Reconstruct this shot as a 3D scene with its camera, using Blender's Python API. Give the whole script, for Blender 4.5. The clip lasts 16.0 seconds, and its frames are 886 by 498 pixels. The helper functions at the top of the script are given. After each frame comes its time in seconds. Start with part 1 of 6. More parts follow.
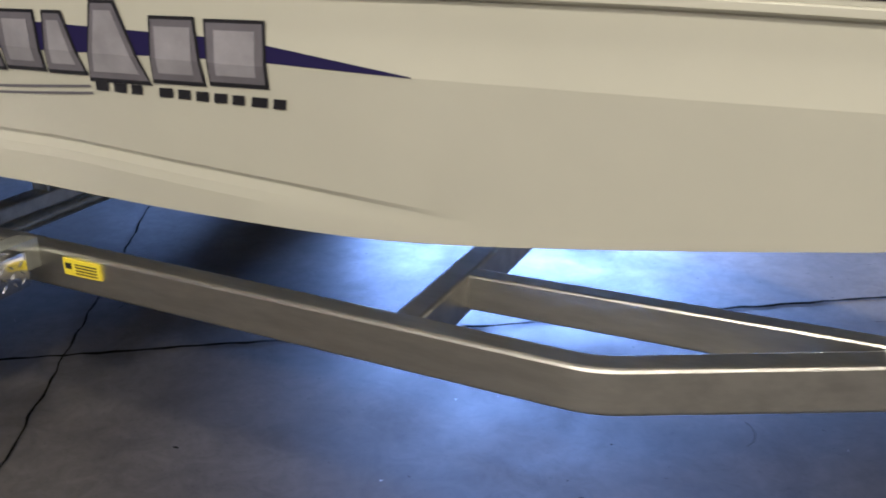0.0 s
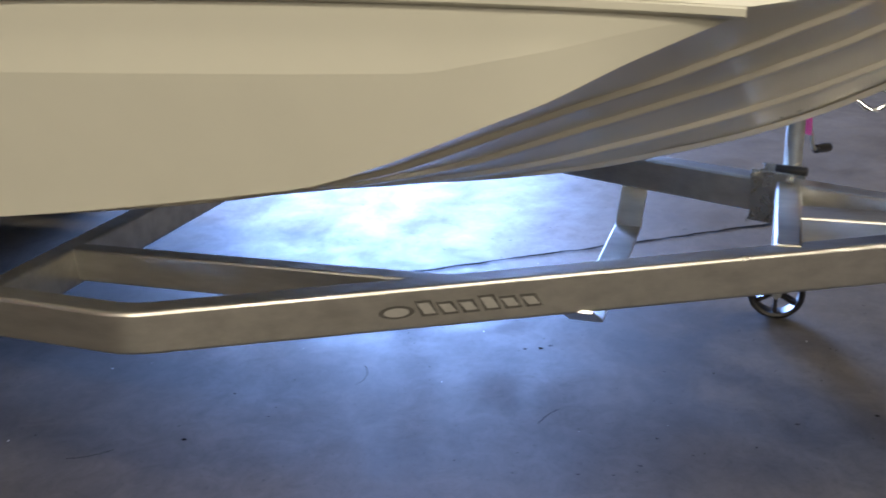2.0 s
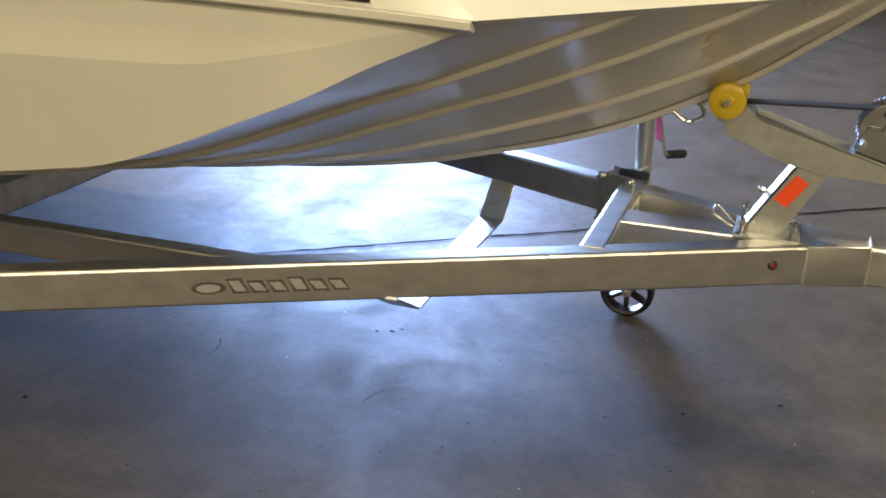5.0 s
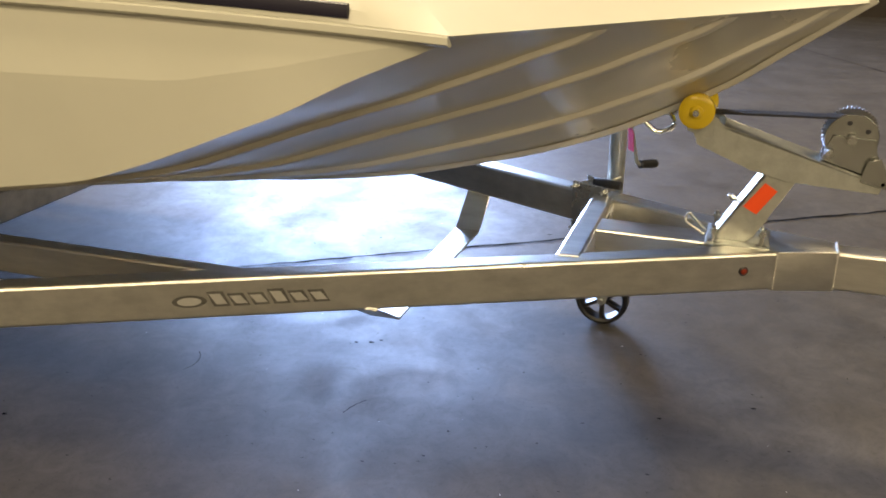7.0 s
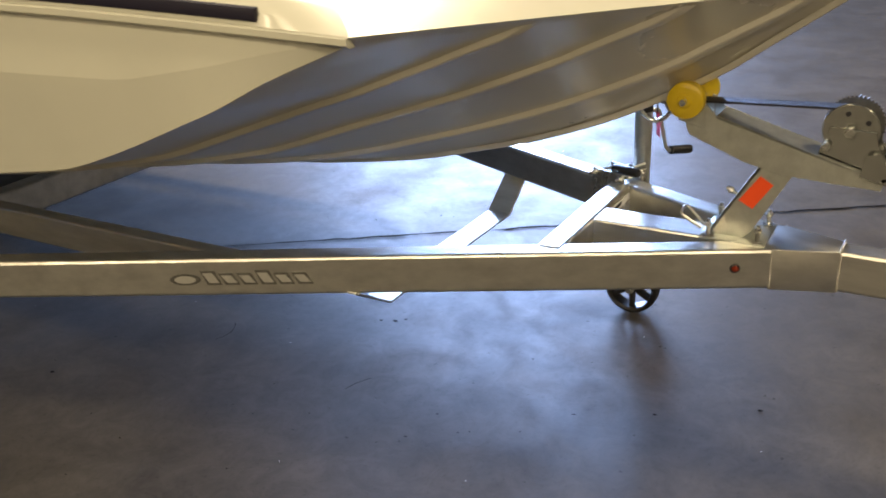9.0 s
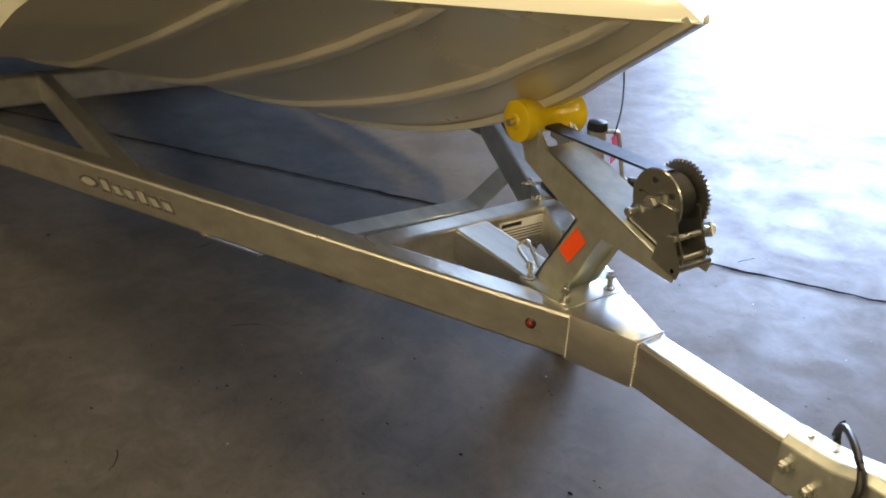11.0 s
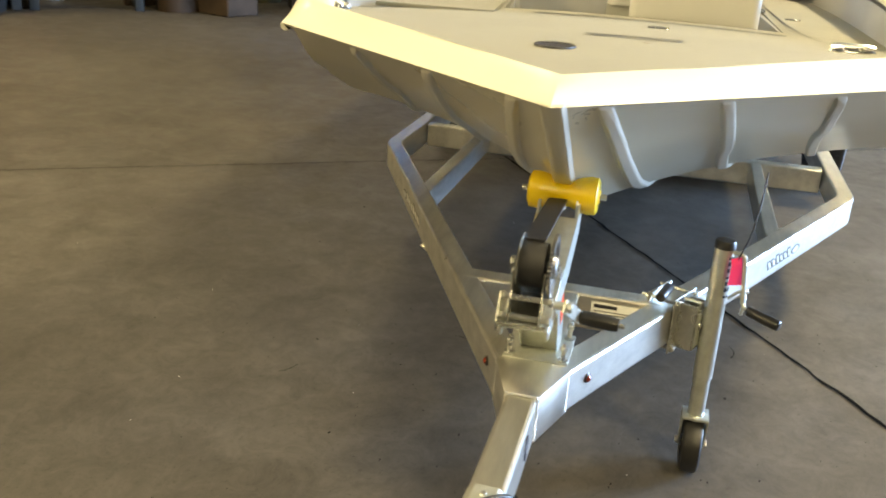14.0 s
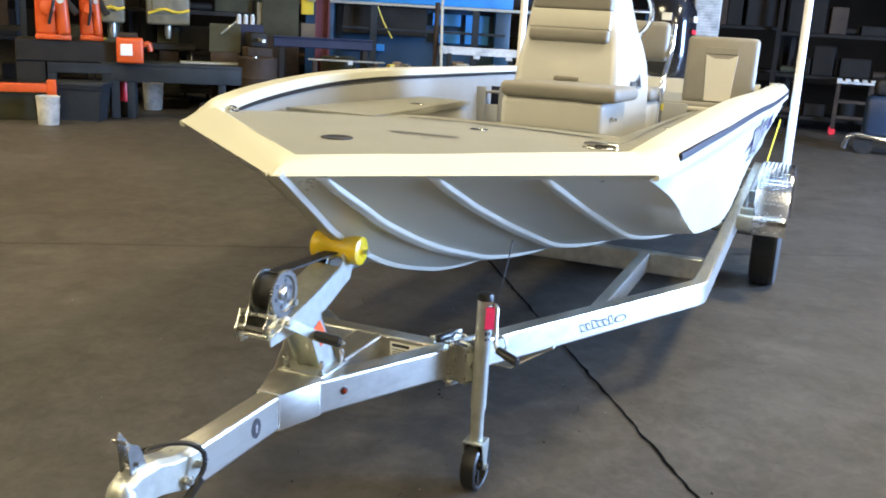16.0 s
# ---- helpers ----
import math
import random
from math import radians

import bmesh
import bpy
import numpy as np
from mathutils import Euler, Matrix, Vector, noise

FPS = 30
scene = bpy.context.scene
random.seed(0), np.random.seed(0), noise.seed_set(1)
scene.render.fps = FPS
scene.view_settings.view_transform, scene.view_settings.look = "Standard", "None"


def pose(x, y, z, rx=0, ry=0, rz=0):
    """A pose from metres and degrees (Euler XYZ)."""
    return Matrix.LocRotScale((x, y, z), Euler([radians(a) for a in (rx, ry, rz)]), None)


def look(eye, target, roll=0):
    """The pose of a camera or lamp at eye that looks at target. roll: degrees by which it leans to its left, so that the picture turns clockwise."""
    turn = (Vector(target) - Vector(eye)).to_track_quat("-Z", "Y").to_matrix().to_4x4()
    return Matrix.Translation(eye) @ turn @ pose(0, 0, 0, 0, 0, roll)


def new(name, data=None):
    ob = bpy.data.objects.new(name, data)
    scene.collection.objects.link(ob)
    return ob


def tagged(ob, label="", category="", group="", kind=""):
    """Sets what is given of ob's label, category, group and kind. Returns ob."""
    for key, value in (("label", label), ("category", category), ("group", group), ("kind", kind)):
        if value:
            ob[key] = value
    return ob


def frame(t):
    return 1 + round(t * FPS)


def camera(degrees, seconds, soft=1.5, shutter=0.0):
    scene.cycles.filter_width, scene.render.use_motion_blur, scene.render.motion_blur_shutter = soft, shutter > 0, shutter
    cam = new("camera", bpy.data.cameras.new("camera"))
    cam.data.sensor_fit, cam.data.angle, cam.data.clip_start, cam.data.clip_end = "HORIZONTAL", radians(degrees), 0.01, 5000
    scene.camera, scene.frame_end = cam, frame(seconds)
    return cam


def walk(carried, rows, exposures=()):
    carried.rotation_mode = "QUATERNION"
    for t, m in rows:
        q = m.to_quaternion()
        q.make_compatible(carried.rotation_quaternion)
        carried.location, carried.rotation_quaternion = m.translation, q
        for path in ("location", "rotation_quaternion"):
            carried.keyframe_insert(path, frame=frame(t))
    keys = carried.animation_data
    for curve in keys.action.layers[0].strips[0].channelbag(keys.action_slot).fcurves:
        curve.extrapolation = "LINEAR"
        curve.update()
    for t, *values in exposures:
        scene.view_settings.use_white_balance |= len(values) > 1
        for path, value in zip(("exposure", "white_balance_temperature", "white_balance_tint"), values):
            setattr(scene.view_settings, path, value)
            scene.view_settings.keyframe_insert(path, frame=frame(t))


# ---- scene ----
cam = camera(52.0, 16.0, soft=1.8, shutter=0.35)
PATH = [
    (0, (-1.644, -2.466, 1.343), (-2.434, -0.787, 0.597), -0.4),
    (0.5, (-1.385, -2.546, 1.328), (-2.138, -0.833, 0.624), 0.3),
    (1, (-1.176, -2.562, 1.333), (-1.886, -0.836, 0.614), -0.5),
    (1.5, (-0.991, -2.533, 1.338), (-1.637, -0.787, 0.606), -0.7),
    (2, (-0.715, -2.432, 1.304), (-1.366, -0.683, 0.584), -2.8),
    (2.5, (-0.641, -2.398, 1.328), (-1.186, -0.626, 0.578), -1.3),
    (3, (-0.536, -2.45, 1.327), (-1.075, -0.667, 0.6), -0.1),
    (3.5, (-0.418, -2.442, 1.333), (-1.005, -0.673, 0.609), 0.6),
    (4, (-0.303, -2.357, 1.35), (-0.961, -0.629, 0.588), 0.5),
    (6.5, (-0.234, -2.377, 1.346), (-0.873, -0.635, 0.6), -0.1),
    (7, (-0.246, -2.393, 1.357), (-0.854, -0.635, 0.622), 0.3),
    (7.5, (-0.224, -2.407, 1.352), (-0.829, -0.637, 0.644), 0.4),
    (8, (-0.181, -2.402, 1.353), (-0.793, -0.628, 0.66), 0.5),
    (8.5, (-0.028, -2.344, 1.375), (-0.802, -0.665, 0.613), -1.3),
    (9, (0.208, -2.195, 1.413), (-0.741, -0.626, 0.615), -2.8),
    (9.5, (0.423, -2.064, 1.431), (-0.593, -0.514, 0.678), -1.0),
    (9.7, (0.511, -1.98, 1.438), (-0.536, -0.449, 0.691), -0.1),
    (11.8, (1.299, -0.846, 1.431), (-0.387, -0.266, 0.526), 4.3),
    (12, (1.359, -0.79, 1.407), (-0.367, -0.295, 0.525), 5.1),
    (12.5, (1.475, -0.605, 1.395), (-0.312, -0.315, 0.545), 5.7),
    (13, (1.529, -0.299, 1.42), (-0.284, -0.32, 0.576), 4.7),
    (13.5, (1.616, -0.077, 1.438), (-0.209, -0.318, 0.654), 4.3),
    (14, (1.685, 0.219, 1.466), (-0.132, -0.222, 0.755), 3.5),
    (14.5, (1.72, 0.578, 1.475), (-0.067, -0.056, 0.839), 2.0),
    (15, (1.868, 0.809, 1.523), (0.075, 0.147, 0.933), 3.7),
    (15.5, (1.977, 1.091, 1.574), (0.185, 0.386, 1.032), 3.7),
    (16, (2.024, 1.303, 1.548), (0.222, 0.587, 1.056), 3.3),
]
EXPOSURES = [(0, 0.12, 5250, 28), (1.2, -0.14, 5450, 26), (2.4, -0.15, 5700, 26), (3.5, -0.13, 6150, 24), (6.5, -0.14, 6650, 22), (7.0, -0.08, 6850, 22), (7.7, -0.1, 6900, 22), (8.5, -0.33, 6750, 22), (9.5, -0.32, 6600, 22), (10.6, -0.4, 7200, 19), (11.8, -0.1, 7900, 16), (12.1, -0.02, 8050, 14), (12.6, 0.3, 8050, 10), (13.5, 0.48, 7850, 10), (14.5, 0.44, 7150, 12), (15.0, 0.42, 6750, 14), (15.5, 0.18, 6600, 14), (16, 0.1, 6450, 14)]
walk(cam, [(t, look(eye, target, roll)) for t, eye, target, roll in PATH], EXPOSURES)

# ---------------- light ----------------
scene.view_settings.exposure = 0.0
world = bpy.data.worlds.new("hall")
scene.world = world
world.use_nodes = True
wn = world.node_tree.nodes
wsky = wn.new("ShaderNodeTexSky")
wsky.sky_type = "NISHITA"
wsky.sun_disc = False
wsky.sun_elevation = radians(40)
wsky.sun_rotation = radians(200)
wn["Background"].inputs[1].default_value = 0.1
world.node_tree.links.new(wsky.outputs[0], wn["Background"].inputs[0])


def area_lamp(name, place, target, sx, sy, watts, colour):
    d = bpy.data.lights.new(name, "AREA")
    d.shape, d.size, d.size_y, d.energy, d.color = "RECTANGLE", sx, sy, watts, colour
    ob = new(name, d)
    ob.matrix_world = look(place, target)
    return ob


# daylight in the big gate on the port side of the boat
area_lamp("daylight_gate", (-6.1, 9.6, 2.35), (-6.1, 0, 2.35), 4.4, 4.7, 5300, (0.36, 0.58, 1.0))
# rows of warm high-bay lamps under the roof: height of the row in y, then place in x and watts
for ly, row in (
    (3.5, ((-10.0, 230), (-3.0, 560), (3.0, 330), (9.0, 580))),
    (-2.5, ((-9.0, 65), (-2.0, 150), (5.0, 75), (11.0, 95))),
    (-8.0, ((-9.0, 100), (-2.0, 530), (5.0, 400), (11.0, 400))),
    (-14.0, ((-9.0, 60), (-3.0, 470), (3.0, 470), (9.0, 470))),
    (-20.0, ((-3.0, 460), (3.0, 460), (9.0, 460))),
):
    for lx, watts in row:
        area_lamp("high_bay_light", (lx, ly, 6.4), (lx, ly, 0), 1.1, 1.1, watts, (1.0, 0.865, 0.53))


# ---------------- materials ----------------
def mat(name, colour, rough=0.5, metal=0.0, grain=0.0, grain_scale=40.0, vary=0.0, vary_scale=3.0, coat=0.0, vary_colour=None, rough_vary=0.0, stretch=(1, 1, 1)):
    m = bpy.data.materials.new(name)
    m.use_nodes = True
    nt = m.node_tree
    n, l = nt.nodes, nt.links
    b = n["Principled BSDF"]
    b.inputs["Roughness"].default_value = rough
    b.inputs["Metallic"].default_value = metal
    b.inputs["Coat Weight"].default_value = coat
    b.inputs["Base Color"].default_value = (*colour, 1)
    tc = n.new("ShaderNodeTexCoord")
    mp = n.new("ShaderNodeMapping")
    mp.inputs["Scale"].default_value = stretch
    l.new(tc.outputs["Object"], mp.inputs[0])
    if vary > 0:
        t = n.new("ShaderNodeTexNoise")
        t.inputs["Scale"].default_value = vary_scale
        t.inputs["Detail"].default_value = 6
        t.inputs["Roughness"].default_value = 0.62
        l.new(mp.outputs[0], t.inputs[0])
        mx = n.new("ShaderNodeMix")
        mx.data_type = "RGBA"
        other = vary_colour or tuple(c * (1 - vary) for c in colour)
        mx.inputs[6].default_value = (*colour, 1)
        mx.inputs[7].default_value = (*other, 1)
        rp = n.new("ShaderNodeValToRGB")
        rp.color_ramp.elements[0].position, rp.color_ramp.elements[1].position = 0.38, 0.66
        l.new(t.outputs["Fac"], rp.inputs[0])
        l.new(rp.outputs[0], mx.inputs[0])
        l.new(mx.outputs[2], b.inputs["Base Color"])
        if rough_vary > 0:
            mr = n.new("ShaderNodeMapRange")
            mr.inputs[3].default_value, mr.inputs[4].default_value = rough - rough_vary, rough + rough_vary
            l.new(t.outputs["Fac"], mr.inputs[0])
            l.new(mr.outputs[0], b.inputs["Roughness"])
    if grain > 0:
        g = n.new("ShaderNodeTexNoise")
        g.inputs["Scale"].default_value = grain_scale
        g.inputs["Detail"].default_value = 4
        l.new(mp.outputs[0], g.inputs[0])
        bp = n.new("ShaderNodeBump")
        bp.inputs["Strength"].default_value = grain
        bp.inputs["Distance"].default_value = 0.004
        l.new(g.outputs["Fac"], bp.inputs["Height"])
        l.new(bp.outputs[0], b.inputs["Normal"])
    return m




def floor_material():
    m = bpy.data.materials.new("polished_concrete")
    m.use_nodes = True
    n, l = m.node_tree.nodes, m.node_tree.links
    b = n["Principled BSDF"]
    tc = n.new("ShaderNodeTexCoord")

    def noise(scale, detail=6, rough=0.6, dist=0.0):
        t = n.new("ShaderNodeTexNoise")
        t.inputs["Scale"].default_value = scale
        t.inputs["Detail"].default_value = detail
        t.inputs["Roughness"].default_value = rough
        t.inputs["Distortion"].default_value = dist
        l.new(tc.outputs["Object"], t.inputs[0])
        return t.outputs["Fac"]

    def ramp(fac, p0, p1, c0, c1):
        r = n.new("ShaderNodeValToRGB")
        r.color_ramp.elements[0].position, r.color_ramp.elements[1].position = p0, p1
        r.color_ramp.elements[0].color, r.color_ramp.elements[1].color = (*c0, 1), (*c1, 1)
        l.new(fac, r.inputs[0])
        return r.outputs[0]

    def mult(a, c):
        x = n.new("ShaderNodeMix")
        x.data_type, x.blend_type = "RGBA", "MULTIPLY"
        x.inputs[0].default_value = 1.0
        l.new(a, x.inputs[6])
        l.new(c, x.inputs[7])
        return x.outputs[2]

    base = ramp(noise(0.55, 4), 0.3, 0.7, (0.058, 0.052, 0.044), (0.082, 0.075, 0.066))
    mottle = ramp(noise(3.2, 8, 0.68, 0.6), 0.35, 0.68, (0.74, 0.735, 0.72), (1.08, 1.08, 1.08))
    speck = ramp(noise(70, 3, 0.7), 0.30, 0.42, (0.72, 0.72, 0.72), (1, 1, 1))
    fine = ramp(noise(11, 8, 0.75, 1.2), 0.36, 0.62, (0.78, 0.78, 0.78), (1.10, 1.10, 1.10))
    l.new(mult(mult(mult(base, mottle), fine), speck), b.inputs["Base Color"])
    r1 = n.new("ShaderNodeMapRange")
    r1.inputs[1].default_value, r1.inputs[2].default_value = 0.36, 0.64
    r1.inputs[3].default_value, r1.inputs[4].default_value = 0.45, 0.63
    l.new(noise(4.2, 10, 0.72, 0.5), r1.inputs[0])
    l.new(r1.outputs[0], b.inputs["Roughness"])
    b.inputs["Specular IOR Level"].default_value = 0.19
    bp = n.new("ShaderNodeBump")
    bp.inputs["Strength"].default_value = 0.05
    bp.inputs["Distance"].default_value = 0.006
    l.new(noise(14, 5), bp.inputs["Height"])
    l.new(bp.outputs[0], b.inputs["Normal"])
    return m


M_floor = floor_material()
M_joint = mat("joint_tar", (0.006, 0.006, 0.006), 0.9)
M_joint.node_tree.nodes["Principled BSDF"].inputs["Specular IOR Level"].default_value = 0.0
M_cream = mat("cream_paint", (0.625, 0.618, 0.505), 0.33, 0, 0.02, 60, 0.05, 2, coat=0.16)
M_cream.node_tree.nodes["Principled BSDF"].inputs["Coat Roughness"].default_value = 0.1
M_alu = mat("mill_aluminium", (0.76, 0.745, 0.68), 0.33, 1.0, 0.05, 120, 0.24, 6, rough_vary=0.12, stretch=(0.6, 3, 3))
M_bottom = mat("hull_aluminium", (0.63, 0.59, 0.465), 0.28, 0.26, 0.0, 9, 0.02, 2, coat=0.25, rough_vary=0.02)
M_bottom.node_tree.nodes["Principled BSDF"].inputs["Coat Roughness"].default_value = 0.26
M_strake = mat("strake_aluminium", (0.60, 0.575, 0.485), 0.34, 0.15, 0.02, 9, 0.06, 4, coat=0.3)
M_weld = mat("weld_bead", (0.70, 0.69, 0.64), 0.42, 1.0, 0.6, 120)
M_galv = mat("galvanised_steel", (0.60, 0.62, 0.56), 0.36, 0.82, 0.06, 90, 0.2, 25, rough_vary=0.08)
M_zinc = mat("yellow_zinc", (0.52, 0.525, 0.49), 0.28, 0.9, 0.05, 90, 0.2, 25, rough_vary=0.08)
M_black = mat("black_rubber", (0.012, 0.012, 0.012), 0.42, 0, 0.08, 90, 0.3, 12)
M_tyre = mat("tyre_rubber", (0.022, 0.022, 0.022), 0.75, 0, 0.1, 60, 0.4, 9)
M_yellow = mat("yellow_polymer", (0.72, 0.50, 0.015), 0.25, 0, 0.02, 40, 0.12, 14, coat=0.3)
M_navy = mat("navy_vinyl", (0.018, 0.014, 0.075), 0.3)
M_wall = mat("hall_wall", (0.045, 0.036, 0.028), 0.85, 0, 0.1, 8, 0.5, 0.7)
M_roof = mat("hall_roof", (0.10, 0.10, 0.10), 0.8, 0, 0, 8, 0.3, 0.5)
M_white = mat("white_plastic", (0.82, 0.82, 0.80), 0.35, 0, 0.02, 50, 0.05, 5)


# ---------------- mesh helpers ----------------
def part(name, bm, material, parent=None, label="", smooth=35):
    me = bpy.data.meshes.new(name)
    bmesh.ops.recalc_face_normals(bm, faces=bm.faces)
    bm.to_mesh(me)
    bm.free()
    for m in (material if isinstance(material, (list, tuple)) else [material]):
        me.materials.append(m)
    if smooth:
        for p in me.polygons:
            p.use_smooth = True
        me.set_sharp_from_angle(angle=radians(smooth))
    ob = new(name, me)
    if parent is not None:
        if parent.parent is not None and parent.parent.parent is not None:
            parent = parent.parent
        ob.parent = parent
    if label:
        ob["label"] = label
    return ob


def thing(name, label, category, place=(0, 0, 0), group="", kind="", rz=0):
    ob = new(name)
    ob.empty_display_size = 0.1
    ob.matrix_basis = pose(*place, 0, 0, rz)
    return tagged(ob, label, category, group, kind)


def add_box(bm, x0, x1, y0, y1, z0, z1, bevel=0.0, seg=2, m=None):
    q = [bm.verts.new(c) for c in ((x0, y0, z0), (x1, y0, z0), (x1, y1, z0), (x0, y1, z0), (x0, y0, z1), (x1, y0, z1), (x1, y1, z1), (x0, y1, z1))]
    fs = [bm.faces.new([q[i] for i in f]) for f in ((0, 3, 2, 1), (4, 5, 6, 7), (0, 1, 5, 4), (1, 2, 6, 5), (2, 3, 7, 6), (3, 0, 4, 7))]
    if m is not None:
        bmesh.ops.transform(bm, matrix=m, verts=q)
    if bevel:
        es = list({e for f in fs for e in f.edges})
        bmesh.ops.bevel(bm, geom=es, offset=bevel, segments=seg, profile=0.5, affect="EDGES")
    return bm


def box(x0, x1, y0, y1, z0, z1, bevel=0.0, seg=2, m=None):
    return add_box(bmesh.new(), x0, x1, y0, y1, z0, z1, bevel, seg, m)


def add_sweep(bm, path, prof, up=(0, 0, 1), cap=True, closed_prof=True):
    """A section (list of side, up offsets) carried along a path with mitred corners."""
    path = [Vector(p) for p in path]
    up = Vector(up)
    rings = []
    n = len(path)
    for i, p in enumerate(path):
        d0 = (p - path[i - 1]).normalized() if i > 0 else None
        d1 = (path[i + 1] - p).normalized() if i < n - 1 else None
        d = (d0 + d1).normalized() if d0 and d1 else (d0 or d1)
        side = d.cross(up).normalized()
        u2 = side.cross(d).normalized()
        k = 1.0
        if d0 and d1:
            k = 1.0 / max(0.35, d.dot(d1))
        bend_in_up = abs((d1 - d0).normalized().dot(u2)) if (d0 and d1 and (d1 - d0).length > 1e-6) else 0
        ks, ku = (1.0, k) if bend_in_up > 0.7 else (k, 1.0)
        rings.append([bm.verts.new(p + side * a * ks + u2 * b * ku) for a, b in prof])
    m = len(prof)
    for i in range(n - 1):
        for j in range(m if closed_prof else m - 1):
            bm.faces.new((rings[i][j], rings[i][(j + 1) % m], rings[i + 1][(j + 1) % m], rings[i + 1][j]))
    if cap and closed_prof:
        bm.faces.new(rings[0][::-1])
        bm.faces.new(rings[-1])
    return bm


def rect_prof(w, h, r=0.006, seg=2, up0=None):
    """Rounded rectangle, centred across, with its top at 0 unless up0 tells the bottom."""
    b0 = -h if up0 is None else up0
    out = []
    for cx, cy, a0 in ((w / 2 - r, b0 + h - r, 0), (-w / 2 + r, b0 + h - r, 90), (-w / 2 + r, b0 + r, 180), (w / 2 - r, b0 + r, 270)):
        for k in range(seg + 1):
            a = radians(a0 + 90 * k / seg)
            out.append((cx + r * math.cos(a), cy + r * math.sin(a)))
    return out


def round_prof(r, n=12):
    return [(r * math.cos(2 * math.pi * k / n), r * math.sin(2 * math.pi * k / n)) for k in range(n)]


def rod(path, r, n=12):
    d = (Vector(path[1]) - Vector(path[0])).normalized()
    up = (0, 0, 1) if abs(d.z) < 0.9 else (1, 0, 0)
    return add_sweep(bmesh.new(), path, round_prof(r, n), up)


def add_rod(bm, path, r, n=12):
    d = (Vector(path[1]) - Vector(path[0])).normalized()
    return add_sweep(bm, path, round_prof(r, n), (0, 0, 1) if abs(d.z) < 0.9 else (1, 0, 0))


def add_lathe(bm, prof, m, n=24):
    """Rings of (radius, height) turned about z, placed by m."""
    rings = []
    for r, h in prof:
        rings.append([bm.verts.new(m @ Vector((r * math.cos(2 * math.pi * k / n), r * math.sin(2 * math.pi * k / n), h))) for k in range(n)])
    for a, b in zip(rings, rings[1:]):
        for k in range(n):
            bm.faces.new((a[k], a[(k + 1) % n], b[(k + 1) % n], b[k]))
    for ring, flip in ((rings[0], True), (rings[-1], False)):
        if prof[0] != prof[-1] and prof[0 if flip else -1][0] > 1e-5:
            bm.faces.new(ring[::-1] if flip else ring)
    bmesh.ops.remove_doubles(bm, verts=[v for ring in rings for v in ring], dist=1e-6)
    return bm


def lathe(prof, m=None, n=24):
    return add_lathe(bmesh.new(), prof, m or Matrix.Identity(4), n)


def aim(a, b):
    """Places z along a to b, with its zero at a."""
    a, b = Vector(a), Vector(b)
    return Matrix.Translation(a) @ (b - a).to_track_quat("Z", "Y").to_matrix().to_4x4()


def arc_path(pts, r, seg=5):
    """Rounds the inner corners of a path."""
    pts = [Vector(p) for p in pts]
    out = [pts[0]]
    for a, b, c in zip(pts, pts[1:], pts[2:]):
        d0, d1 = (b - a).normalized(), (c - b).normalized()
        p0, p1 = b - d0 * r, b + d1 * r
        for k in range(seg + 1):
            t = k / seg
            out.append(p0 * (1 - t) ** 2 + b * 2 * t * (1 - t) + p1 * t * t)
    out.append(pts[-1])
    return out


def smooth_table(table, x):
    """Catmull-Rom through the rows of a table, by its first column."""
    i = 0
    while i < len(table) - 2 and x > table[i + 1][0]:
        i += 1
    p1, p2 = table[i], table[i + 1]
    p0 = table[i - 1] if i > 0 else p1
    p3 = table[i + 2] if i + 2 < len(table) else p2
    h = p2[0] - p1[0]
    t = (x - p1[0]) / h
    out = []
    for k in range(1, len(p1)):
        m1 = (p2[k] - p0[k]) / max(1e-6, p2[0] - p0[0]) * h
        m2 = (p3[k] - p1[k]) / max(1e-6, p3[0] - p1[0]) * h
        out.append((2 * t**3 - 3 * t * t + 1) * p1[k] + (t**3 - 2 * t * t + t) * m1 + (3 * t * t - 2 * t**3) * p2[k] + (t**3 - t * t) * m2)
    return out


# ---------------- the hall ----------------
JD = Vector((0.8377, 0.5462, 0))      # along the long floor joint
JN = Vector((-0.5220, 0.8530, 0))
J0 = Vector((-3.757, -0.72, 0))      # where two joints cross


def rough_line(bm, a, b, w, seed, step=0.05, wob=0.006, z=0.0):
    """A ragged strip between two floor points."""
    rng = random.Random(seed)
    a, b = Vector(a), Vector(b)
    n = max(2, int((b - a).length / step))
    d = (b - a).normalized()
    s = Vector((-d.y, d.x, 0))
    prev = None
    for i in range(n + 1):
        p = a + (b - a) * i / n + s * rng.uniform(-wob, wob)
        hw = w / 2 * rng.uniform(0.6, 1.25)
        q = (bm.verts.new(p + s * hw + Vector((0, 0, z))), bm.verts.new(p - s * hw + Vector((0, 0, z))))
        if prev:
            bm.faces.new((prev[0], prev[1], q[1], q[0]))
        prev = q
    return bm


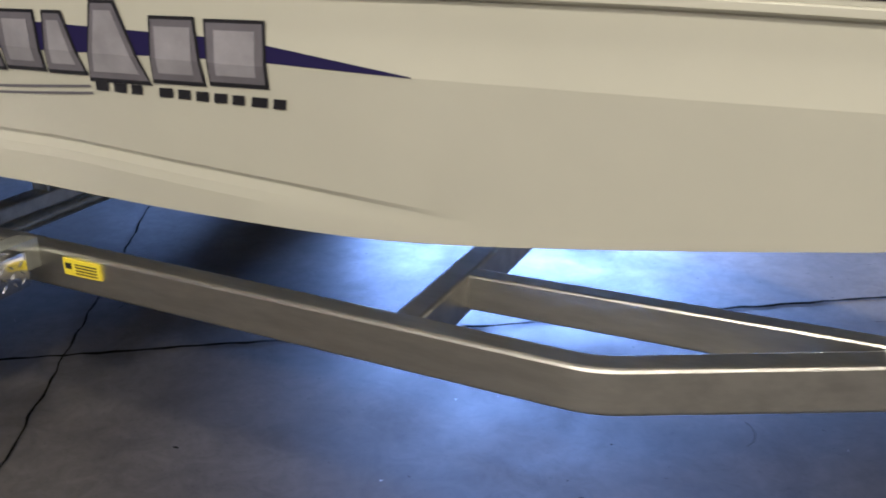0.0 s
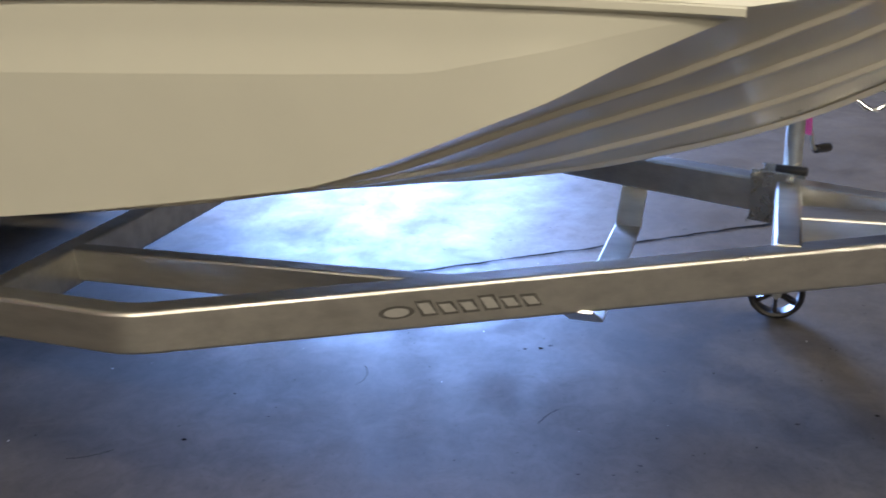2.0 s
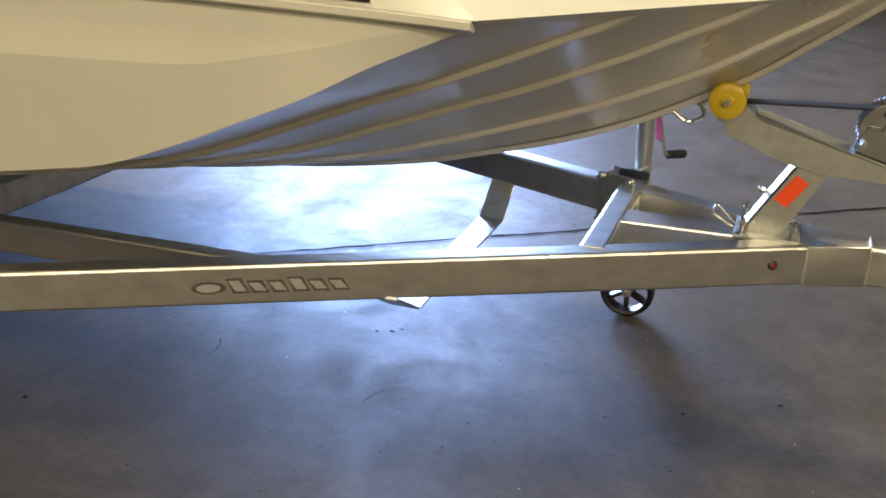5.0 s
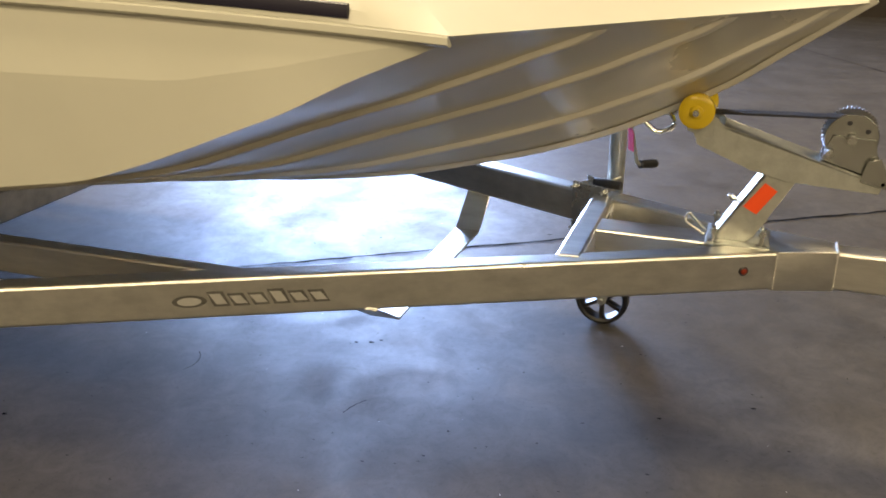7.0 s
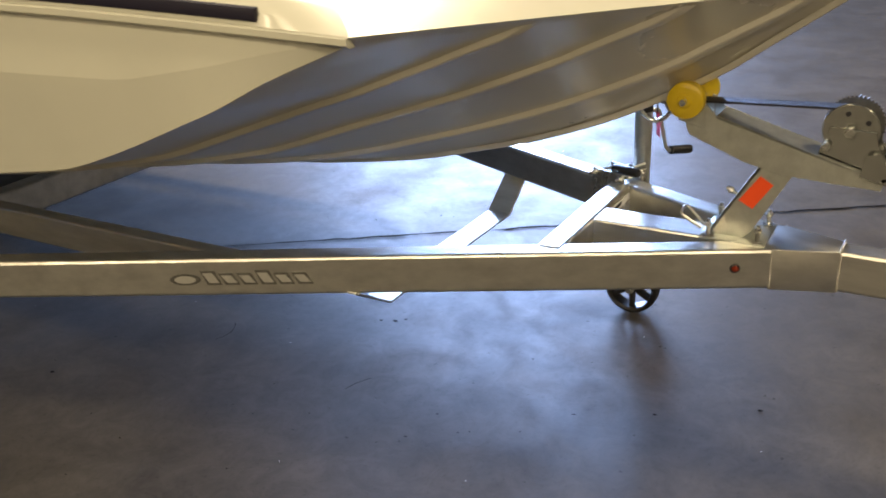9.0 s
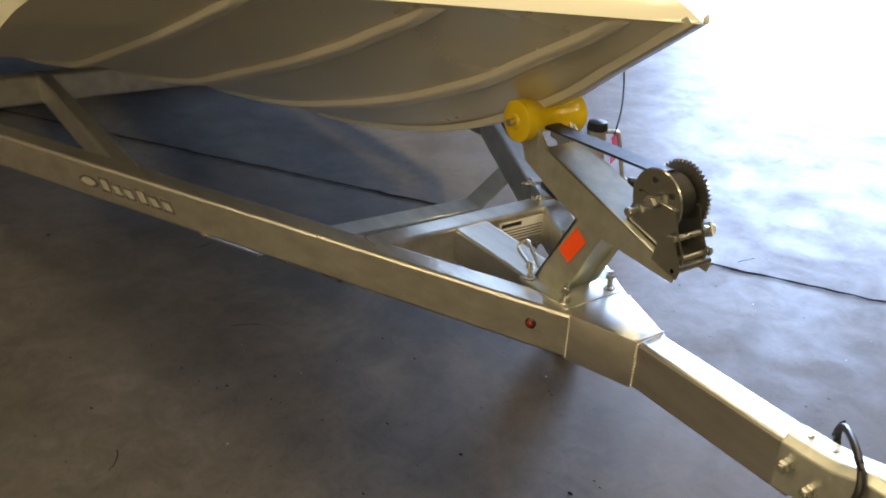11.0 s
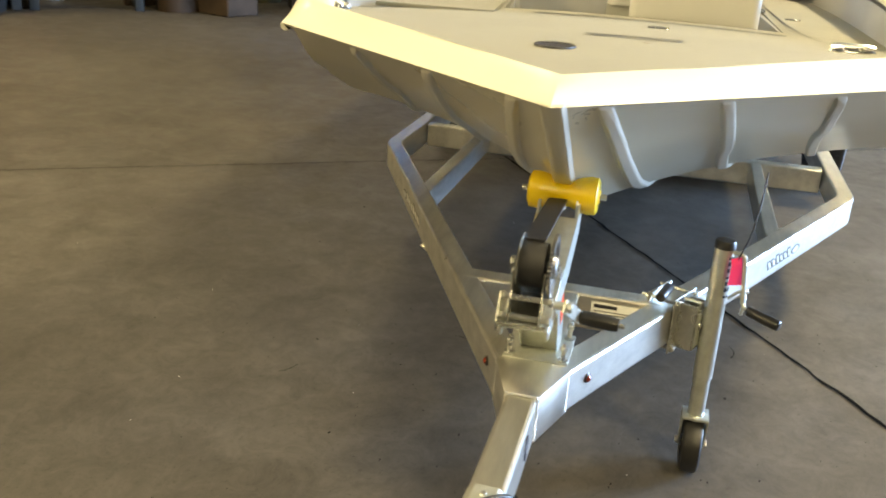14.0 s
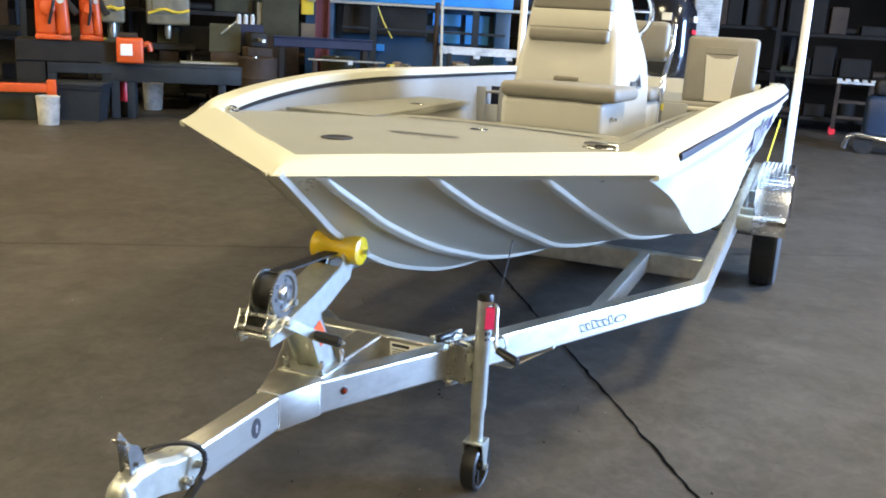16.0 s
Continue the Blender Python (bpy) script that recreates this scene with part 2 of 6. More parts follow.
floor = part("floor", box(-34, 16, -30, 9.5, -0.2, 0.0), M_floor, smooth=0)
tagged(floor, "worn grey polished concrete hall floor", "floor", kind="structure")
jb = bmesh.new()
for k, (a, b) in enumerate(((J0 - JD * 22, J0 + JD * 15), (J0 - JD * 22 + JN * 7.2, J0 + JD * 6 + JN * 7.2), (J0 - JD * 22 - JN * 7.2, J0 + JD * 16 - JN * 7.2))):
    rough_line(jb, a, b, 0.0145 if k == 0 else 0.006, k, z=0.0035)
for k, s in enumerate((-14.4, -7.2, 0.0, 7.2)):
    rough_line(jb, J0 + JD * s - JN * 16, J0 + JD * s + JN * 9, 0.008, 10 + k, z=0.003)
joint = part("floor_joint", jb, M_joint, floor, "dark ragged saw-cut joint", smooth=0)

for nm, bx in (("wall_south", (-34, 16, -30.2, -30.0, 0, 7)), ("wall_west", (-34.2, -34, -30, 9.5, 0, 7)), ("wall_east", (16, 16.2, -30, 9.5, 0, 7))):
    tagged(part(nm, box(*bx), M_wall, smooth=0), "dark painted hall wall", "wall", kind="structure")
# the north wall has the open gate that lets the daylight in
gx0, gx1, gh = -8.7, -3.9, 4.7
nb = bmesh.new()
add_box(nb, -34, gx0, 9.5, 9.7, 0, 7)
add_box(nb, gx1, 16, 9.5, 9.7, 0, 7)
add_box(nb, gx0, gx1, 9.5, 9.7, gh, 7)
tagged(part("wall_north", nb, M_wall, smooth=0), "dark painted hall wall with an open gate", "wall", kind="structure")
tagged(part("ceiling", box(-34.2, 16.2, -30.2, 9.7, 7, 7.2), M_roof, smooth=0), "dim metal hall roof", "ceiling", kind="structure")

# ---------------- the boat ----------------
CHINE = [(0.785, 0.858, 1.100), (0.95, 0.900, 1.030), (1.07, 0.920, 0.970), (1.18, 0.920, 0.925), (1.29, 0.925, 0.880), (1.40, 0.928, 0.838), (1.54, 0.932, 0.793), (1.68, 0.935, 0.769), (1.83, 0.940, 0.747), (2.0, 0.942, 0.722), (2.22, 0.945, 0.693), (2.4, 0.95, 0.674), (2.6, 0.95, 0.660), (3.06, 0.95, 0.655), (3.6, 0.93, 0.655), (5.0, 0.89, 0.62), (6.1, 0.86, 0.57)]
KEEL = [(0.012, 1.116), (0.09, 1.060), (0.2, 0.982), (0.3, 0.910), (0.444, 0.831), (0.59, 0.761), (0.77, 0.694), (0.96, 0.640), (1.2, 0.582), (1.6, 0.525), (2.0, 0.503), (2.6, 0.490), (6.1, 0.43)]
SHEER = [(0.755, 0.868, 1.119), (0.936, 0.908, 1.136), (1.3, 0.956, 1.159), (1.6, 0.986, 1.171), (2.0, 1.012, 1.180), (2.6, 1.035, 1.178), (3.5, 1.06, 1.160), (5.0, 1.068, 1.132), (5.7, 1.055, 1.115), (6.1, 1.02, 1.103)]
BOW = 0.785      # where the chine and the side plate begin
STERN = 6.1


def chine_at(s):
    y, z = smooth_table(CHINE, s)
    return Vector((-s, y, z))


def keel_at(s):
    return Vector((-s, 0, smooth_table(KEEL, s)[0]))


def sheer_at(s):
    y, z = smooth_table(SHEER, s)
    return Vector((-s, y, z))


def bottom_at(s, v):
    """Bottom plate: s along the chine, v from the keel (0) to the chine (1)."""
    k = s - (BOW - 0.012) * math.exp(-(s - BOW) / 0.9)
    a, b = keel_at(max(0.012, k)), chine_at(s)
    p = a.lerp(b, v)
    sag = -0.075 * (1 - math.exp(-(s - BOW) / 0.25)) * math.exp(-((s - 1.1) / 0.55) ** 2) * v * (1 - v) * 4
    return p + Vector((0.5 * sag, 0, -sag))


STATIONS = [BOW + (STERN - BOW) * (i / 70) ** 1.5 for i in range(71)]
FINE = [BOW + (STERN - BOW) * (i / 150) ** 1.5 for i in range(151)]
boat = thing("boat", "cream aluminium bay boat with centre console on its trailer", "boat", (-3.0, 0, 0.5))
boat_inv = boat.matrix_basis.inverted()


def bpart(name, bm, material, parent=None, label="", smooth=35):
    """A part of the boat, given in world coordinates."""
    bmesh.ops.transform(bm, matrix=boat_inv, verts=bm.verts)
    return part(name, bm, material, parent or boat, label, smooth)


def trim(bm):
    """Sets fittings drawn on a level keel to the boat's bow-up trim on the trailer."""
    for v in bm.verts:
        s = -v.co.x
        v.co.z -= 0.028 * (s - 0.3)
        v.co.y -= 0.014 * (s - 1.2)
    return bm


def fit_part(name, bm, material, parent=None, label="", smooth=35):
    return bpart(name, trim(bm), material, parent, label, smooth)


def flip_y(p, s):
    return Vector((p.x, p.y * s, p.z))


bm = bmesh.new()
NV = 40
RIM_TIP, RIM_END = Vector((-0.003, 0, 1.1215)), Vector((-0.765, 0.880, 1.1215))
FLANGE = Vector((-0.034, -0.020, 0.018))  # turned in behind the bow fascia
grid = [[bm.verts.new(flip_y(RIM_TIP.lerp(RIM_END, abs(v) / NV) + FLANGE * min(1.0, 8.0 * abs(v) / NV), 1 if v >= 0 else -1)) for v in range(-NV, NV + 1)]]
grid.append([bm.verts.new(flip_y(RIM_TIP.lerp(RIM_END, abs(v) / NV), 1 if v >= 0 else -1)) for v in range(-NV, NV + 1)])
for s in FINE:
    grid.append([bm.verts.new(flip_y(bottom_at(s, abs(v) / NV), 1 if v >= 0 else -1)) for v in range(-NV, NV + 1)])
for a, b in zip(grid, grid[1:]):
    for j in range(2 * NV):
        bm.faces.new((a[j], a[j + 1], b[j + 1], b[j]))
hull_bottom = bpart("hull_bottom", bm, M_bottom, label="bare aluminium vee bottom swept up to the bow", smooth=40)


def side_rows(s):
    """The side plate from the sheer down: one crease above, a pressed groove below, then the chine."""
    c, t = chine_at(s), sheer_at(s)
    h = t.z - c.z
    amp = 0.011 * min(1.0, max(0.0, (s - 2.3) / 0.45))
    zc = max(1.02, c.z + 0.5 * h)
    bulge = 0.017 * min(1.0, h / 0.42)
    rows = [t]
    zg = 0.800 - 0.058 * min(1.1, max(0.0, 3.3 - s))      # the groove runs down towards the chine going forward
    for z, dip, fr in ((zc, 0.0, 1.0), (0.90, 0.0, 0.667), (zg + 0.007, 0.0, 0.19), (zg - 0.005, 1.0, 0.165), (zg - 0.009, 1.0, 0.15), (zg - 0.03, 0.35, 0.10), (zg - 0.055, 0.0, 0.05)):
        zz = max(z, c.z + (zc - c.z) * fr)
        y = c.y + (t.y - c.y) * (zz - c.z) / h + bulge * (zz - c.z) / (zc - c.z) - amp * dip
        rows.append(Vector((-s, y, zz)))
    rows.append(c)
    return rows


side_shell = []
for sg, nm in ((-1, "starboard"), (1, "port")):
    bm = bmesh.new()
    grid = []
    for s in STATIONS:
        grid.append([bm.verts.new(flip_y(p, sg)) for p in side_rows(s)])
    for a, b in zip(grid, grid[1:]):
        for j in range(len(a) - 1):
            bm.faces.new((a[j], a[j + 1], b[j + 1], b[j]))
    side_shell.append(bpart("hull_side", bm, M_cream, label="glossy cream painted side plate", smooth=8))

# gunwale cap and the bow band
def cap_point(s, a, b):
    """Point of the gunwale cap: a inwards, b upwards from the sheer line."""
    p = sheer_at(s)
    return Vector((p.x, p.y - a, p.z + b))


def cap_height(s):
    return smooth_table([(0.755, 0.056), (1.3, 0.070), (2.3, 0.08), (6.1, 0.078)], s)[0]


RISE = (0.0, 0.0, 0.30, 0.70, 0.80, 1.0, 1.03)      # how far up the sloping bow fascia each corner of the cap lies


def cap_section(s):
    """Corners of the gunwale cap: at the bow a plain slope, further aft a rolled box."""
    h = cap_height(s)
    box_ = ((0.0, -0.004), (-0.018, 0.004), (-0.016, h * 0.5), (0.012, h - 0.006), (0.024, h), (0.105, h), (0.115, h - 0.008), (0.115, h - 0.04), (0.10, h - 0.045), (0.10, h - 0.02), (0.01, 0.0))
    w = min(1.0, max(0.0, (s - 0.755) / 0.22))
    w = w * w * (3 - 2 * w)
    out = []
    for k, (a, b) in enumerate(box_):
        if 0 < k < 6:
            a, b = (-0.018 + 0.103 * RISE[k]) * (1 - w) + a * w, (0.004 + (h - 0.004) * RISE[k]) * (1 - w) + b * w
        lean = 0.095 * (RISE[k] if k < 7 else (1.0 if k < 10 else 0.1)) * math.exp(-(s - 0.755) / 0.16)
        p = cap_point(s, a, b)
        out.append(Vector((p.x - lean, p.y + (sheer_at(s + lean).y - sheer_at(s).y) * 0.6, p.z)))
    return out


TIP_LOW, TIP_TOP = Vector((0.0, 0, 1.119)), Vector((-0.120, 0, 1.163))
CAP_STATIONS = [0.755 + (STERN - 0.755) * (i / 80) ** 1.7 for i in range(81)]
for sg in (-1, 1):
    bm = bmesh.new()
    grid = [[bm.verts.new(flip_y(p, sg)) for p in cap_section(s)] for s in CAP_STATIONS]
    for a, b in zip(grid, grid[1:]):
        for j in range(len(a)):
            k = (j + 1) % len(a)
            bm.faces.new((a[j], a[k], b[k], b[j]))
    bm.faces.new(grid[-1])
    bm.faces.new(grid[0][::-1])
    bpart("gunwale", bm, M_cream, label="rolled cream gunwale cap", smooth=30)
bm = bmesh.new()
ends = cap_section(0.755)
corner = [ends[0], ends[1], ends[2], ends[3], ends[4], ends[5], ends[6], ends[7]]
rise = TIP_TOP - TIP_LOW
middle = [TIP_LOW + Vector((-0.018, 0, -0.002))] + [TIP_LOW + rise * f + Vector((0.004, 0, 0.006)) * math.sin(math.pi * f) for f in RISE[1:6]] + [TIP_TOP + Vector((-0.012, 0, -0.008)), TIP_TOP + Vector((-0.012, 0, -0.04))]
rings = []
for k in range(-16, 17):
    f = abs(k) / 16
    rings.append([bm.verts.new(flip_y(p.lerp(q, f), 1 if k >= 0 else -1)) for p, q in zip(middle, corner)])
for a, b in zip(rings, rings[1:]):
    for j in range(len(a) - 1):
        bm.faces.new((a[j], a[j + 1], b[j + 1], b[j]))
bpart("bow_band", bm, M_cream, label="broad sloping cream bow fascia", smooth=25)

# ---------------- the trailer ----------------
TW, TH = 0.066, 0.105
trailer = thing("boat_trailer", "mill-finish aluminium boat trailer on its jack wheel", "trailer", (-2.5, 0, 0))
trailer_inv = trailer.matrix_basis.inverted()


def tpart(name, bm, material, parent=None, label="", smooth=35):
    bmesh.ops.transform(bm, matrix=trailer_inv, verts=bm.verts)
    return part(name, bm, material, parent or trailer, label, smooth)


M_amber = mat("amber_lens", (0.20, 0.022, 0.004), 0.15, coat=0.5)
M_orange_tape = mat("orange_reflector", (0.90, 0.09, 0.015), 0.35, 0, 0.05, 300)
M_pink = mat("pink_tag", (0.85, 0.04, 0.17), 0.5)
M_grip = mat("black_grip", (0.012, 0.012, 0.012), 0.32, 0, 0.1, 160)
M_label = mat("label_stock", (0.72, 0.72, 0.68), 0.4)
M_warn = mat("yellow_label", (0.80, 0.66, 0.02), 0.4)
M_ink = mat("black_ink", (0.015, 0.015, 0.02), 0.5)
M_silver = mat("silver_vinyl", (0.42, 0.41, 0.44), 0.4, 0.2, 0, 40, 0.25, 9)
M_silver_dark = mat("dark_silver_vinyl", (0.21, 0.20, 0.225), 0.4, 0.2, 0, 40, 0.2, 9)
M_dark_edge = mat("stamped_mark", (0.13, 0.125, 0.11), 0.5, 0.5, 0.1, 200, 0.3, 60)
M_mark = mat("bright_stamp", (0.66, 0.65, 0.60), 0.4, 0.7, 0.05, 120, 0.15, 30)
M_tread = mat("bright_tread_plate", (0.80, 0.80, 0.79), 0.17, 1.0, 0.03, 60, 0.15, 5, rough_vary=0.06)
M_strap = mat("black_webbing", (0.007, 0.007, 0.008), 0.55, 0, 0.3, 500)
M_strap_y = mat("yellow_webbing", (0.70, 0.55, 0.03), 0.7, 0, 0.2, 500)
M_gear = mat("cast_gear", (0.33, 0.33, 0.32), 0.30, 0.92, 0.08, 80, 0.3, 30, rough_vary=0.1)
M_drum = mat("zinc_plate", (0.46, 0.47, 0.44), 0.24, 0.94, 0.04, 60, 0.18, 18, rough_vary=0.08)

ZT, ZR = 0.503, 0.478
dirv = Vector((-(2.03 - 0.137), 0.966 - 0.08, (ZR - ZT))).normalized()     # port rail, running aft
nout = Vector((-dirv.y, dirv.x, 0)).normalized()
if nout.y < 0:
    nout = -nout
WELD = Vector((-0.137, 0.08, ZT))          # outer top edge where the rail meets the gusset


def rail_at(d, out=0.0, up=0.0, sg=1):
    """Point on the slanted rail: d aft of the weld, out from the outer face, up from the top edge."""
    p = WELD + dirv * d + nout * out + Vector((0, 0, up))
    return flip_y(p, sg)


def rail_frame(d, out, up, sg):
    """x runs aft along the outer face, y outwards, z up."""
    p = rail_at(d, out, up, sg)
    x, y = flip_y(dirv, sg), flip_y(nout, sg)
    z = x.cross(y)
    if z.z < 0:
        z = -z
    m = Matrix((x, y, z)).transposed().to_4x4()
    m.translation = p
    return m


for sg in (-1, 1):
    a = WELD - nout * TW / 2 - dirv * 0.005
    corner = Vector((-2.037, 0.966 - TW / 2, ZR))
    pth = arc_path([a, corner, Vector((-6.05, 0.945 - TW / 2, ZR + 0.04))], 0.055, 7)
    rail = tpart("frame_rail", add_sweep(bmesh.new(), [flip_y(p, sg) for p in pth], rect_prof(TW, TH, 0.008)), M_alu, label="bent aluminium frame rail", smooth=18)
    # side marker lamp
    m = rail_frame(0.092, 0.0, -0.047, sg) @ pose(0, 0, 0, -90, 0, 0)
    lamp = tpart("marker_lamp", lathe([(0.0125, -0.002), (0.0125, 0.003), (0.009, 0.005), (0.0085, 0.004)], m, 20), M_black, rail, "black rubber lamp grommet")
    tpart("lens", lathe([(0.0083, 0.002), (0.008, 0.006), (0.005, 0.009), (0.0, 0.010)], m, 16), M_amber, lamp, "small amber lens")
    # stamped maker's mark, drawn as plain blocks
    d0, d1 = 1.145, 1.525
    if sg > 0:
        d0, d1 = 1.20, 1.50
    n = 6
    w = (d1 - d0 - 0.09) / n
    mk = bmesh.new()
    ed = bmesh.new()
    for k in range(n):
        c = d0 + w * (k + 0.5)
        tall = 0.040 if k in (2, n - 1) else 0.033
        for b_, g, o in ((ed, 0.0, 0.0012), (mk, 0.0062, 0.0024)):
            mm = rail_frame(c, 0, -0.073, sg)
            sl = 0.008 * (1 if sg < 0 else -1)
            q = []
            for x, z in ((-w * 0.40 + g - sl, g), (w * 0.40 - g - sl, g), (w * 0.40 - g + sl, tall - g), (-w * 0.40 + g + sl, tall - g)):
                q.append([b_.verts.new(mm @ Vector((x, yy, z))) for yy in (-0.001, o)])
            for j in range(4):
                jj = (j + 1) % 4
                b_.faces.new((q[j][0], q[jj][0], q[jj][1], q[j][1]))
            b_.faces.new([v[1] for v in q])
    mm = rail_frame(d1 - 0.045, 0, -0.057, sg)
    for b_, rr, o in ((ed, 1.0, 0.0012), (mk, 0.70, 0.0024)):
        q = [b_.verts.new(mm @ Vector((0.042 * rr * math.cos(t), o, 0.016 * rr * math.sin(t)))) for t in np.linspace(0, 2 * math.pi, 17)[:-1]]
        b_.faces.new(q)
    tpart("maker_mark_edge", ed, M_dark_edge, rail, "dark stamped outline", smooth=0)
    tpart("maker_mark", mk, M_mark, rail, "bright stamped maker's mark", smooth=0)
    if sg < 0:
        wl = tpart("warning_label", box(-3.405, -3.285, -0.9655, -0.960, 0.436, 0.479), M_warn, rail, "yellow warning label", smooth=0)
        lb = bmesh.new()
        for k in range(4):
            add_box(lb, -3.365, -3.295, -0.9668, -0.9653, 0.442 + k * 0.008, 0.445 + k * 0.008)
        add_box(lb, -3.398, -3.378, -0.9668, -0.9653, 0.453, 0.469)
        tpart("print", lb, M_ink, wl, "small black print", smooth=0)

# the gusset where the rails meet the tongue
gb = bmesh.new()
top = [(-0.215, -0.05), (-0.142, -0.084), (0.004, -0.036), (0.004, 0.036), (-0.142, 0.084), (-0.215, 0.05)]
lo = [bm_v for bm_v in (gb.verts.new((x, y, ZT - TH - 0.002)) for x, y in top)]
hi = [gb.verts.new((x, y, ZT + 0.0012)) for x, y in top]
for j in range(6):
    k = (j + 1) % 6
    gb.faces.new((lo[j], lo[k], hi[k], hi[j]))
gb.faces.new(hi)
gb.faces.new(lo[::-1])
bmesh.ops.bevel(gb, geom=list(gb.edges), offset=0.003, segments=2, profile=0.5, affect="EDGES")
gusset = tpart("gusset", gb, M_alu, label="welded aluminium gusset box")
for pth in ([(0.003, -0.036, ZT + 0.004), (0.003, 0.036, ZT + 0.004)], [(-0.143, -0.083, ZT + 0.003), (-0.143, -0.083, ZT - TH)], [(-0.143, 0.083, ZT + 0.003), (-0.143, 0.083, ZT - TH)], [(0.004, -0.036, ZT), (0.004, -0.036, ZT - TH)], [(0.004, 0.036, ZT), (0.004, 0.036, ZT - TH)]):
    n = 14
    wb = bmesh.new()
    a, b = Vector(pth[0]), Vector(pth[1])
    for k in range(n):
        p = a.lerp(b, (k + 0.5) / n)
        bmesh.ops.create_uvsphere(wb, u_segments=6, v_segments=4, radius=0.0030, matrix=Matrix.Translation(p))
    tpart("weld_seam", wb, M_weld, gusset, "rippled weld bead")
tongue = tpart("tongue", add_sweep(bmesh.new(), [(0.0, 0, ZT), (0.375, 0, ZT)], rect_prof(0.068, TH, 0.008)), M_alu, label="aluminium tongue tube", smooth=18)
ob = tpart("round_badge", lathe([(0.025, 0), (0.025, 0.0015)], pose(0.115, 0.0345, 0.452, -90, 0, 0) @ Matrix.Diagonal((0.8, 1.15, 1, 1)), 24), M_ink, tongue, "dark oval badge")
ob = tpart("badge_mark", box(0.110, 0.118, 0.0355, 0.0365, 0.440, 0.462, m=None), M_silver, ob, "pale mark", smooth=0)

for x, y0, z in ((-2.47, 0.892, ZR - 0.003), (-0.645, 0.27, 0.499), (-3.93, 0.892, ZR - 0.012), (-5.0, 0.892, ZR - 0.04), (-5.95, 0.892, ZR - 0.003)):
    cm = tpart("cross_member", add_sweep(bmesh.new(), [(x, -y0, z), (x, y0, z)], rect_prof(TW, TH if x > -3 else 0.055, 0.008)), M_alu, label="aluminium cross tube", smooth=18)
    if x > -1:
        pl = tpart("rating_plate", box(x + 0.0345, x + 0.0365, 0.085, 0.235, 0.425, 0.480), M_label, cm, "pale rating label", smooth=0)
        pb = bmesh.new()
        add_box(pb, x + 0.036, x + 0.0375, 0.092, 0.155, 0.466, 0.476)
        for k in range(4):
            add_box(pb, x + 0.036, x + 0.0372, 0.092, 0.225, 0.431 + k * 0.008, 0.4335 + k * 0.008)
        tpart("print", pb, M_ink, pl, "small black print", smooth=0)
for sg in (-1, 1):
    tpart("brace", add_sweep(bmesh.new(), [(-2.438, sg * 0.612, ZR - 0.004), (-1.39, sg * 0.612, ZR + 0.006)], rect_prof(0.05, 0.092, 0.006)), M_alu, label="aluminium brace tube", smooth=18)
tpart("centre_beam", add_sweep(bmesh.new(), [(-0.615, 0, 0.4955), (-0.18, 0, 0.4955)], rect_prof(0.10, 0.085, 0.006)), M_alu, label="short aluminium centre beam", smooth=18)

# flat cradle strap that hangs below the rails
tpart("cradle_strap", add_sweep(bmesh.new(), [(-1.115, 0.53, 0.396), (-1.115, 0.372, 0.286), (-1.105, -0.378, 0.304), (-1.105, -0.525, 0.395)], rect_prof(0.085, 0.007, 0.002, 1)), M_alu, label="bent flat aluminium strap", smooth=18)
# carpeted bunks under the hull
for sg in (-1, 1):
    tpart("bunk", add_sweep(bmesh.new(), [(-2.7, sg * 0.55, 0.585), (-6.0, sg * 0.55, 0.572)], rect_prof(0.09, 0.045, 0.01)), M_black, label="dark carpeted bunk", smooth=18)
    for x in (-3.93, -5.0, -5.9):
        tpart("bunk_bracket", box(x - 0.03, x + 0.03, sg * 0.55 - 0.006, sg * 0.55 + 0.006, ZR - 0.05, 0.54), M_galv, label="galvanised bunk bracket")


def hexnut(bm, p, axis, r=0.010, h=0.009):
    add_lathe(bm, [(r, 0), (r, h * 0.85), (r * 0.85, h)], aim(p, Vector(p) + Vector(axis)), 6)


def bolt(bm, p, axis, length, r=0.006):
    axis = Vector(axis).normalized()
    add_rod(bm, [Vector(p), Vector(p) + axis * length], r, 10)
    hexnut(bm, Vector(p) + axis * (length - 0.018), axis, r * 1.75, 0.010)


# ---- winch stand ----
stand = tpart("winch_stand", box(-0.325, -0.165, -0.075, 0.075, 0.4965, 0.5065, 0.002), M_galv, label="galvanised winch stand base plate")
for x in (-0.305, -0.185):
    for y in (-0.062, 0.062):
        ub = bmesh.new()
        bolt(ub, (x, y, 0.385), (0, 0, 1), 0.165, 0.0055)
        add_lathe(ub, [(0.013, 0), (0.013, 0.003)], pose(x, y, 0.507), 14)
        tpart("clamp_bolt", ub, M_zinc, stand, "zinc clamp bolt and nut")
tpart("lower_plate", box(-0.325, -0.165, -0.075, 0.075, 0.392, 0.401, 0.002), M_galv, stand)


def side_plate(bm, pts, y0, y1):
    a = [bm.verts.new((x, y0, z)) for x, z in pts]
    b = [bm.verts.new((x, y1, z)) for x, z in pts]
    n = len(pts)
    bm.faces.new(a)
    bm.faces.new(b[::-1])
    for j in range(n):
        k = (j + 1) % n
        bm.faces.new((a[j], a[k], b[k], b[j]))


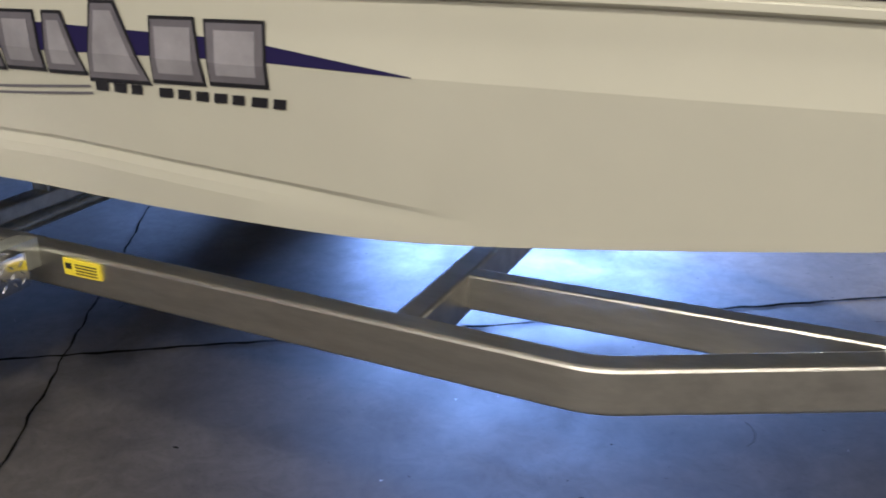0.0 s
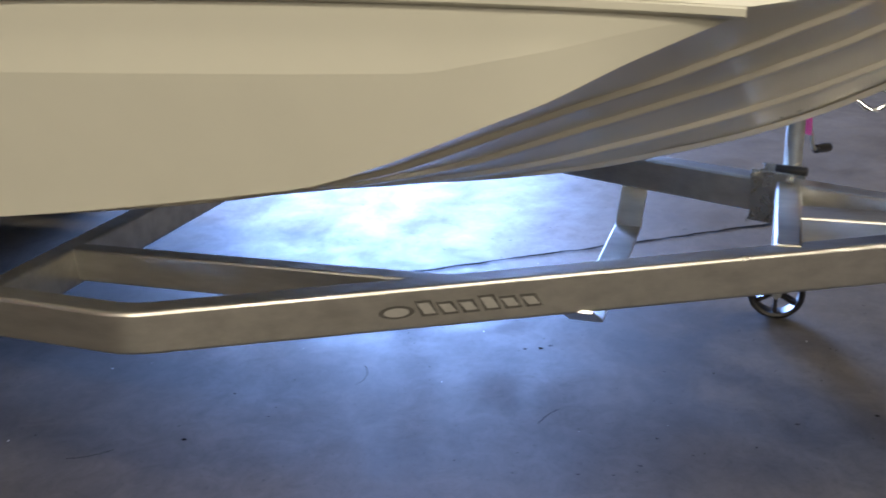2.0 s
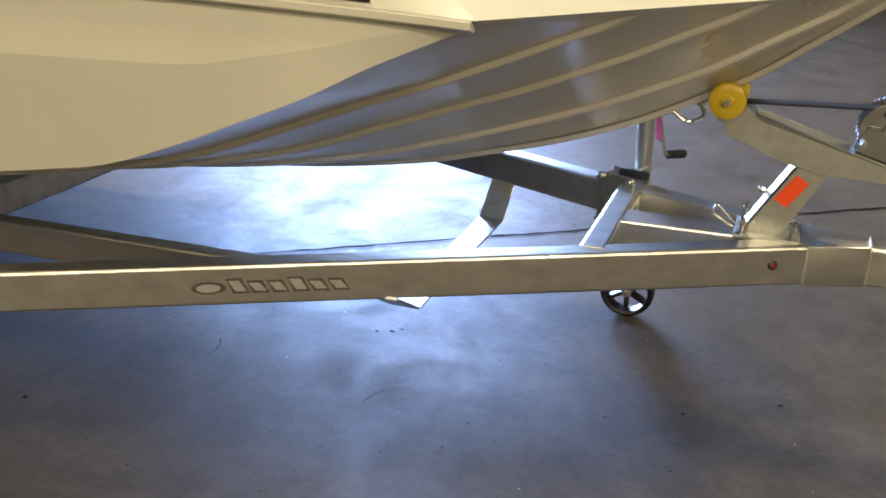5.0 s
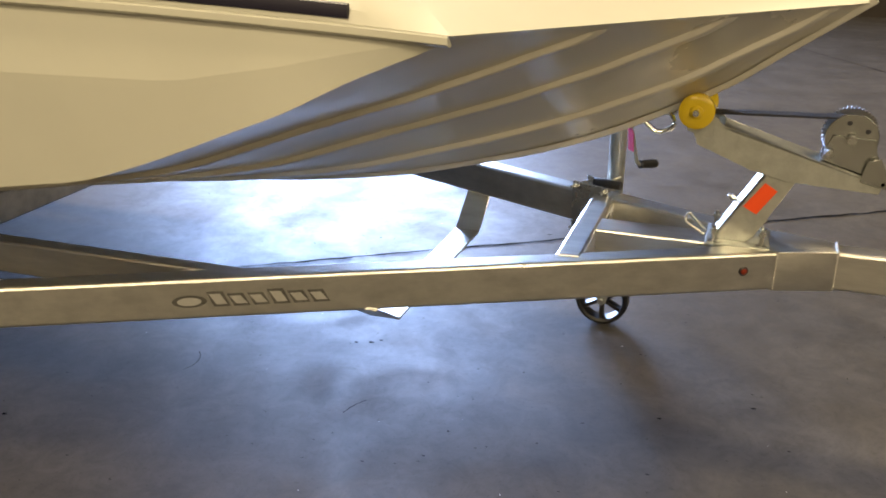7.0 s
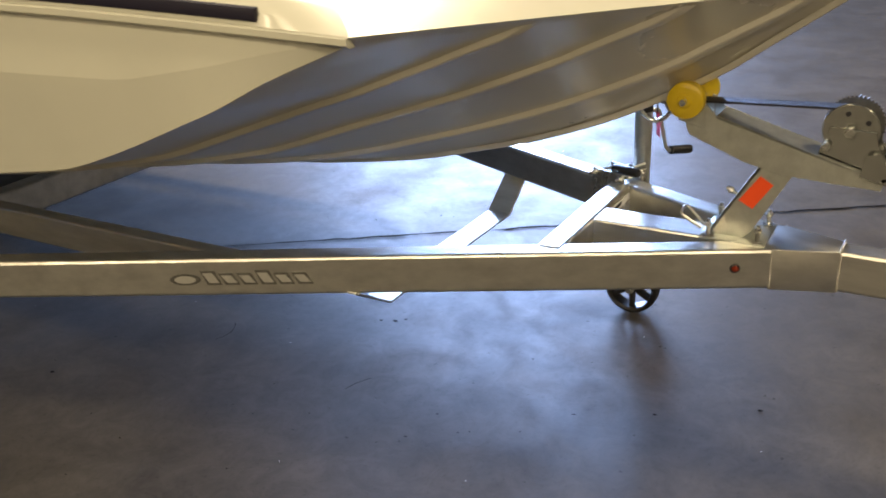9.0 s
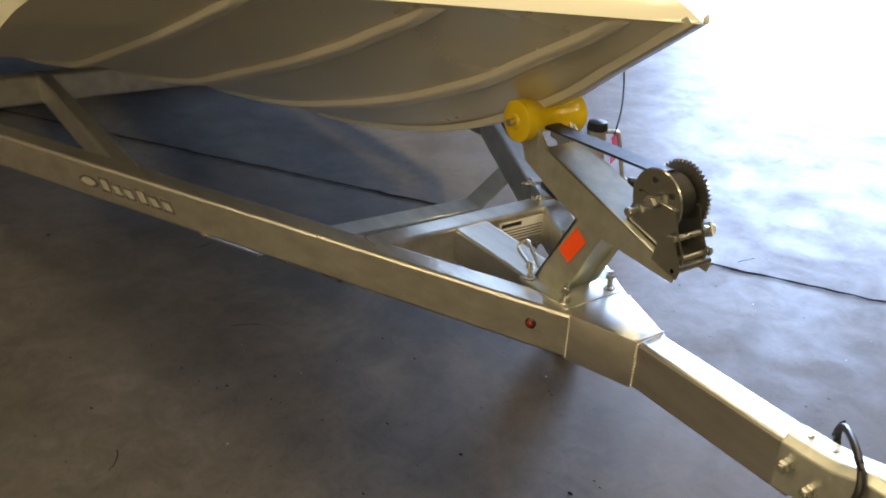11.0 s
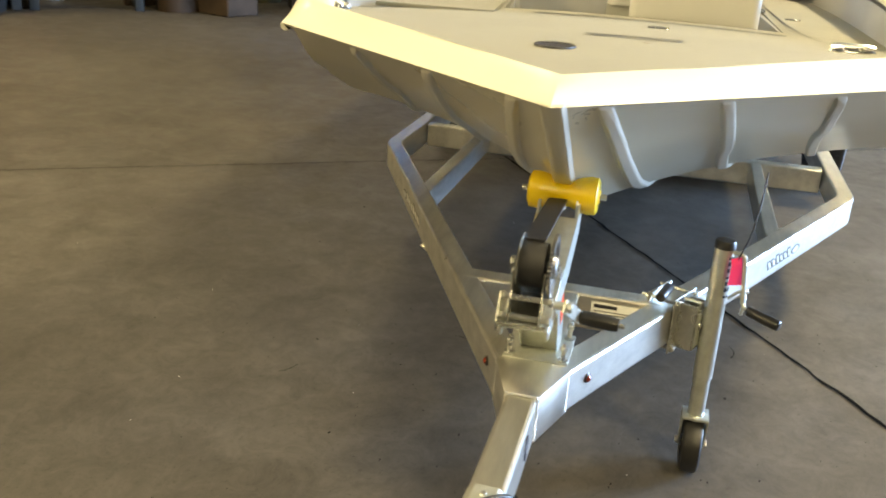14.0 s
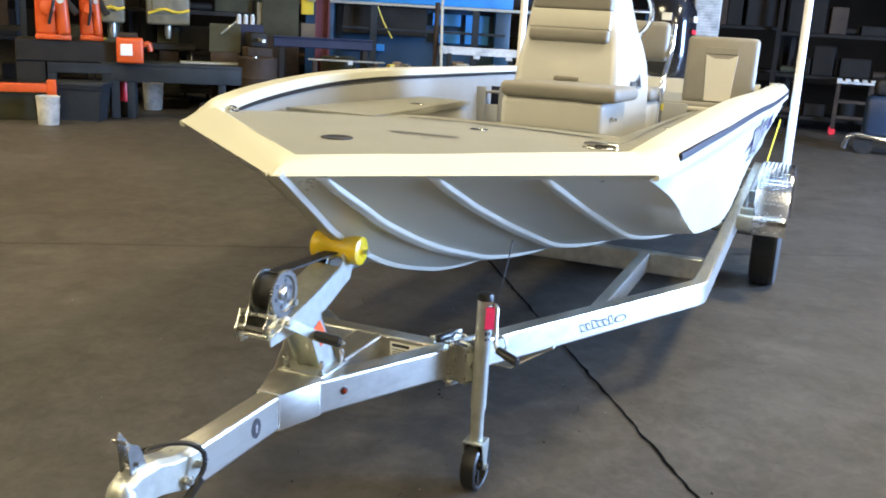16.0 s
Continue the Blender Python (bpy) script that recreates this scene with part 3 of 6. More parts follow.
POST = [(-0.312, 0.506), (-0.225, 0.506), (-0.205, 0.525), (-0.118, 0.69), (-0.185, 0.72)]
pb = bmesh.new()
for y in (-0.044, 0.039):
    side_plate(pb, POST, y, y + 0.005)
side_plate(pb, [(-0.312, 0.507), (-0.304, 0.507), (-0.178, 0.718), (-0.186, 0.721)], -0.044, 0.044)
side_plate(pb, [(-0.235, 0.507), (-0.229, 0.507), (-0.128, 0.69), (-0.134, 0.693)], -0.040, 0.040)
bmesh.ops.bevel(pb, geom=[e for e in pb.edges], offset=0.0012, segments=1, affect="EDGES")
post = tpart("post", pb, M_galv, stand, "folded galvanised post")
for sg in (-1, 1):
    tb = bmesh.new()
    q = [(-0.241, 0.604), (-0.207, 0.585), (-0.163, 0.652), (-0.195, 0.671)]
    side_plate(tb, q, sg * 0.0452, sg * 0.0462)
    tpart("reflector", tb, M_orange_tape, stand, "orange reflective sticker", smooth=0)
eb = bmesh.new()
bolt(eb, (-0.252, 0.0, 0.60), (-0.85, 0, 0.5), 0.034, 0.005)
tpart("stop_bolt", eb, M_zinc, stand)
hb = bmesh.new()
add_rod(hb, arc_path([(-0.33, -0.035, 0.512), (-0.385, -0.04, 0.545), (-0.375, -0.02, 0.565), (-0.325, -0.02, 0.515)], 0.012, 4), 0.004, 8)
tpart("safety_hook", hb, M_zinc, stand, "bright wire hook")
ARM = [(-0.39, 0.80), (-0.372, 0.756), (-0.235, 0.702), (-0.15, 0.68), (0.068, 0.670), (0.074, 0.692), (-0.31, 0.808), (-0.335, 0.835), (-0.40, 0.83)]
ab = bmesh.new()
for y in (-0.049, 0.044):
    side_plate(ab, ARM, y, y + 0.005)
side_plate(ab, [(-0.31, 0.808), (0.074, 0.694), (0.0725, 0.689), (-0.3115, 0.803)], -0.049, 0.049)
bmesh.ops.bevel(ab, geom=[e for e in ab.edges], offset=0.0012, segments=1, affect="EDGES")
arm = tpart("winch_arm", ab, M_galv, label="galvanised channel arm of the winch stand")
RC = Vector((-0.380, 0.003, 0.845))
for y in (-0.050, 0.038):
    ear = bmesh.new()
    side_plate(ear, [(-0.40, 0.79), (-0.335, 0.775), (-0.335, 0.83), (-0.36, 0.875), (-0.40, 0.875)], y, y + 0.006)
    bmesh.ops.bevel(ear, geom=[e for e in ear.edges], offset=0.001, segments=1, affect="EDGES")
    tpart("roller_ear", ear, M_galv, arm, "flat steel roller ear")
prof = [(0.0, -0.086), (0.014, -0.086), (0.018, -0.082), (0.034, -0.083), (0.044, -0.078), (0.0455, -0.060), (0.043, -0.045), (0.034, -0.022), (0.031, 0.0), (0.034, 0.022), (0.043, 0.045), (0.0455, 0.060), (0.044, 0.078), (0.034, 0.083), (0.018, 0.082), (0.014, 0.086), (0.0, 0.086)]
roller = tpart("bow_roller", lathe(prof, Matrix.Translation(RC) @ pose(0, 0, 0, -90, 0, 0), 32), M_yellow, arm, "yellow spool-shaped bow roller")
tpart("roller_axle", lathe([(0.0, -0.10), (0.008, -0.10), (0.008, 0.10), (0.0, 0.10)], Matrix.Translation(RC) @ pose(0, 0, 0, -90, 0, 0), 12), M_zinc, arm)

# ---- the winch ----
WC = Vector((-0.012, 0.0, 0.798))
AX = Matrix.Translation(WC) @ pose(0, 0, 0, -90, 0, 0)
wb = bmesh.new()
for y, pts in ((-0.036, None), (0.026, None)):
    side_plate(wb, [(-0.075, 0.739), (0.070, 0.696), (0.076, 0.716), (0.05, 0.765), (0.042, 0.80), (-0.055, 0.805), (-0.07, 0.76)], y, y + 0.004)
side_plate(wb, [(-0.075, 0.7385), (0.070, 0.6955), (0.071, 0.7015), (-0.074, 0.7445)], -0.036, 0.030)
bmesh.ops.bevel(wb, geom=[e for e in wb.edges], offset=0.001, segments=1, affect="EDGES")
winch = tpart("winch", wb, M_drum, label="zinc-plated hand winch frame")
fb = bmesh.new()
add_lathe(fb, [(0.010, -0.031), (0.060, -0.031), (0.062, -0.029), (0.060, -0.0265), (0.010, -0.0265)], AX, 36)
flange = tpart("drum_flange", fb, M_drum, winch, "round zinc drum flange")
for k in range(5):
    hb = bmesh.new()
    a = radians(40 + 72 * k)
    add_lathe(hb, [(0.006, -0.0325), (0.006, -0.0312)], AX @ Matrix.Translation((0.04 * math.cos(a), 0.04 * math.sin(a), 0)), 12)
    tpart("flange_hole", hb, M_ink, flange, "dark punched hole")
gear = bmesh.new()
nt = 44
rings = []
for z in (0.033, 0.040):
    rings.append([gear.verts.new(AX @ Vector(((0.068 if k % 2 else 0.0615) * math.cos(math.pi * k / nt), (0.068 if k % 2 else 0.0615) * math.sin(math.pi * k / nt), z))) for k in range(2 * nt)])
for k in range(2 * nt):
    gear.faces.new((rings[0][k], rings[0][(k + 1) % (2 * nt)], rings[1][(k + 1) % (2 * nt)], rings[1][k]))
hub_ring = [[gear.verts.new(AX @ Vector((r * math.cos(math.pi * k / nt), r * math.sin(math.pi * k / nt), z))) for k in range(2 * nt)] for r, z in ((0.052, 0.040), (0.048, 0.0345), (0.026, 0.0345), (0.022, 0.043), (0.014, 0.046))]
for qa, qb in zip([rings[1]] + hub_ring, hub_ring):
    for k in range(2 * nt):
        gear.faces.new((qa[k], qa[(k + 1) % (2 * nt)], qb[(k + 1) % (2 * nt)], qb[k]))
gear.faces.new(hub_ring[-1])
gear.faces.new(rings[0][::-1])
tpart("gear_wheel", gear, M_gear, winch, "large toothed gear wheel", smooth=20)
for k in range(6):
    a = radians(60 * k + 15)
    tpart("gear_hole", lathe([(0.0065, 0.0348), (0.0065, 0.0356)], AX @ Matrix.Translation((0.037 * math.cos(a), 0.037 * math.sin(a), 0)), 12), M_ink, winch, "dark punched hole")
tpart("strap_coil", lathe([(0.012, -0.026), (0.046, -0.026), (0.047, -0.022), (0.047, 0.019), (0.046, 0.023), (0.012, 0.023)], AX, 32), M_strap, winch, "coil of black strap")
for x, z in ((0.063, 0.712), (0.050, 0.748), (-0.058, 0.762)):
    tb = bmesh.new()
    add_rod(tb, [(x, -0.046, z), (x, 0.048, z)], 0.006, 10)
    hexnut(tb, (x, -0.046, z), (0, -1, 0), 0.010, 0.008)
    hexnut(tb, (x, 0.042, z), (0, 1, 0), 0.010, 0.008)
    tpart("tie_bolt", tb, M_zinc, winch, "zinc tie bolt")
tb = bmesh.new()
add_rod(tb, [(WC.x, -0.046, WC.z), (WC.x, 0.050, WC.z)], 0.008, 12)
hexnut(tb, (WC.x, -0.042, WC.z), (0, -1, 0), 0.013, 0.009)
tpart("drum_shaft", tb, M_zinc, winch, "zinc drum shaft")
side = bmesh.new()
side_plate(side, [(0.02, 0.70), (0.082, 0.685), (0.087, 0.706), (0.06, 0.76), (0.03, 0.75)], -0.056, -0.052)
add_rod(side, [(0.072, -0.056, 0.698), (0.072, 0.042, 0.698)], 0.005, 8)
tpart("ratchet_plate", side, M_drum, winch)
cb = bmesh.new()
cm = [(0.030, 0.074, 0.735), (-0.082, 0.092, 0.668)]
d = (Vector(cm[1]) - Vector(cm[0])).normalized()
add_sweep(cb, [Vector(cm[0]) - d * 0.015, Vector(cm[1]) + d * 0.012], [(-0.0025, -0.014), (0.0025, -0.014), (0.0025, 0.014), (-0.0025, 0.014)], (0, 0, 1))
add_rod(cb, [(0.030, 0.05, 0.735), (0.030, 0.082, 0.735)], 0.009, 12)
hexnut(cb, (0.030, 0.078, 0.735), (0, 1, 0), 0.012, 0.009)
crank = tpart("winch_crank", cb, M_galv, winch, "flat steel crank arm")
tpart("crank_grip", lathe([(0.008, 0.0), (0.015, 0.004), (0.0165, 0.03), (0.0155, 0.07), (0.014, 0.082), (0.0, 0.084)], aim((-0.082, 0.095, 0.668), (-0.080, 0.178, 0.663)), 16), M_grip, crank, "black plastic grip")
tpart("crank_pin", lathe([(0.005, 0), (0.005, 0.012), (0.0, 0.013)], aim((-0.08, 0.178, 0.663), (-0.08, 0.19, 0.662)), 10), M_zinc, crank)
# strap to the bow eye
tpart("winch_strap", add_sweep(bmesh.new(), [(-0.02, -0.008, WC.z + 0.049), (-0.33, -0.006, 0.836), (-0.425, -0.006, 0.838)], [(-0.022, -0.0025), (0.022, -0.0025), (0.022, 0.0025), (-0.022, 0.0025)]), M_strap, winch, "taut black winch strap")
tpart("strap_hook", add_rod(bmesh.new(), arc_path([(-0.42, -0.006, 0.845), (-0.445, -0.006, 0.815), (-0.475, -0.006, 0.83), (-0.468, -0.006, 0.862), (-0.44, -0.006, 0.868)], 0.012, 5), 0.005, 10), M_zinc, winch, "zinc strap hook")

# ---- the jack ----
JX, JY = -0.634, 0.405
jack = tpart("jack", lathe([(0.0215, 0.30), (0.0262, 0.30), (0.0262, 0.683), (0.0, 0.683)], pose(JX, JY, 0), 28), M_galv, label="round galvanised swivel jack tube")
tpart("jack_cap", lathe([(0.0255, 0.676), (0.0275, 0.678), (0.0275, 0.690), (0.024, 0.699), (0.012, 0.702), (0.0, 0.7025)], pose(JX, JY, 0), 28), M_black, jack, "black rubber cap")
tpart("inner_tube", lathe([(0.0, 0.155), (0.0225, 0.155), (0.0225, 0.32)], pose(JX, JY, 0), 24), M_galv, jack, "bright inner tube")
cr = bmesh.new()
add_rod(cr, arc_path([(JX + 0.01, JY + 0.02, 0.672), (JX + 0.03, JY + 0.05, 0.672), (JX + 0.055, JY + 0.062, 0.545), (JX + 0.065, JY + 0.075, 0.538)], 0.012, 4), 0.006, 10)
tpart("jack_crank", cr, M_galv, jack, "bent steel crank rod")
g0, g1 = Vector((JX + 0.063, JY + 0.073, 0.539)), Vector((-0.534, 0.548, 0.527))
tpart("jack_grip", lathe([(0.009, 0.0), (0.0135, 0.004), (0.0135, 0.03), (0.015, 0.06), (0.014, 0.088), (0.010, 0.092), (0.0, 0.093)], aim(g0, g1), 16), M_grip, jack, "black ribbed jack handle")
tpart("grip_end", lathe([(0.008, 0.0), (0.009, 0.004), (0.0, 0.007)], aim(g1, g1 + (g1 - g0)), 12), M_galv, jack)
jl = bmesh.new()
for k in range(7):
    for a0 in (38, 62):
        m = pose(JX, JY, 0.545 + 0.018 * k, 0, 0, a0)
        add_box(jl, 0.0262, 0.0266, -0.004, 0.004, 0.0, 0.011 if k % 3 else 0.007, 0, 1, m)
tpart("print", jl, M_ink, jack, "small dark vertical print", smooth=0)
tg = bmesh.new()
add_sweep(tg, [(JX + 0.030, JY + 0.034, 0.665), (JX + 0.033, JY + 0.037, 0.648), (JX + 0.036, JY + 0.036, 0.592)], [(-0.021, -0.0006), (0.021, -0.0006), (0.021, 0.0006), (-0.021, 0.0006)], (1, 0.6, 0))
tpart("tag", tg, M_pink, jack, "hanging pink paper tag", smooth=0)
tpart("clamp_sleeve", lathe([(0.0, 0.0), (0.012, 0.001), (0.0135, 0.005), (0.0135, 0.085), (0.012, 0.089), (0.0, 0.09)], aim((-0.682, 0.283, 0.527), (-0.592, 0.262, 0.527)), 16), M_grip, jack, "black rubber sleeve")
tpart("cable_tie", rod(arc_path([(JX + 0.03, JY + 0.034, 0.66), (JX + 0.024, JY + 0.06, 0.74), (JX - 0.012, JY + 0.072, 0.885)], 0.05, 5), 0.0022, 6), M_ink, jack, "long black cable tie tail")
fk = bmesh.new()
add_box(fk, JX - 0.035, JX + 0.035, JY - 0.036, JY + 0.036, 0.178, 0.185, 0.002)
for sg in (-1, 1):
    side_plate(fk, [(JX - 0.033, 0.179), (JX + 0.033, 0.179), (JX + 0.002, 0.084), (JX - 0.010, 0.074), (JX - 0.024, 0.082)], JY + sg * 0.034 - 0.002, JY + sg * 0.034 + 0.002)
tpart("caster_fork", fk, M_galv, jack, "folded steel caster fork")
WX = JX - 0.012
wh = bmesh.new()
wm = pose(WX, JY, 0.0885, -90, 0, 0)
add_lathe(wh, [(0.069, -0.024), (0.077, -0.027), (0.0855, -0.022), (0.088, -0.010), (0.088, 0.010), (0.0855, 0.022), (0.077, 0.027), (0.069, 0.024), (0.068, 0.0), (0.069, -0.024)], wm, 32)
tpart("jack_wheel", wh, M_black, jack, "black caster wheel tyre")
wh = bmesh.new()
add_lathe(wh, [(0.007, -0.027), (0.016, -0.027), (0.018, -0.02), (0.018, 0.02), (0.016, 0.027), (0.007, 0.027)], wm, 20)
tpart("wheel_hub", wh, M_black, jack, "black wheel hub")
for k in range(6):
    wh = bmesh.new()
    add_box(wh, 0.0165, 0.0695, -0.0065, 0.0065, -0.014, 0.014, 0.0, 1, wm @ pose(0, 0, 0, 0, 0, 60 * k + 30))
    tpart("wheel_spoke", wh, M_black, jack, "black wheel spoke")
ax = bmesh.new()
add_rod(ax, [(WX, JY - 0.042, 0.0885), (WX, JY + 0.042, 0.0885)], 0.006, 10)
hexnut(ax, (WX, JY + 0.036, 0.0885), (0, 1, 0), 0.011, 0.008)
hexnut(ax, (WX, JY - 0.036, 0.0885), (0, -1, 0), 0.011, 0.008)
tpart("wheel_axle", ax, M_zinc, jack)
# clamp of the jack on the rail
JD_ = (Vector((JX, JY, 0)) - Vector((WELD.x, WELD.y, 0))).dot(Vector((dirv.x, dirv.y, 0)))
bk = bmesh.new()
fm = rail_frame(JD_ - 0.012, 0, 0, 1)
add_box(bk, -0.065, 0.065, 0.001, 0.007, -0.13, 0.028, 0.002, 1, fm)
add_box(bk, -0.065, 0.065, -TW - 0.008, -TW - 0.001, -0.13, 0.028, 0.002, 1, fm)
bracket = tpart("clamp_plate", bk, M_zinc, jack, "zinc clamp plates round the rail")
ch = bmesh.new()
add_box(ch, 0.028, 0.034, 0.006, 0.055, -0.115, 0.015, 0.002, 1, fm)
add_box(ch, -0.034, -0.028, 0.006, 0.055, -0.115, 0.015, 0.002, 1, fm)
add_box(ch, -0.034, 0.034, 0.050, 0.056, -0.115, 0.015, 0.002, 1, fm)
tpart("swivel_channel", ch, M_zinc, jack, "zinc swivel channel")
tpart("swivel_plate", box(-0.030, 0.030, 0.0565, 0.060, -0.105, -0.005, 0.002, 1, fm), M_galv, jack, "bright swivel plate")
tpart("swivel_bolt", lathe([(0.0, 0.012), (0.006, 0.012), (0.007, 0.004), (0.014, 0.004), (0.014, 0.0)], fm @ pose(0, 0.060, -0.05, -90, 0, 0), 16), M_gear, jack, "round swivel bolt")
for x in (-0.052, 0.052):
    for z in (0.014, -0.117):
        bb = bmesh.new()
        a = fm @ Vector((x, 0.018, z))
        b = fm @ Vector((x, -TW - 0.030, z))
        add_rod(bb, [a, b], 0.005, 8)
        dd = (a - b).normalized()
        hexnut(bb, fm @ Vector((x, 0.007, z)), dd, 0.0095, 0.008)
        hexnut(bb, fm @ Vector((x, -TW - 0.008, z)), -dd, 0.0095, 0.008)
        tpart("clamp_bolt", bb, M_zinc, jack, "zinc clamp bolt with nuts")
pn = bmesh.new()
add_rod(pn, [fm @ Vector((-0.02, 0.012, 0.024)), fm @ Vector((-0.02, 0.062, 0.024))], 0.0055, 8)
tpart("lock_pin", pn, M_galv, jack, "bright locking pin")
pn = bmesh.new()
add_rod(pn, arc_path([(JX - 0.02, JY + 0.03, 0.53), (JX - 0.02, JY + 0.06, 0.56), (JX - 0.02, JY + 0.075, 0.54), (JX - 0.02, JY + 0.07, 0.49)], 0.015, 4), 0.005, 8)
tpart("pull_ring", pn, M_galv, jack, "bright pull ring")

# ---- the coupler ----
CX = 0.345
cp = bmesh.new()
st = [(CX, 0.036, ZT - 0.10, ZT + 0.008), (CX + 0.06, 0.037, ZT - 0.09, ZT + 0.010), (CX + 0.10, 0.037, ZT - 0.075, ZT + 0.014), (CX + 0.155, 0.034, ZT - 0.06, ZT + 0.030), (CX + 0.215, 0.033, ZT - 0.055, ZT + 0.030), (CX + 0.255, 0.030, ZT - 0.05, ZT + 0.010), (CX + 0.275, 0.022, ZT - 0.045, ZT - 0.015)]
rings = [[cp.verts.new((x, y, z)) for y, z in ((-w, z0), (-w, z1 - 0.014), (-w + 0.014, z1), (w - 0.014, z1), (w, z1 - 0.014), (w, z0))] for x, w, z0, z1 in st]
for a, b in zip(rings, rings[1:]):
    for j in range(6):
        k = (j + 1) % 6
        cp.faces.new((a[j], a[k], b[k], b[j]))
cp.faces.new(rings[0])
cp.faces.new(rings[-1][::-1])
bmesh.ops.bevel(cp, geom=list(cp.edges), offset=0.002, segments=1, affect="EDGES")
coupler = tpart("coupler", cp, M_galv, label="pale galvanised ball coupler", smooth=16)
tpart("ball_socket", lathe([(0.0, 0.052), (0.018, 0.048), (0.030, 0.034), (0.035, 0.012), (0.034, -0.01), (0.030, -0.03)], pose(CX + 0.245, 0, ZT - 0.035), 24), M_galv, coupler)
lv = bmesh.new()
for y, up in ((-0.016, 0.122), (0.012, 0.100)):
    side_plate(lv, [(CX + 0.180, ZT + 0.024), (CX + 0.232, ZT + 0.024), (CX + 0.240, ZT + up - 0.012), (CX + 0.232, ZT + up), (CX + 0.205, ZT + 0.085), (CX + 0.192, ZT + 0.06)], y, y + 0.004)
add_rod(lv, [(CX + 0.215, -0.025, ZT + 0.045), (CX + 0.215, 0.025, ZT + 0.045)], 0.005, 8)
add_rod(lv, [(CX + 0.235, -0.03, ZT + 0.10), (CX + 0.238, 0.016, ZT + 0.102)], 0.0045, 8)
tpart("latch_lever", lv, M_gear, coupler, "upright latch lever")
for x, z in ((CX + 0.025, ZT - 0.035), (CX + 0.075, ZT - 0.055)):
    cb = bmesh.new()
    add_rod(cb, [(x, -0.062, z), (x, 0.062, z)], 0.0065, 10)
    for sg in (-1, 1):
        hexnut(cb, (x, sg * 0.037, z), (0, sg, 0), 0.012, 0.009)
        hexnut(cb, (x, sg * 0.050, z), (0, sg, 0), 0.012, 0.009)
    tpart("coupler_bolt", cb, M_zinc, coupler, "through bolt with nuts")
for x in (CX + 0.03, CX + 0.075):
    cb = bmesh.new()
    add_lathe(cb, [(0.006, 0), (0.005, 0.004), (0, 0.005)], pose(x, 0.0, ZT + 0.009), 12)
    tpart("rivet", cb, M_zinc, coupler, "round rivet head")
tpart("safety_cable", rod(arc_path([(CX + 0.10, 0.045, ZT - 0.11), (CX + 0.03, 0.075, ZT - 0.02), (CX + 0.045, 0.055, ZT + 0.032), (CX + 0.11, -0.005, ZT + 0.045), (CX + 0.16, -0.05, ZT + 0.02), (CX + 0.13, -0.055, ZT - 0.10)], 0.04, 6), 0.0065, 12), M_black, coupler, "black sheathed safety cable loop")
tpart("cable_ferrule", rod([(CX + 0.10, 0.047, ZT - 0.12), (CX + 0.05, 0.066, ZT - 0.055)], 0.010, 10), M_black, coupler)

# ---- fenders, wheels, guide posts ----
TX, TR = -4.05, 0.33


def fender_z(x):
    return smooth_table([(-4.90, 0.36), (-4.74, 0.53), (-4.53, 0.69), (-4.25, 0.755), (-3.95, 0.750), (-3.74, 0.68), (-3.64, 0.59), (-3.60, 0.528), (-3.43, 0.522)], x)[0]


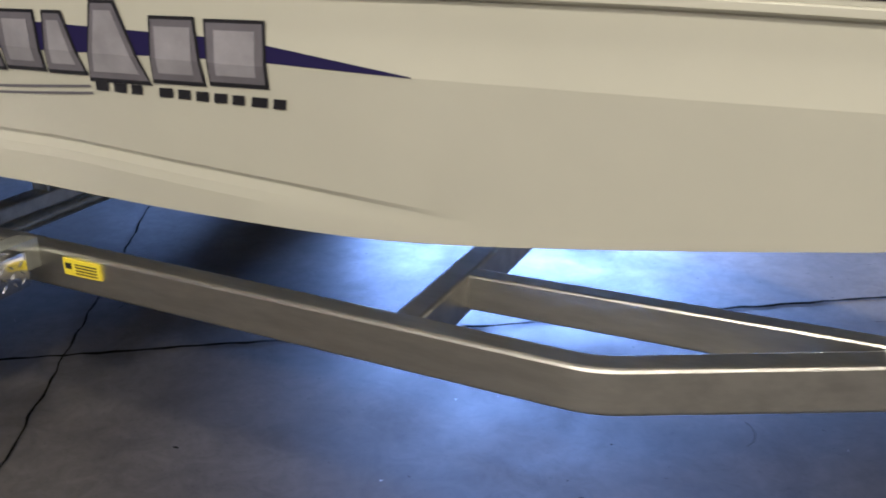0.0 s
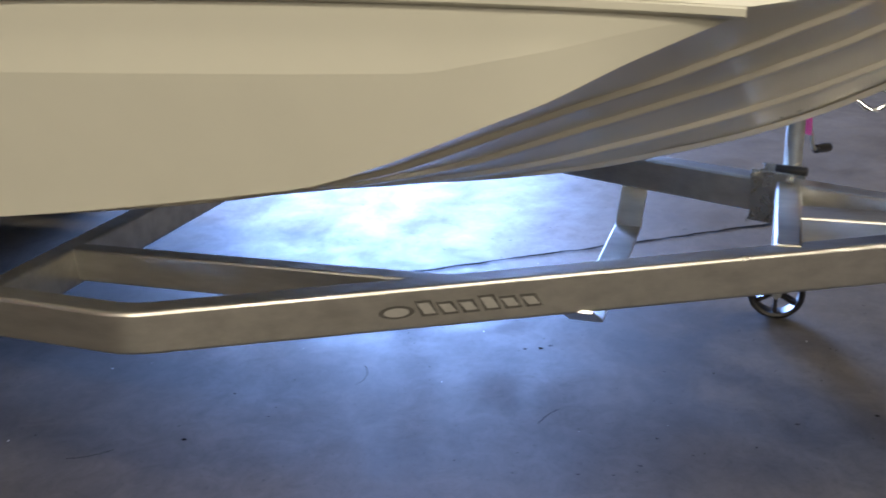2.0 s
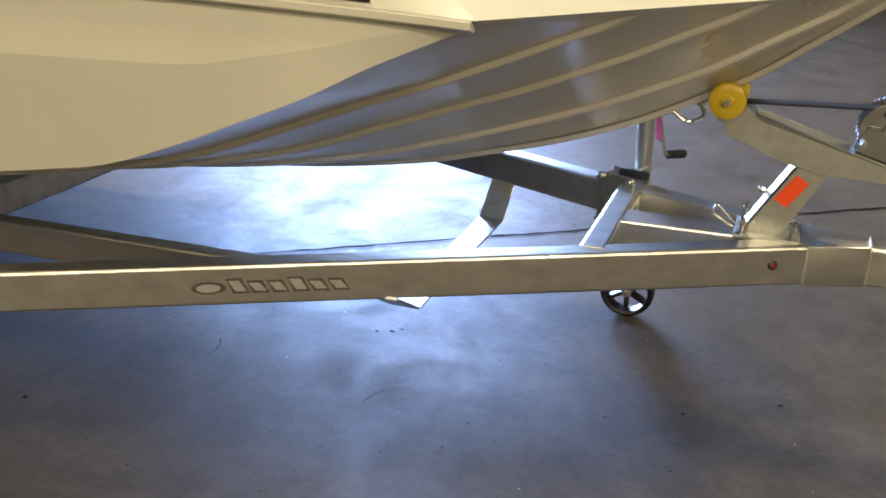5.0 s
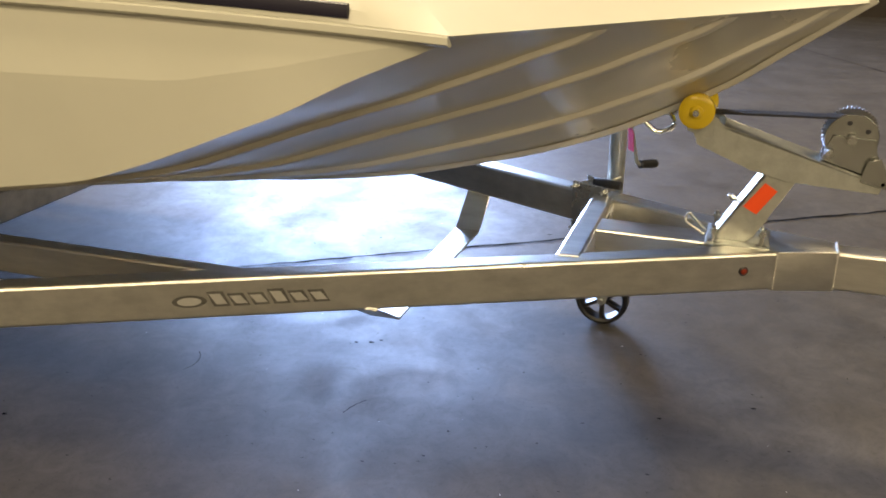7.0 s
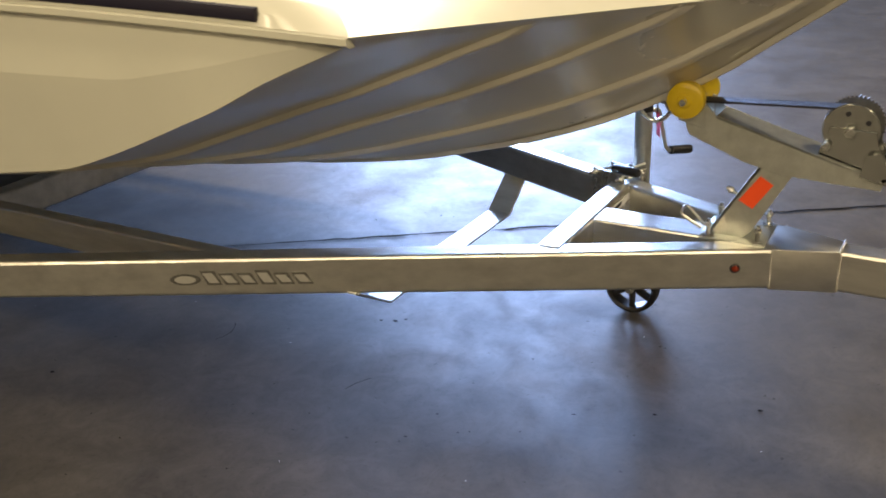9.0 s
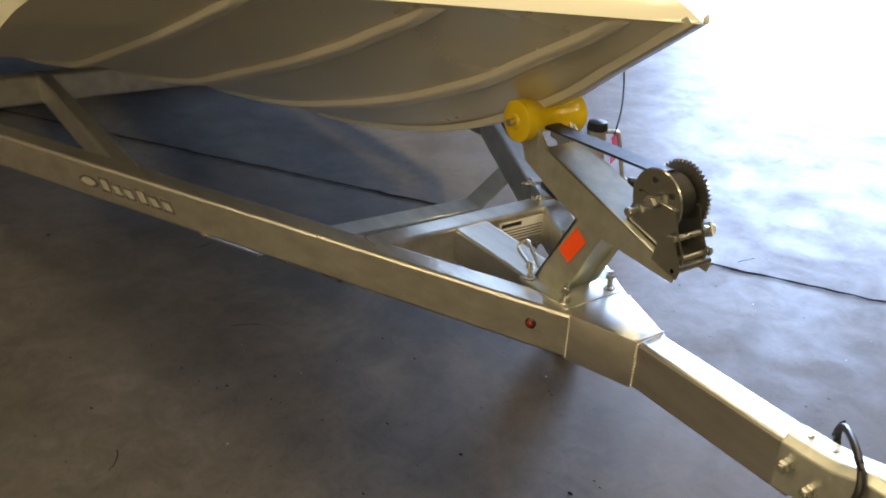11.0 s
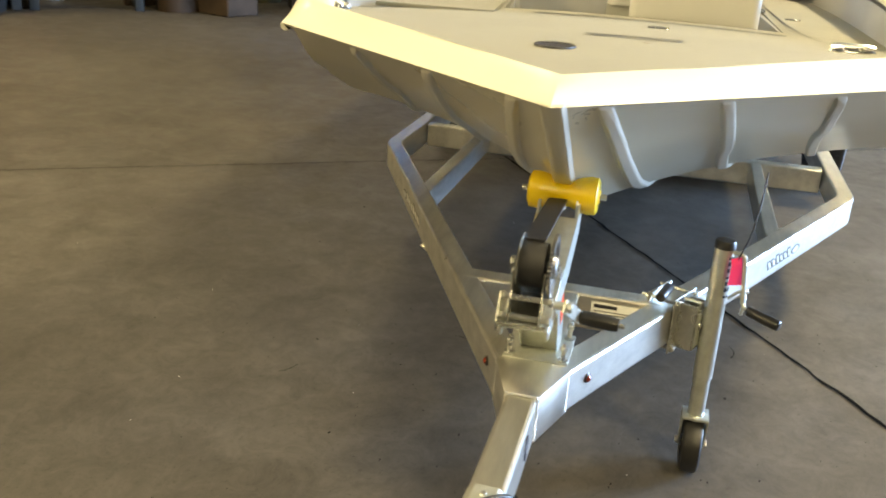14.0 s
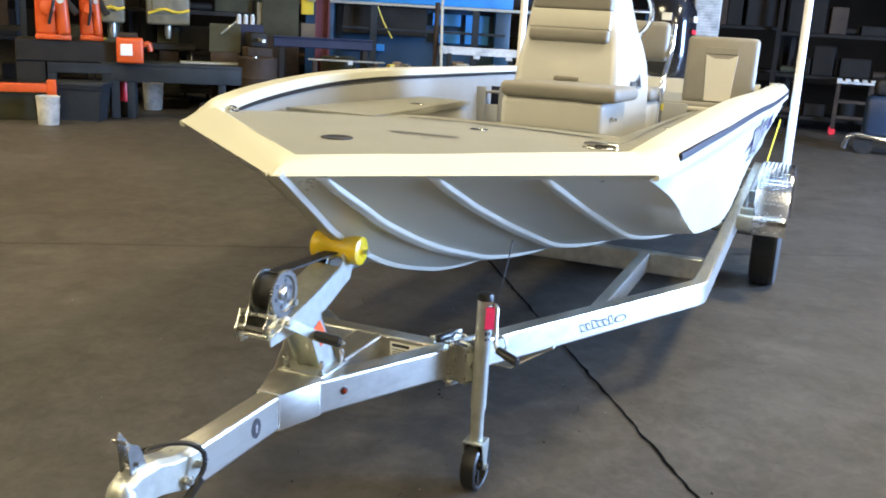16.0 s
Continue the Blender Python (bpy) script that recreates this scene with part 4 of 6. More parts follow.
for sg in (-1, 1):
    fb = bmesh.new()
    xs = [-4.90 + 1.47 * k / 44 for k in range(45)]
    y1 = 1.235
    prof = []
    for x in xs:
        z = fender_z(x)
        y0 = 1.052 if x > -3.61 else 1.035
        prof.append([fb.verts.new((x, sg * y, zz)) for y, zz in ((y0, z - 0.02), (y0, z), (y1 - 0.02, z), (y1 - 0.005, z - 0.006), (y1, z - 0.02), (y1, z - 0.075), (y1 - 0.006, z - 0.075), (y1 - 0.006, z - 0.015), (y0 + 0.01, z - 0.006))])
    for a, b in zip(prof, prof[1:]):
        for j in range(8):
            fb.faces.new((a[j], a[j + 1], b[j + 1], b[j]))
    fender = tpart("fender", fb, M_tread, label="bright tread-plate fender with a step")
    sb = box(-3.442, -3.432, sg * 1.048 if sg > 0 else -1.235, 1.235 if sg > 0 else sg * 1.048, 0.432, 0.522, 0.002)
    tpart("step_edge", sb, M_tread, fender, "folded tread-plate step front")
    # raised tread bars
    rb = bmesh.new()
    rng = random.Random(3 + sg)
    x = -4.7
    row = 0
    while x < -3.46:
        z = fender_z(x)
        sl = (fender_z(x + 0.01) - z) / 0.01
        y = (1.052 if x > -3.61 else 1.035) + 0.02 + (0.012 if row % 2 else 0)
        while y < y1 - 0.03:
            m = Matrix.Translation((x, sg * y, z)) @ Matrix.Rotation(-math.atan(sl), 4, "Y") @ Matrix.Rotation(radians(45 if row % 2 else -45), 4, "Z")
            q = [rb.verts.new(m @ Vector(c)) for c in ((-0.013, 0, 0.0002), (0, -0.0032, 0.0002), (0.013, 0, 0.0002), (0, 0.0032, 0.0002), (0, 0, 0.0040))]
            for j in range(4):
                rb.faces.new((q[j], q[(j + 1) % 4], q[4]))
            y += 0.024
        x += 0.019
        row += 1
    for k in range(6):
        for j in range(3):
            m = Matrix.Translation((-3.4305, sg * (1.066 + 0.028 * k), 0.452 + 0.022 * j)) @ Matrix.Rotation(radians(45 if (k + j) % 2 else -45), 4, "X") @ Matrix.Rotation(radians(90), 4, "Y")
            q = [rb.verts.new(m @ Vector(c)) for c in ((-0.012, 0, -0.0012), (0, -0.003, -0.0012), (0.012, 0, -0.0012), (0, 0.003, -0.0012), (0, 0, 0.002))]
            for jj in range(4):
                rb.faces.new((q[jj], q[(jj + 1) % 4], q[4]))
    tb = tpart("tread_pattern", rb, M_tread, fender, "raised diamond tread", smooth=0)
    tb["kind"] = "stuff"
    for x, zt in ((-3.52, 0.521), (-3.75, 0.527), (-4.45, 0.527)):
        reach = 1.20 if x == -3.52 else 1.06
        tpart("fender_bracket", box(x - 0.03, x + 0.03, sg * 0.958 if sg > 0 else -reach, reach if sg > 0 else sg * 0.958, zt - 0.08, zt, 0.003), M_galv, fender)
    wy = 1.13
    wm = pose(TX, sg * wy, TR, -90 * sg, 0, 0)
    tyre = tpart("wheel", lathe([(0.19, -0.07), (0.25, -0.082), (0.30, -0.08), (0.325, -0.068), (TR, -0.05), (TR, 0.05), (0.325, 0.068), (0.30, 0.08), (0.25, 0.082), (0.19, 0.07), (0.19, -0.07)], wm, 48), M_tyre, label="black trailer tyre")
    gv = bmesh.new()
    for k in range(60):
        for yy in (-0.034, 0.0, 0.034):
            add_box(gv, TR - 0.004, TR + 0.004, -0.011, 0.011, yy - 0.012, yy + 0.012, 0, 1, wm @ pose(0, 0, 0, 0, 0, 6 * k + yy * 60))
    tpart("tread_blocks", gv, M_tyre, tyre, smooth=0)
    tpart("rim", lathe([(0.0, 0.03), (0.05, 0.035), (0.07, 0.06), (0.12, 0.045), (0.17, 0.06), (0.192, 0.074), (0.185, 0.04), (0.18, -0.065)], wm, 36), M_galv, tyre, "galvanised wheel rim")
    # guide posts at the stern
    gp = tpart("guide_post", rod([(-5.85, sg * 1.17 - 0.033, 0.40), (-5.85, sg * 1.155 - 0.033, 2.30)], 0.031, 20), M_white, label="tall white plastic guide post")
    tpart("post_arm", rod(arc_path([(-5.85, sg * 0.90, 0.43), (-5.85, sg * 1.17 - 0.033, 0.43), (-5.85, sg * 1.17 - 0.033, 0.75)], 0.06, 5), 0.022, 12), M_galv, gp, "bent galvanised post arm")
tpart("axle", rod([(TX, -1.08, TR), (TX, 1.08, TR)], 0.03, 14), M_galv, label="galvanised axle tube")
for sg in (-1, 1):
    tpart("spring_hanger", box(TX - 0.3, TX + 0.3, sg * 0.90 - 0.02, sg * 0.90 + 0.02, 0.335, 0.386, 0.005), M_black, label="dark leaf spring")
tpart("transom_strap", add_sweep(bmesh.new(), [(-5.30, 1.06, 0.95), (-5.15, 0.99, 0.50)], [(-0.022, -0.002), (0.022, -0.002), (0.022, 0.002), (-0.022, 0.002)], (0, 1, 0.2)), M_strap_y, label="yellow tie-down strap")

# ---------------- boat details ----------------
M_rub = mat("rub_insert", (0.014, 0.012, 0.024), 0.5, 0, 0.05, 80)
M_rub.node_tree.nodes["Principled BSDF"].inputs["Specular IOR Level"].default_value = 0.35
M_deck = mat("deck_coating", (0.222, 0.220, 0.188), 0.62, 0, 0.35, 420, 0.08, 3)
M_liner = mat("liner_paint", (0.29, 0.29, 0.275), 0.45, 0, 0.1, 150, 0.1, 3)
M_vinyl = mat("taupe_vinyl", (0.215, 0.203, 0.175), 0.5, 0, 0.25, 260, 0.12, 6)
M_vinyl_l = mat("cream_vinyl", (0.53, 0.515, 0.455), 0.5, 0, 0.25, 260, 0.06, 6)
M_gel = mat("cream_gelcoat", (0.47, 0.467, 0.428), 0.32, 0, 0.03, 60, 0.05, 3, coat=0.15)
M_chrome = mat("chrome", (0.82, 0.82, 0.82), 0.16, 1.0, 0, 40, 0.1, 20)
M_cowl = mat("motor_cowl", (0.010, 0.010, 0.012), 0.18, 0, 0.02, 60, 0.2, 4, coat=0.5)
M_red = mat("red_decal", (0.62, 0.02, 0.03), 0.35)


def strake(course, half, high, s0, s1, n=80):
    bms = []
    for sg in (-1, 1):
        b = bmesh.new()
        prev = None
        for i in range(n + 1):
            s = s0 + (s1 - s0) * (i / n) ** 1.4
            v = smooth_table(course, s)[0] if s < 2.65 else course[-1][1]
            c = bottom_at(s, v)
            du = (bottom_at(s + 0.01, v) - c).normalized()
            dv = (bottom_at(s, min(1.0, v + 0.02)) - bottom_at(s, max(0.0, v - 0.02))).normalized()
            nn = du.cross(dv).normalized()
            if nn.z > 0:
                nn = -nn
            k = min(1.0, i / 3 + 0.35)
            ring = [b.verts.new(flip_y(c + dv * a * half + nn * h * high * k, sg)) for a, h in ((-1.08, -0.45), (-0.66, 0.85), (-0.45, 1.0), (0.45, 1.0), (0.66, 0.85), (1.08, -0.45))]
            if not prev:
                prev = [b.verts.new(flip_y(c - du * 0.02 + dv * a * half * 0.9 - nn * 0.006, sg)) for a in (-1.0, -0.62, -0.4, 0.4, 0.62, 1.0)]
            for j in range(5):
                b.faces.new((prev[j], prev[j + 1], ring[j + 1], ring[j]))
            prev = ring
        bms.append(b)
    return bms


# each strake's way over the bottom plate: distance aft, share of the way from keel to chine
for course, half in (
    ([(0.78, 0.108), (0.92, 0.136), (1.1, 0.155), (1.35, 0.168), (1.65, 0.192), (2.1, 0.265), (2.65, 0.36)], 0.024),
    ([(0.78, 0.388), (1.0, 0.402), (1.3, 0.416), (1.65, 0.45), (2.1, 0.53), (2.65, 0.60)], 0.024),
    ([(0.78, 0.69), (1.0, 0.68), (1.3, 0.70), (1.7, 0.76), (2.2, 0.82), (2.65, 0.84)], 0.022),
):
    for b in strake(course, half, 0.013, 0.79, 6.0):
        bpart("strake", b, M_strake, label="pale ribbed hull strake", smooth=18)
kb = bmesh.new()
prev = None
for i in range(110):
    s = 0.006 + 6.04 * (i / 109) ** 1.6
    c, c2 = keel_at(max(0.015, s)), keel_at(max(0.015, s) + 0.01)
    if s < 0.015:
        c = Vector((-0.006, 0, 1.120))
    d = (c2 - c).normalized()
    nn = Vector((d.z, 0, -d.x)).normalized()
    if nn.z > 0:
        nn = -nn
    ring = [kb.verts.new(c + Vector((0, a, 0)) + nn * h) for a, h in ((-0.027, -0.014), (-0.021, 0.001), (-0.017, 0.003), (0.017, 0.003), (0.021, 0.001), (0.027, -0.014))]
    if prev:
        for j in range(5):
            kb.faces.new((prev[j], prev[j + 1], ring[j + 1], ring[j]))
    prev = ring
bpart("keel_bar", kb, M_strake, label="pale flat keel bar", smooth=30)
eye = bmesh.new()
add_rod(eye, arc_path([(-0.455, -0.006, 0.835), (-0.43, -0.006, 0.79), (-0.475, -0.006, 0.765), (-0.52, -0.006, 0.80)], 0.02, 5), 0.006, 10)
bpart("bow_eye", eye, M_chrome, label="stainless bow eye")

for sg in (-1, 1):
    b = bmesh.new()
    prev = None
    for i in range(50):
        s = 0.930 + (STERN - 0.03 - 0.930) * i / 49
        ring = [b.verts.new(flip_y(cap_point(s, a, h), sg)) for a, h in ((-0.012, 0.012), (-0.0215, 0.014), (-0.0235, 0.025), (-0.0205, 0.037), (-0.011, 0.039))]
        if prev:
            for j in range(4):
                b.faces.new((prev[j], prev[j + 1], ring[j + 1], ring[j]))
        else:
            b.faces.new(ring)
        prev = ring
    bpart("rub_rail", b, M_rub, label="dark navy rubber rub rail", smooth=40)
    # lip under the cap, with the welded corner at the bow
    b = bmesh.new()
    prev = None
    for i in range(60):
        s = 0.76 + (STERN - 0.76) * i / 59
        ring = [b.verts.new(flip_y(cap_point(s, a, h), sg)) for a, h in ((-0.016, 0.004), (-0.022, 0.0), (-0.021, -0.012), (-0.012, -0.018), (0.004, -0.017))]
        if prev:
            for j in range(4):
                b.faces.new((prev[j], prev[j + 1], ring[j + 1], ring[j]))
        else:
            b.faces.new(ring)
        prev = ring
    bpart("cap_lip", b, M_cream, label="rolled lip below the rub rail", smooth=40)


# ---- graphics on the side plates ----
def on_side(s, z, out):
    rows = side_rows(s)
    zs = [p.z for p in rows][::-1]
    ys = [p.y for p in rows][::-1]
    return Vector((-s, float(np.interp(z, zs, ys)) + out, z))


def decal(bm, pts, out, sg):
    """A flat shape of (distance aft, height) corners laid on the side plate, folded over the plate's crease."""
    pts = [(s - 0.02, z - 0.028 - 0.02 * (s - 2.4)) for s, z in pts]
    for side in (1, -1):
        keep = []
        for (s0, z0), (s1, z1) in zip(pts, pts[1:] + pts[:1]):
            if (z0 - 1.02) * side >= 0:
                keep.append((s0, z0))
            if (z0 - 1.02) * (z1 - 1.02) < 0:
                f = (1.02 - z0) / (z1 - z0)
                keep.append((s0 + (s1 - s0) * f, 1.02))
        if len(keep) > 2:
            bm.faces.new([bm.verts.new(flip_y(on_side(s, z, out), sg)) for s, z in keep])


def block(s0, s1, z0, z1, lean=0.0, taper=0.0):
    return [(s0 + lean + taper, z1), (s1 + lean - taper, z1), (s1, z0), (s0, z0)]


for sg in (-1, 1):
    nv, ink, sv, sh = bmesh.new(), bmesh.new(), bmesh.new(), bmesh.new()
    # tapering swoosh, in short lengths so that it follows the plate
    n = 16
    for k in range(n):
        sa, sb_ = 2.405 + 1.7 * k / n, 2.405 + 1.7 * (k + 1) / n
        def edge(s):
            t = min(1.0, (s - 2.405) / 0.36)
            up = 1.050 + 0.054 * t + 0.036 * max(0, s - 2.765)
            dn = 1.048 + 0.016 * t - 0.004 * max(0, s - 2.765)
            return dn, up
        (d0, u0), (d1, u1) = edge(sa), edge(sb_)
        decal(nv, [(sa, d0), (sa, u0), (sb_, u1), (sb_, d1)], 0.0022, sg)
    # large maker's lettering as plain blocks
    for s0, s1, z0, z1, tp in ((2.635, 2.765, 1.017, 1.135, 0.0), (2.785, 2.91, 1.014, 1.138, 0.012), (2.925, 3.085, 1.008, 1.166, 0.052), (3.095, 3.20, 1.020, 1.142, 0.030), (3.215, 3.325, 1.022, 1.142, 0.0), (3.34, 3.46, 1.018, 1.15, 0.012)):
        s0, s1 = s0 + 0.085, s1 + 0.085
        ln = -0.012 if tp < 0.02 else 0.0
        decal(ink, block(s0 - 0.006, s1 + 0.005, z0 - 0.009, z1 + 0.007, ln, tp), 0.0036, sg)
        decal(sv, block(s0, s1, z0, z1, ln, tp), 0.0050, sg)
        decal(sh, block(s0 + 0.018, s1 - 0.018, z0 + 0.014, z1 - 0.014, ln, max(0, tp - 0.012)), 0.0064, sg)
    # model name below it as plain bars
    s = 2.685
    for k, w in enumerate((0.042, 0.055, 0.042, 0.045, 0.045, 0.045, 0.05, 0.0, 0.042, 0.05, 0.05)):
        if w:
            zc = 0.964 + 0.012 * (s - 2.67) / 0.5
            decal(ink, block(s, s + w * 0.70, zc + 0.004, zc + 0.025, -0.006, 0), 0.0036, sg)
        s += w or 0.03
    for k in range(2):
        for j in range(10):
            sa, sb_ = 3.18 + 0.07 * j, 3.18 + 0.07 * (j + 1)
            za, zb_ = 0.984 - 0.016 * k - 0.028 * math.sin(j / 10 * 1.6), 0.984 - 0.016 * k - 0.028 * math.sin((j + 1) / 10 * 1.6)
            decal(sv, [(sa, za), (sa, za + 0.006), (sb_, zb_ + 0.006), (sb_, zb_)], 0.0030, sg)
    dn = bpart("swoosh_graphic", nv, M_navy, side_shell[0 if sg < 0 else 1], "navy tapering swoosh", smooth=0)
    bpart("letter_shadow", ink, M_ink, side_shell[0 if sg < 0 else 1], "dark lettering edge", smooth=0)
    bpart("letter_block", sv, M_silver_dark, side_shell[0 if sg < 0 else 1], "silver lettering blocks", smooth=0)
    bpart("letter_face", sh, M_silver, side_shell[0 if sg < 0 else 1], "silver lettering face", smooth=0)

# ---- decks and liner ----
def deck_z(y, x=-1.6):
    fore = max(0.0, min(1.0, (x + 1.5) / 0.8))
    return smooth_table([(0.1, 1.160), (0.45, 1.168), (0.9, 1.163), (1.35, 1.142), (1.75, 1.121), (3.0, 1.09), (5.0, 1.035), (6.1, 1.0)], -x)[0] - 0.03 * (1 - fore) * (y / 0.9) ** 2


def half_width(x):
    s = -x
    if s < 0.85:
        return max(0.0, (s - 0.118) / (0.85 - 0.118) * (sheer_at(0.85).y - 0.085))
    return sheer_at(s).y - 0.085


def deck_strip(x0, x1, ya, yb, nx, lift=0.0, thick=0.02):
    """Deck between two stations; ya and yb are functions of x."""
    b = bmesh.new()
    rows = []
    for i in range(nx + 1):
        x = x0 + (x1 - x0) * i / nx
        a, c = ya(x), yb(x)
        rows.append([b.verts.new((x, a + (c - a) * j / 10, deck_z(a + (c - a) * j / 10, x) + lift)) for j in range(11)])
    for a, c in zip(rows, rows[1:]):
        for j in range(10):
            b.faces.new((a[j], a[j + 1], c[j + 1], c[j]))
    bmesh.ops.remove_doubles(b, verts=b.verts, dist=1e-5)
    ex = bmesh.ops.extrude_face_region(b, geom=list(b.faces))
    bmesh.ops.translate(b, vec=(0, 0, -thick), verts=[g for g in ex["geom"] if isinstance(g, bmesh.types.BMVert)])
    return b


fdeck = bpart("bow_deck", deck_strip(-0.120, -1.768, lambda x: -half_width(x), lambda x: half_width(x), 34), M_deck, label="sand-coloured non-skid bow deck")
pdeck = bpart("port_deck", deck_strip(-1.770, -4.9, lambda x: 0.56, lambda x: half_width(x), 20), M_deck, label="sand-coloured side deck")
sdeck = bpart("starboard_deck", deck_strip(-1.770, -3.15, lambda x: -half_width(x), lambda x: -0.385 - 0.14 * (-x - 1.4), 12), M_deck, label="sand-coloured side deck")
bpart("aft_deck", box(-6.02, -5.0, -0.87, 0.87, 0.96, 1.045, 0.01), M_deck, label="sand-coloured aft deck")
fit_part("cockpit_floor", box(-5.0, -1.77, -0.88, 0.88, 0.80, 0.82), M_deck, label="sand-coloured cockpit floor")
wl = bmesh.new()
add_box(wl, -1.770, -1.750, -0.86, 0.56, 0.82, 1.128)
fit_part("well_front", wl, M_liner, label="cream bulkhead")
fit_part("well_side", box(-4.9, -1.772, 0.56, 0.575, 0.82, 1.145), M_liner, label="cream locker side")
fit_part("well_side", add_sweep(bmesh.new(), [(-1.772, -0.437, 1.14), (-3.15, -0.63, 1.14)], rect_prof(0.012, 0.32, 0.002)), M_liner, label="cream locker side")
fit_part("locker_end", box(-3.162, -3.15, -0.91, -0.63, 0.82, 1.12), M_liner)
# lid of the starboard locker, standing slightly ajar at its aft end
LID = [(-1.38, -half_width(-1.38) + 0.06), (-1.40, -0.40), (-3.05, -0.622), (-3.14, -half_width(-3.14) + 0.03)]
lid = bmesh.new()
top = [lid.verts.new((x, y, 1.138 - 0.034 * (-x - 1.38))) for x, y in LID]
low = [lid.verts.new((v.co.x, v.co.y, v.co.z - 0.014)) for v in top]
lid.faces.new(top)
lid.faces.new(low[::-1])
for j in range(4):
    lid.faces.new((top[j], low[j], low[(j + 1) % 4], top[(j + 1) % 4]))
bmesh.ops.bevel(lid, geom=list(lid.edges), offset=0.004, segments=2, affect="EDGES")
bpart("locker_lid", lid, M_deck, sdeck, "sand-coloured locker lid standing slightly ajar")
# bulkhead behind the cockpit with an open cubby
fit_part("aft_bulkhead", box(-4.20, -4.17, -0.93, -0.86, 0.82, 1.20, 0.004), M_liner, label="grey painted aft bulkhead")
fit_part("aft_bulkhead", box(-4.20, -4.17, -0.76, 0.55, 0.82, 1.20, 0.004), M_liner, label="grey painted aft bulkhead")
fit_part("aft_bulkhead", box(-4.199, -4.171, -0.86, -0.76, 0.82, 1.08, 0.004), M_liner, label="grey painted aft bulkhead")
fit_part("cubby", box(-4.40, -4.36, -0.88, -0.74, 1.05, 1.20), M_ink, label="dark open cubby")
fit_part("cubby_shelf", box(-4.36, -4.175, -0.86, -0.76, 1.158, 1.172, 0.003), M_vinyl, label="narrow cubby shelf")
for sg in (-1, 1):
    b = bmesh.new()
    g2 = bmesh.new()
    prev = pg = None
    for i in range(56):
        s = 0.80 + (STERN - 0.02 - 0.80) * i / 55
        h = cap_height(s)
        pts = [flip_y(cap_point(s, 0.094, h - 0.03), sg), flip_y(cap_point(s, 0.096, h - 0.075), sg), flip_y(cap_point(s, 0.115, -min(0.38, max(0.02, sheer_at(s).z - chine_at(s).z - 0.10))), sg)]
        ring = [b.verts.new(p) for p in pts]
        rg = [g2.verts.new(flip_y(cap_point(s, a, hh), sg)) for a, hh in ((0.104, h - 0.046), (0.108, h - 0.050), (0.104, h - 0.062), (0.094, h - 0.064))]
        if prev:
            for j in range(2):
                b.faces.new((prev[j], prev[j + 1], ring[j + 1], ring[j]))
            for j in range(3):
                g2.faces.new((pg[j], pg[j + 1], rg[j + 1], rg[j]))
        prev, pg = ring, rg
    bpart("inner_liner", b, M_liner, label="pale painted inner liner")
    bpart("gunwale_gasket", g2, M_ink, label="black gunwale gasket")
bpart("transom", box(-6.10, -6.02, -0.84, 0.84, 0.52, 1.16, 0.01), M_gel, label="cream transom")


def seam(x0, x1, y0, y1, name="hatch_seam", parent=None, label="dark hatch gap", w=0.012):
    b = bmesh.new()
    n = 8
    a, c = Vector((x0, y0, 0)), Vector((x1, y1, 0))
    d = (c - a).normalized()
    s = Vector((-d.y, d.x, 0)) * w / 2
    prev = None
    for i in range(n + 1):
        p = a.lerp(c, i / n)
        p.z = deck_z(p.y, p.x) + 0.004
        q = (b.verts.new(p + s), b.verts.new(p - s))
        if prev:
            b.faces.new((prev[0], prev[1], q[1], q[0]))
        prev = q
    return bpart(name, b, M_ink, parent or fdeck, label, smooth=0)


seam(-0.76, -0.775, -0.026, 0.222, w=0.022)
seam(-1.50, -1.49, -0.286, 0.544, w=0.030)
seam(-1.30, -1.385, -0.80, -0.39, w=0.005)
seam(-1.39, -1.52, -0.40, -0.31, w=0.004)
seam(-1.31, -1.37, 0.86, 0.645, parent=fdeck, w=0.006)
seam(-1.37, -2.2, 0.645, 0.60, parent=pdeck, w=0.005)
seam(-2.2, -3.4, 0.60, 0.59, parent=pdeck, w=0.008)
bpart("drink_holder", lathe([(0.0, 0.0015), (0.034, 0.0015), (0.036, 0.003), (0.048, 0.004), (0.050, 0.0)], pose(-0.472, -0.065, deck_z(0.02, -0.47) + 0.001), 28), M_ink, fdeck, "black recessed drink holder")
bpart("drain_cap", lathe([(0.0, 0.002), (0.010, 0.002), (0.012, 0.0)], pose(-0.69, 0.138, deck_z(0.1, -0.69)), 20), M_vinyl, fdeck, "small round deck cap")


def latch(x, y, parent):
    z = deck_z(y, x) if y > -0.4 else 1.138 - 0.034 * (-x - 1.38)
    b = add_box(bmesh.new(), x - 0.018, x + 0.018, y - 0.032, y + 0.032, z - 0.002, z + 0.005, 0.002)
    p = bpart("hatch_latch", b, M_chrome, parent, "chrome lift latch")
    bpart("latch_slot", box(x - 0.010, x + 0.010, y - 0.022, y + 0.018, z + 0.0046, z + 0.0062), M_ink, parent, smooth=0)


latch(-1.18, 0.147, fdeck)
latch(-2.50, 0.66, pdeck)
latch(-2.36, -0.635, sdeck)


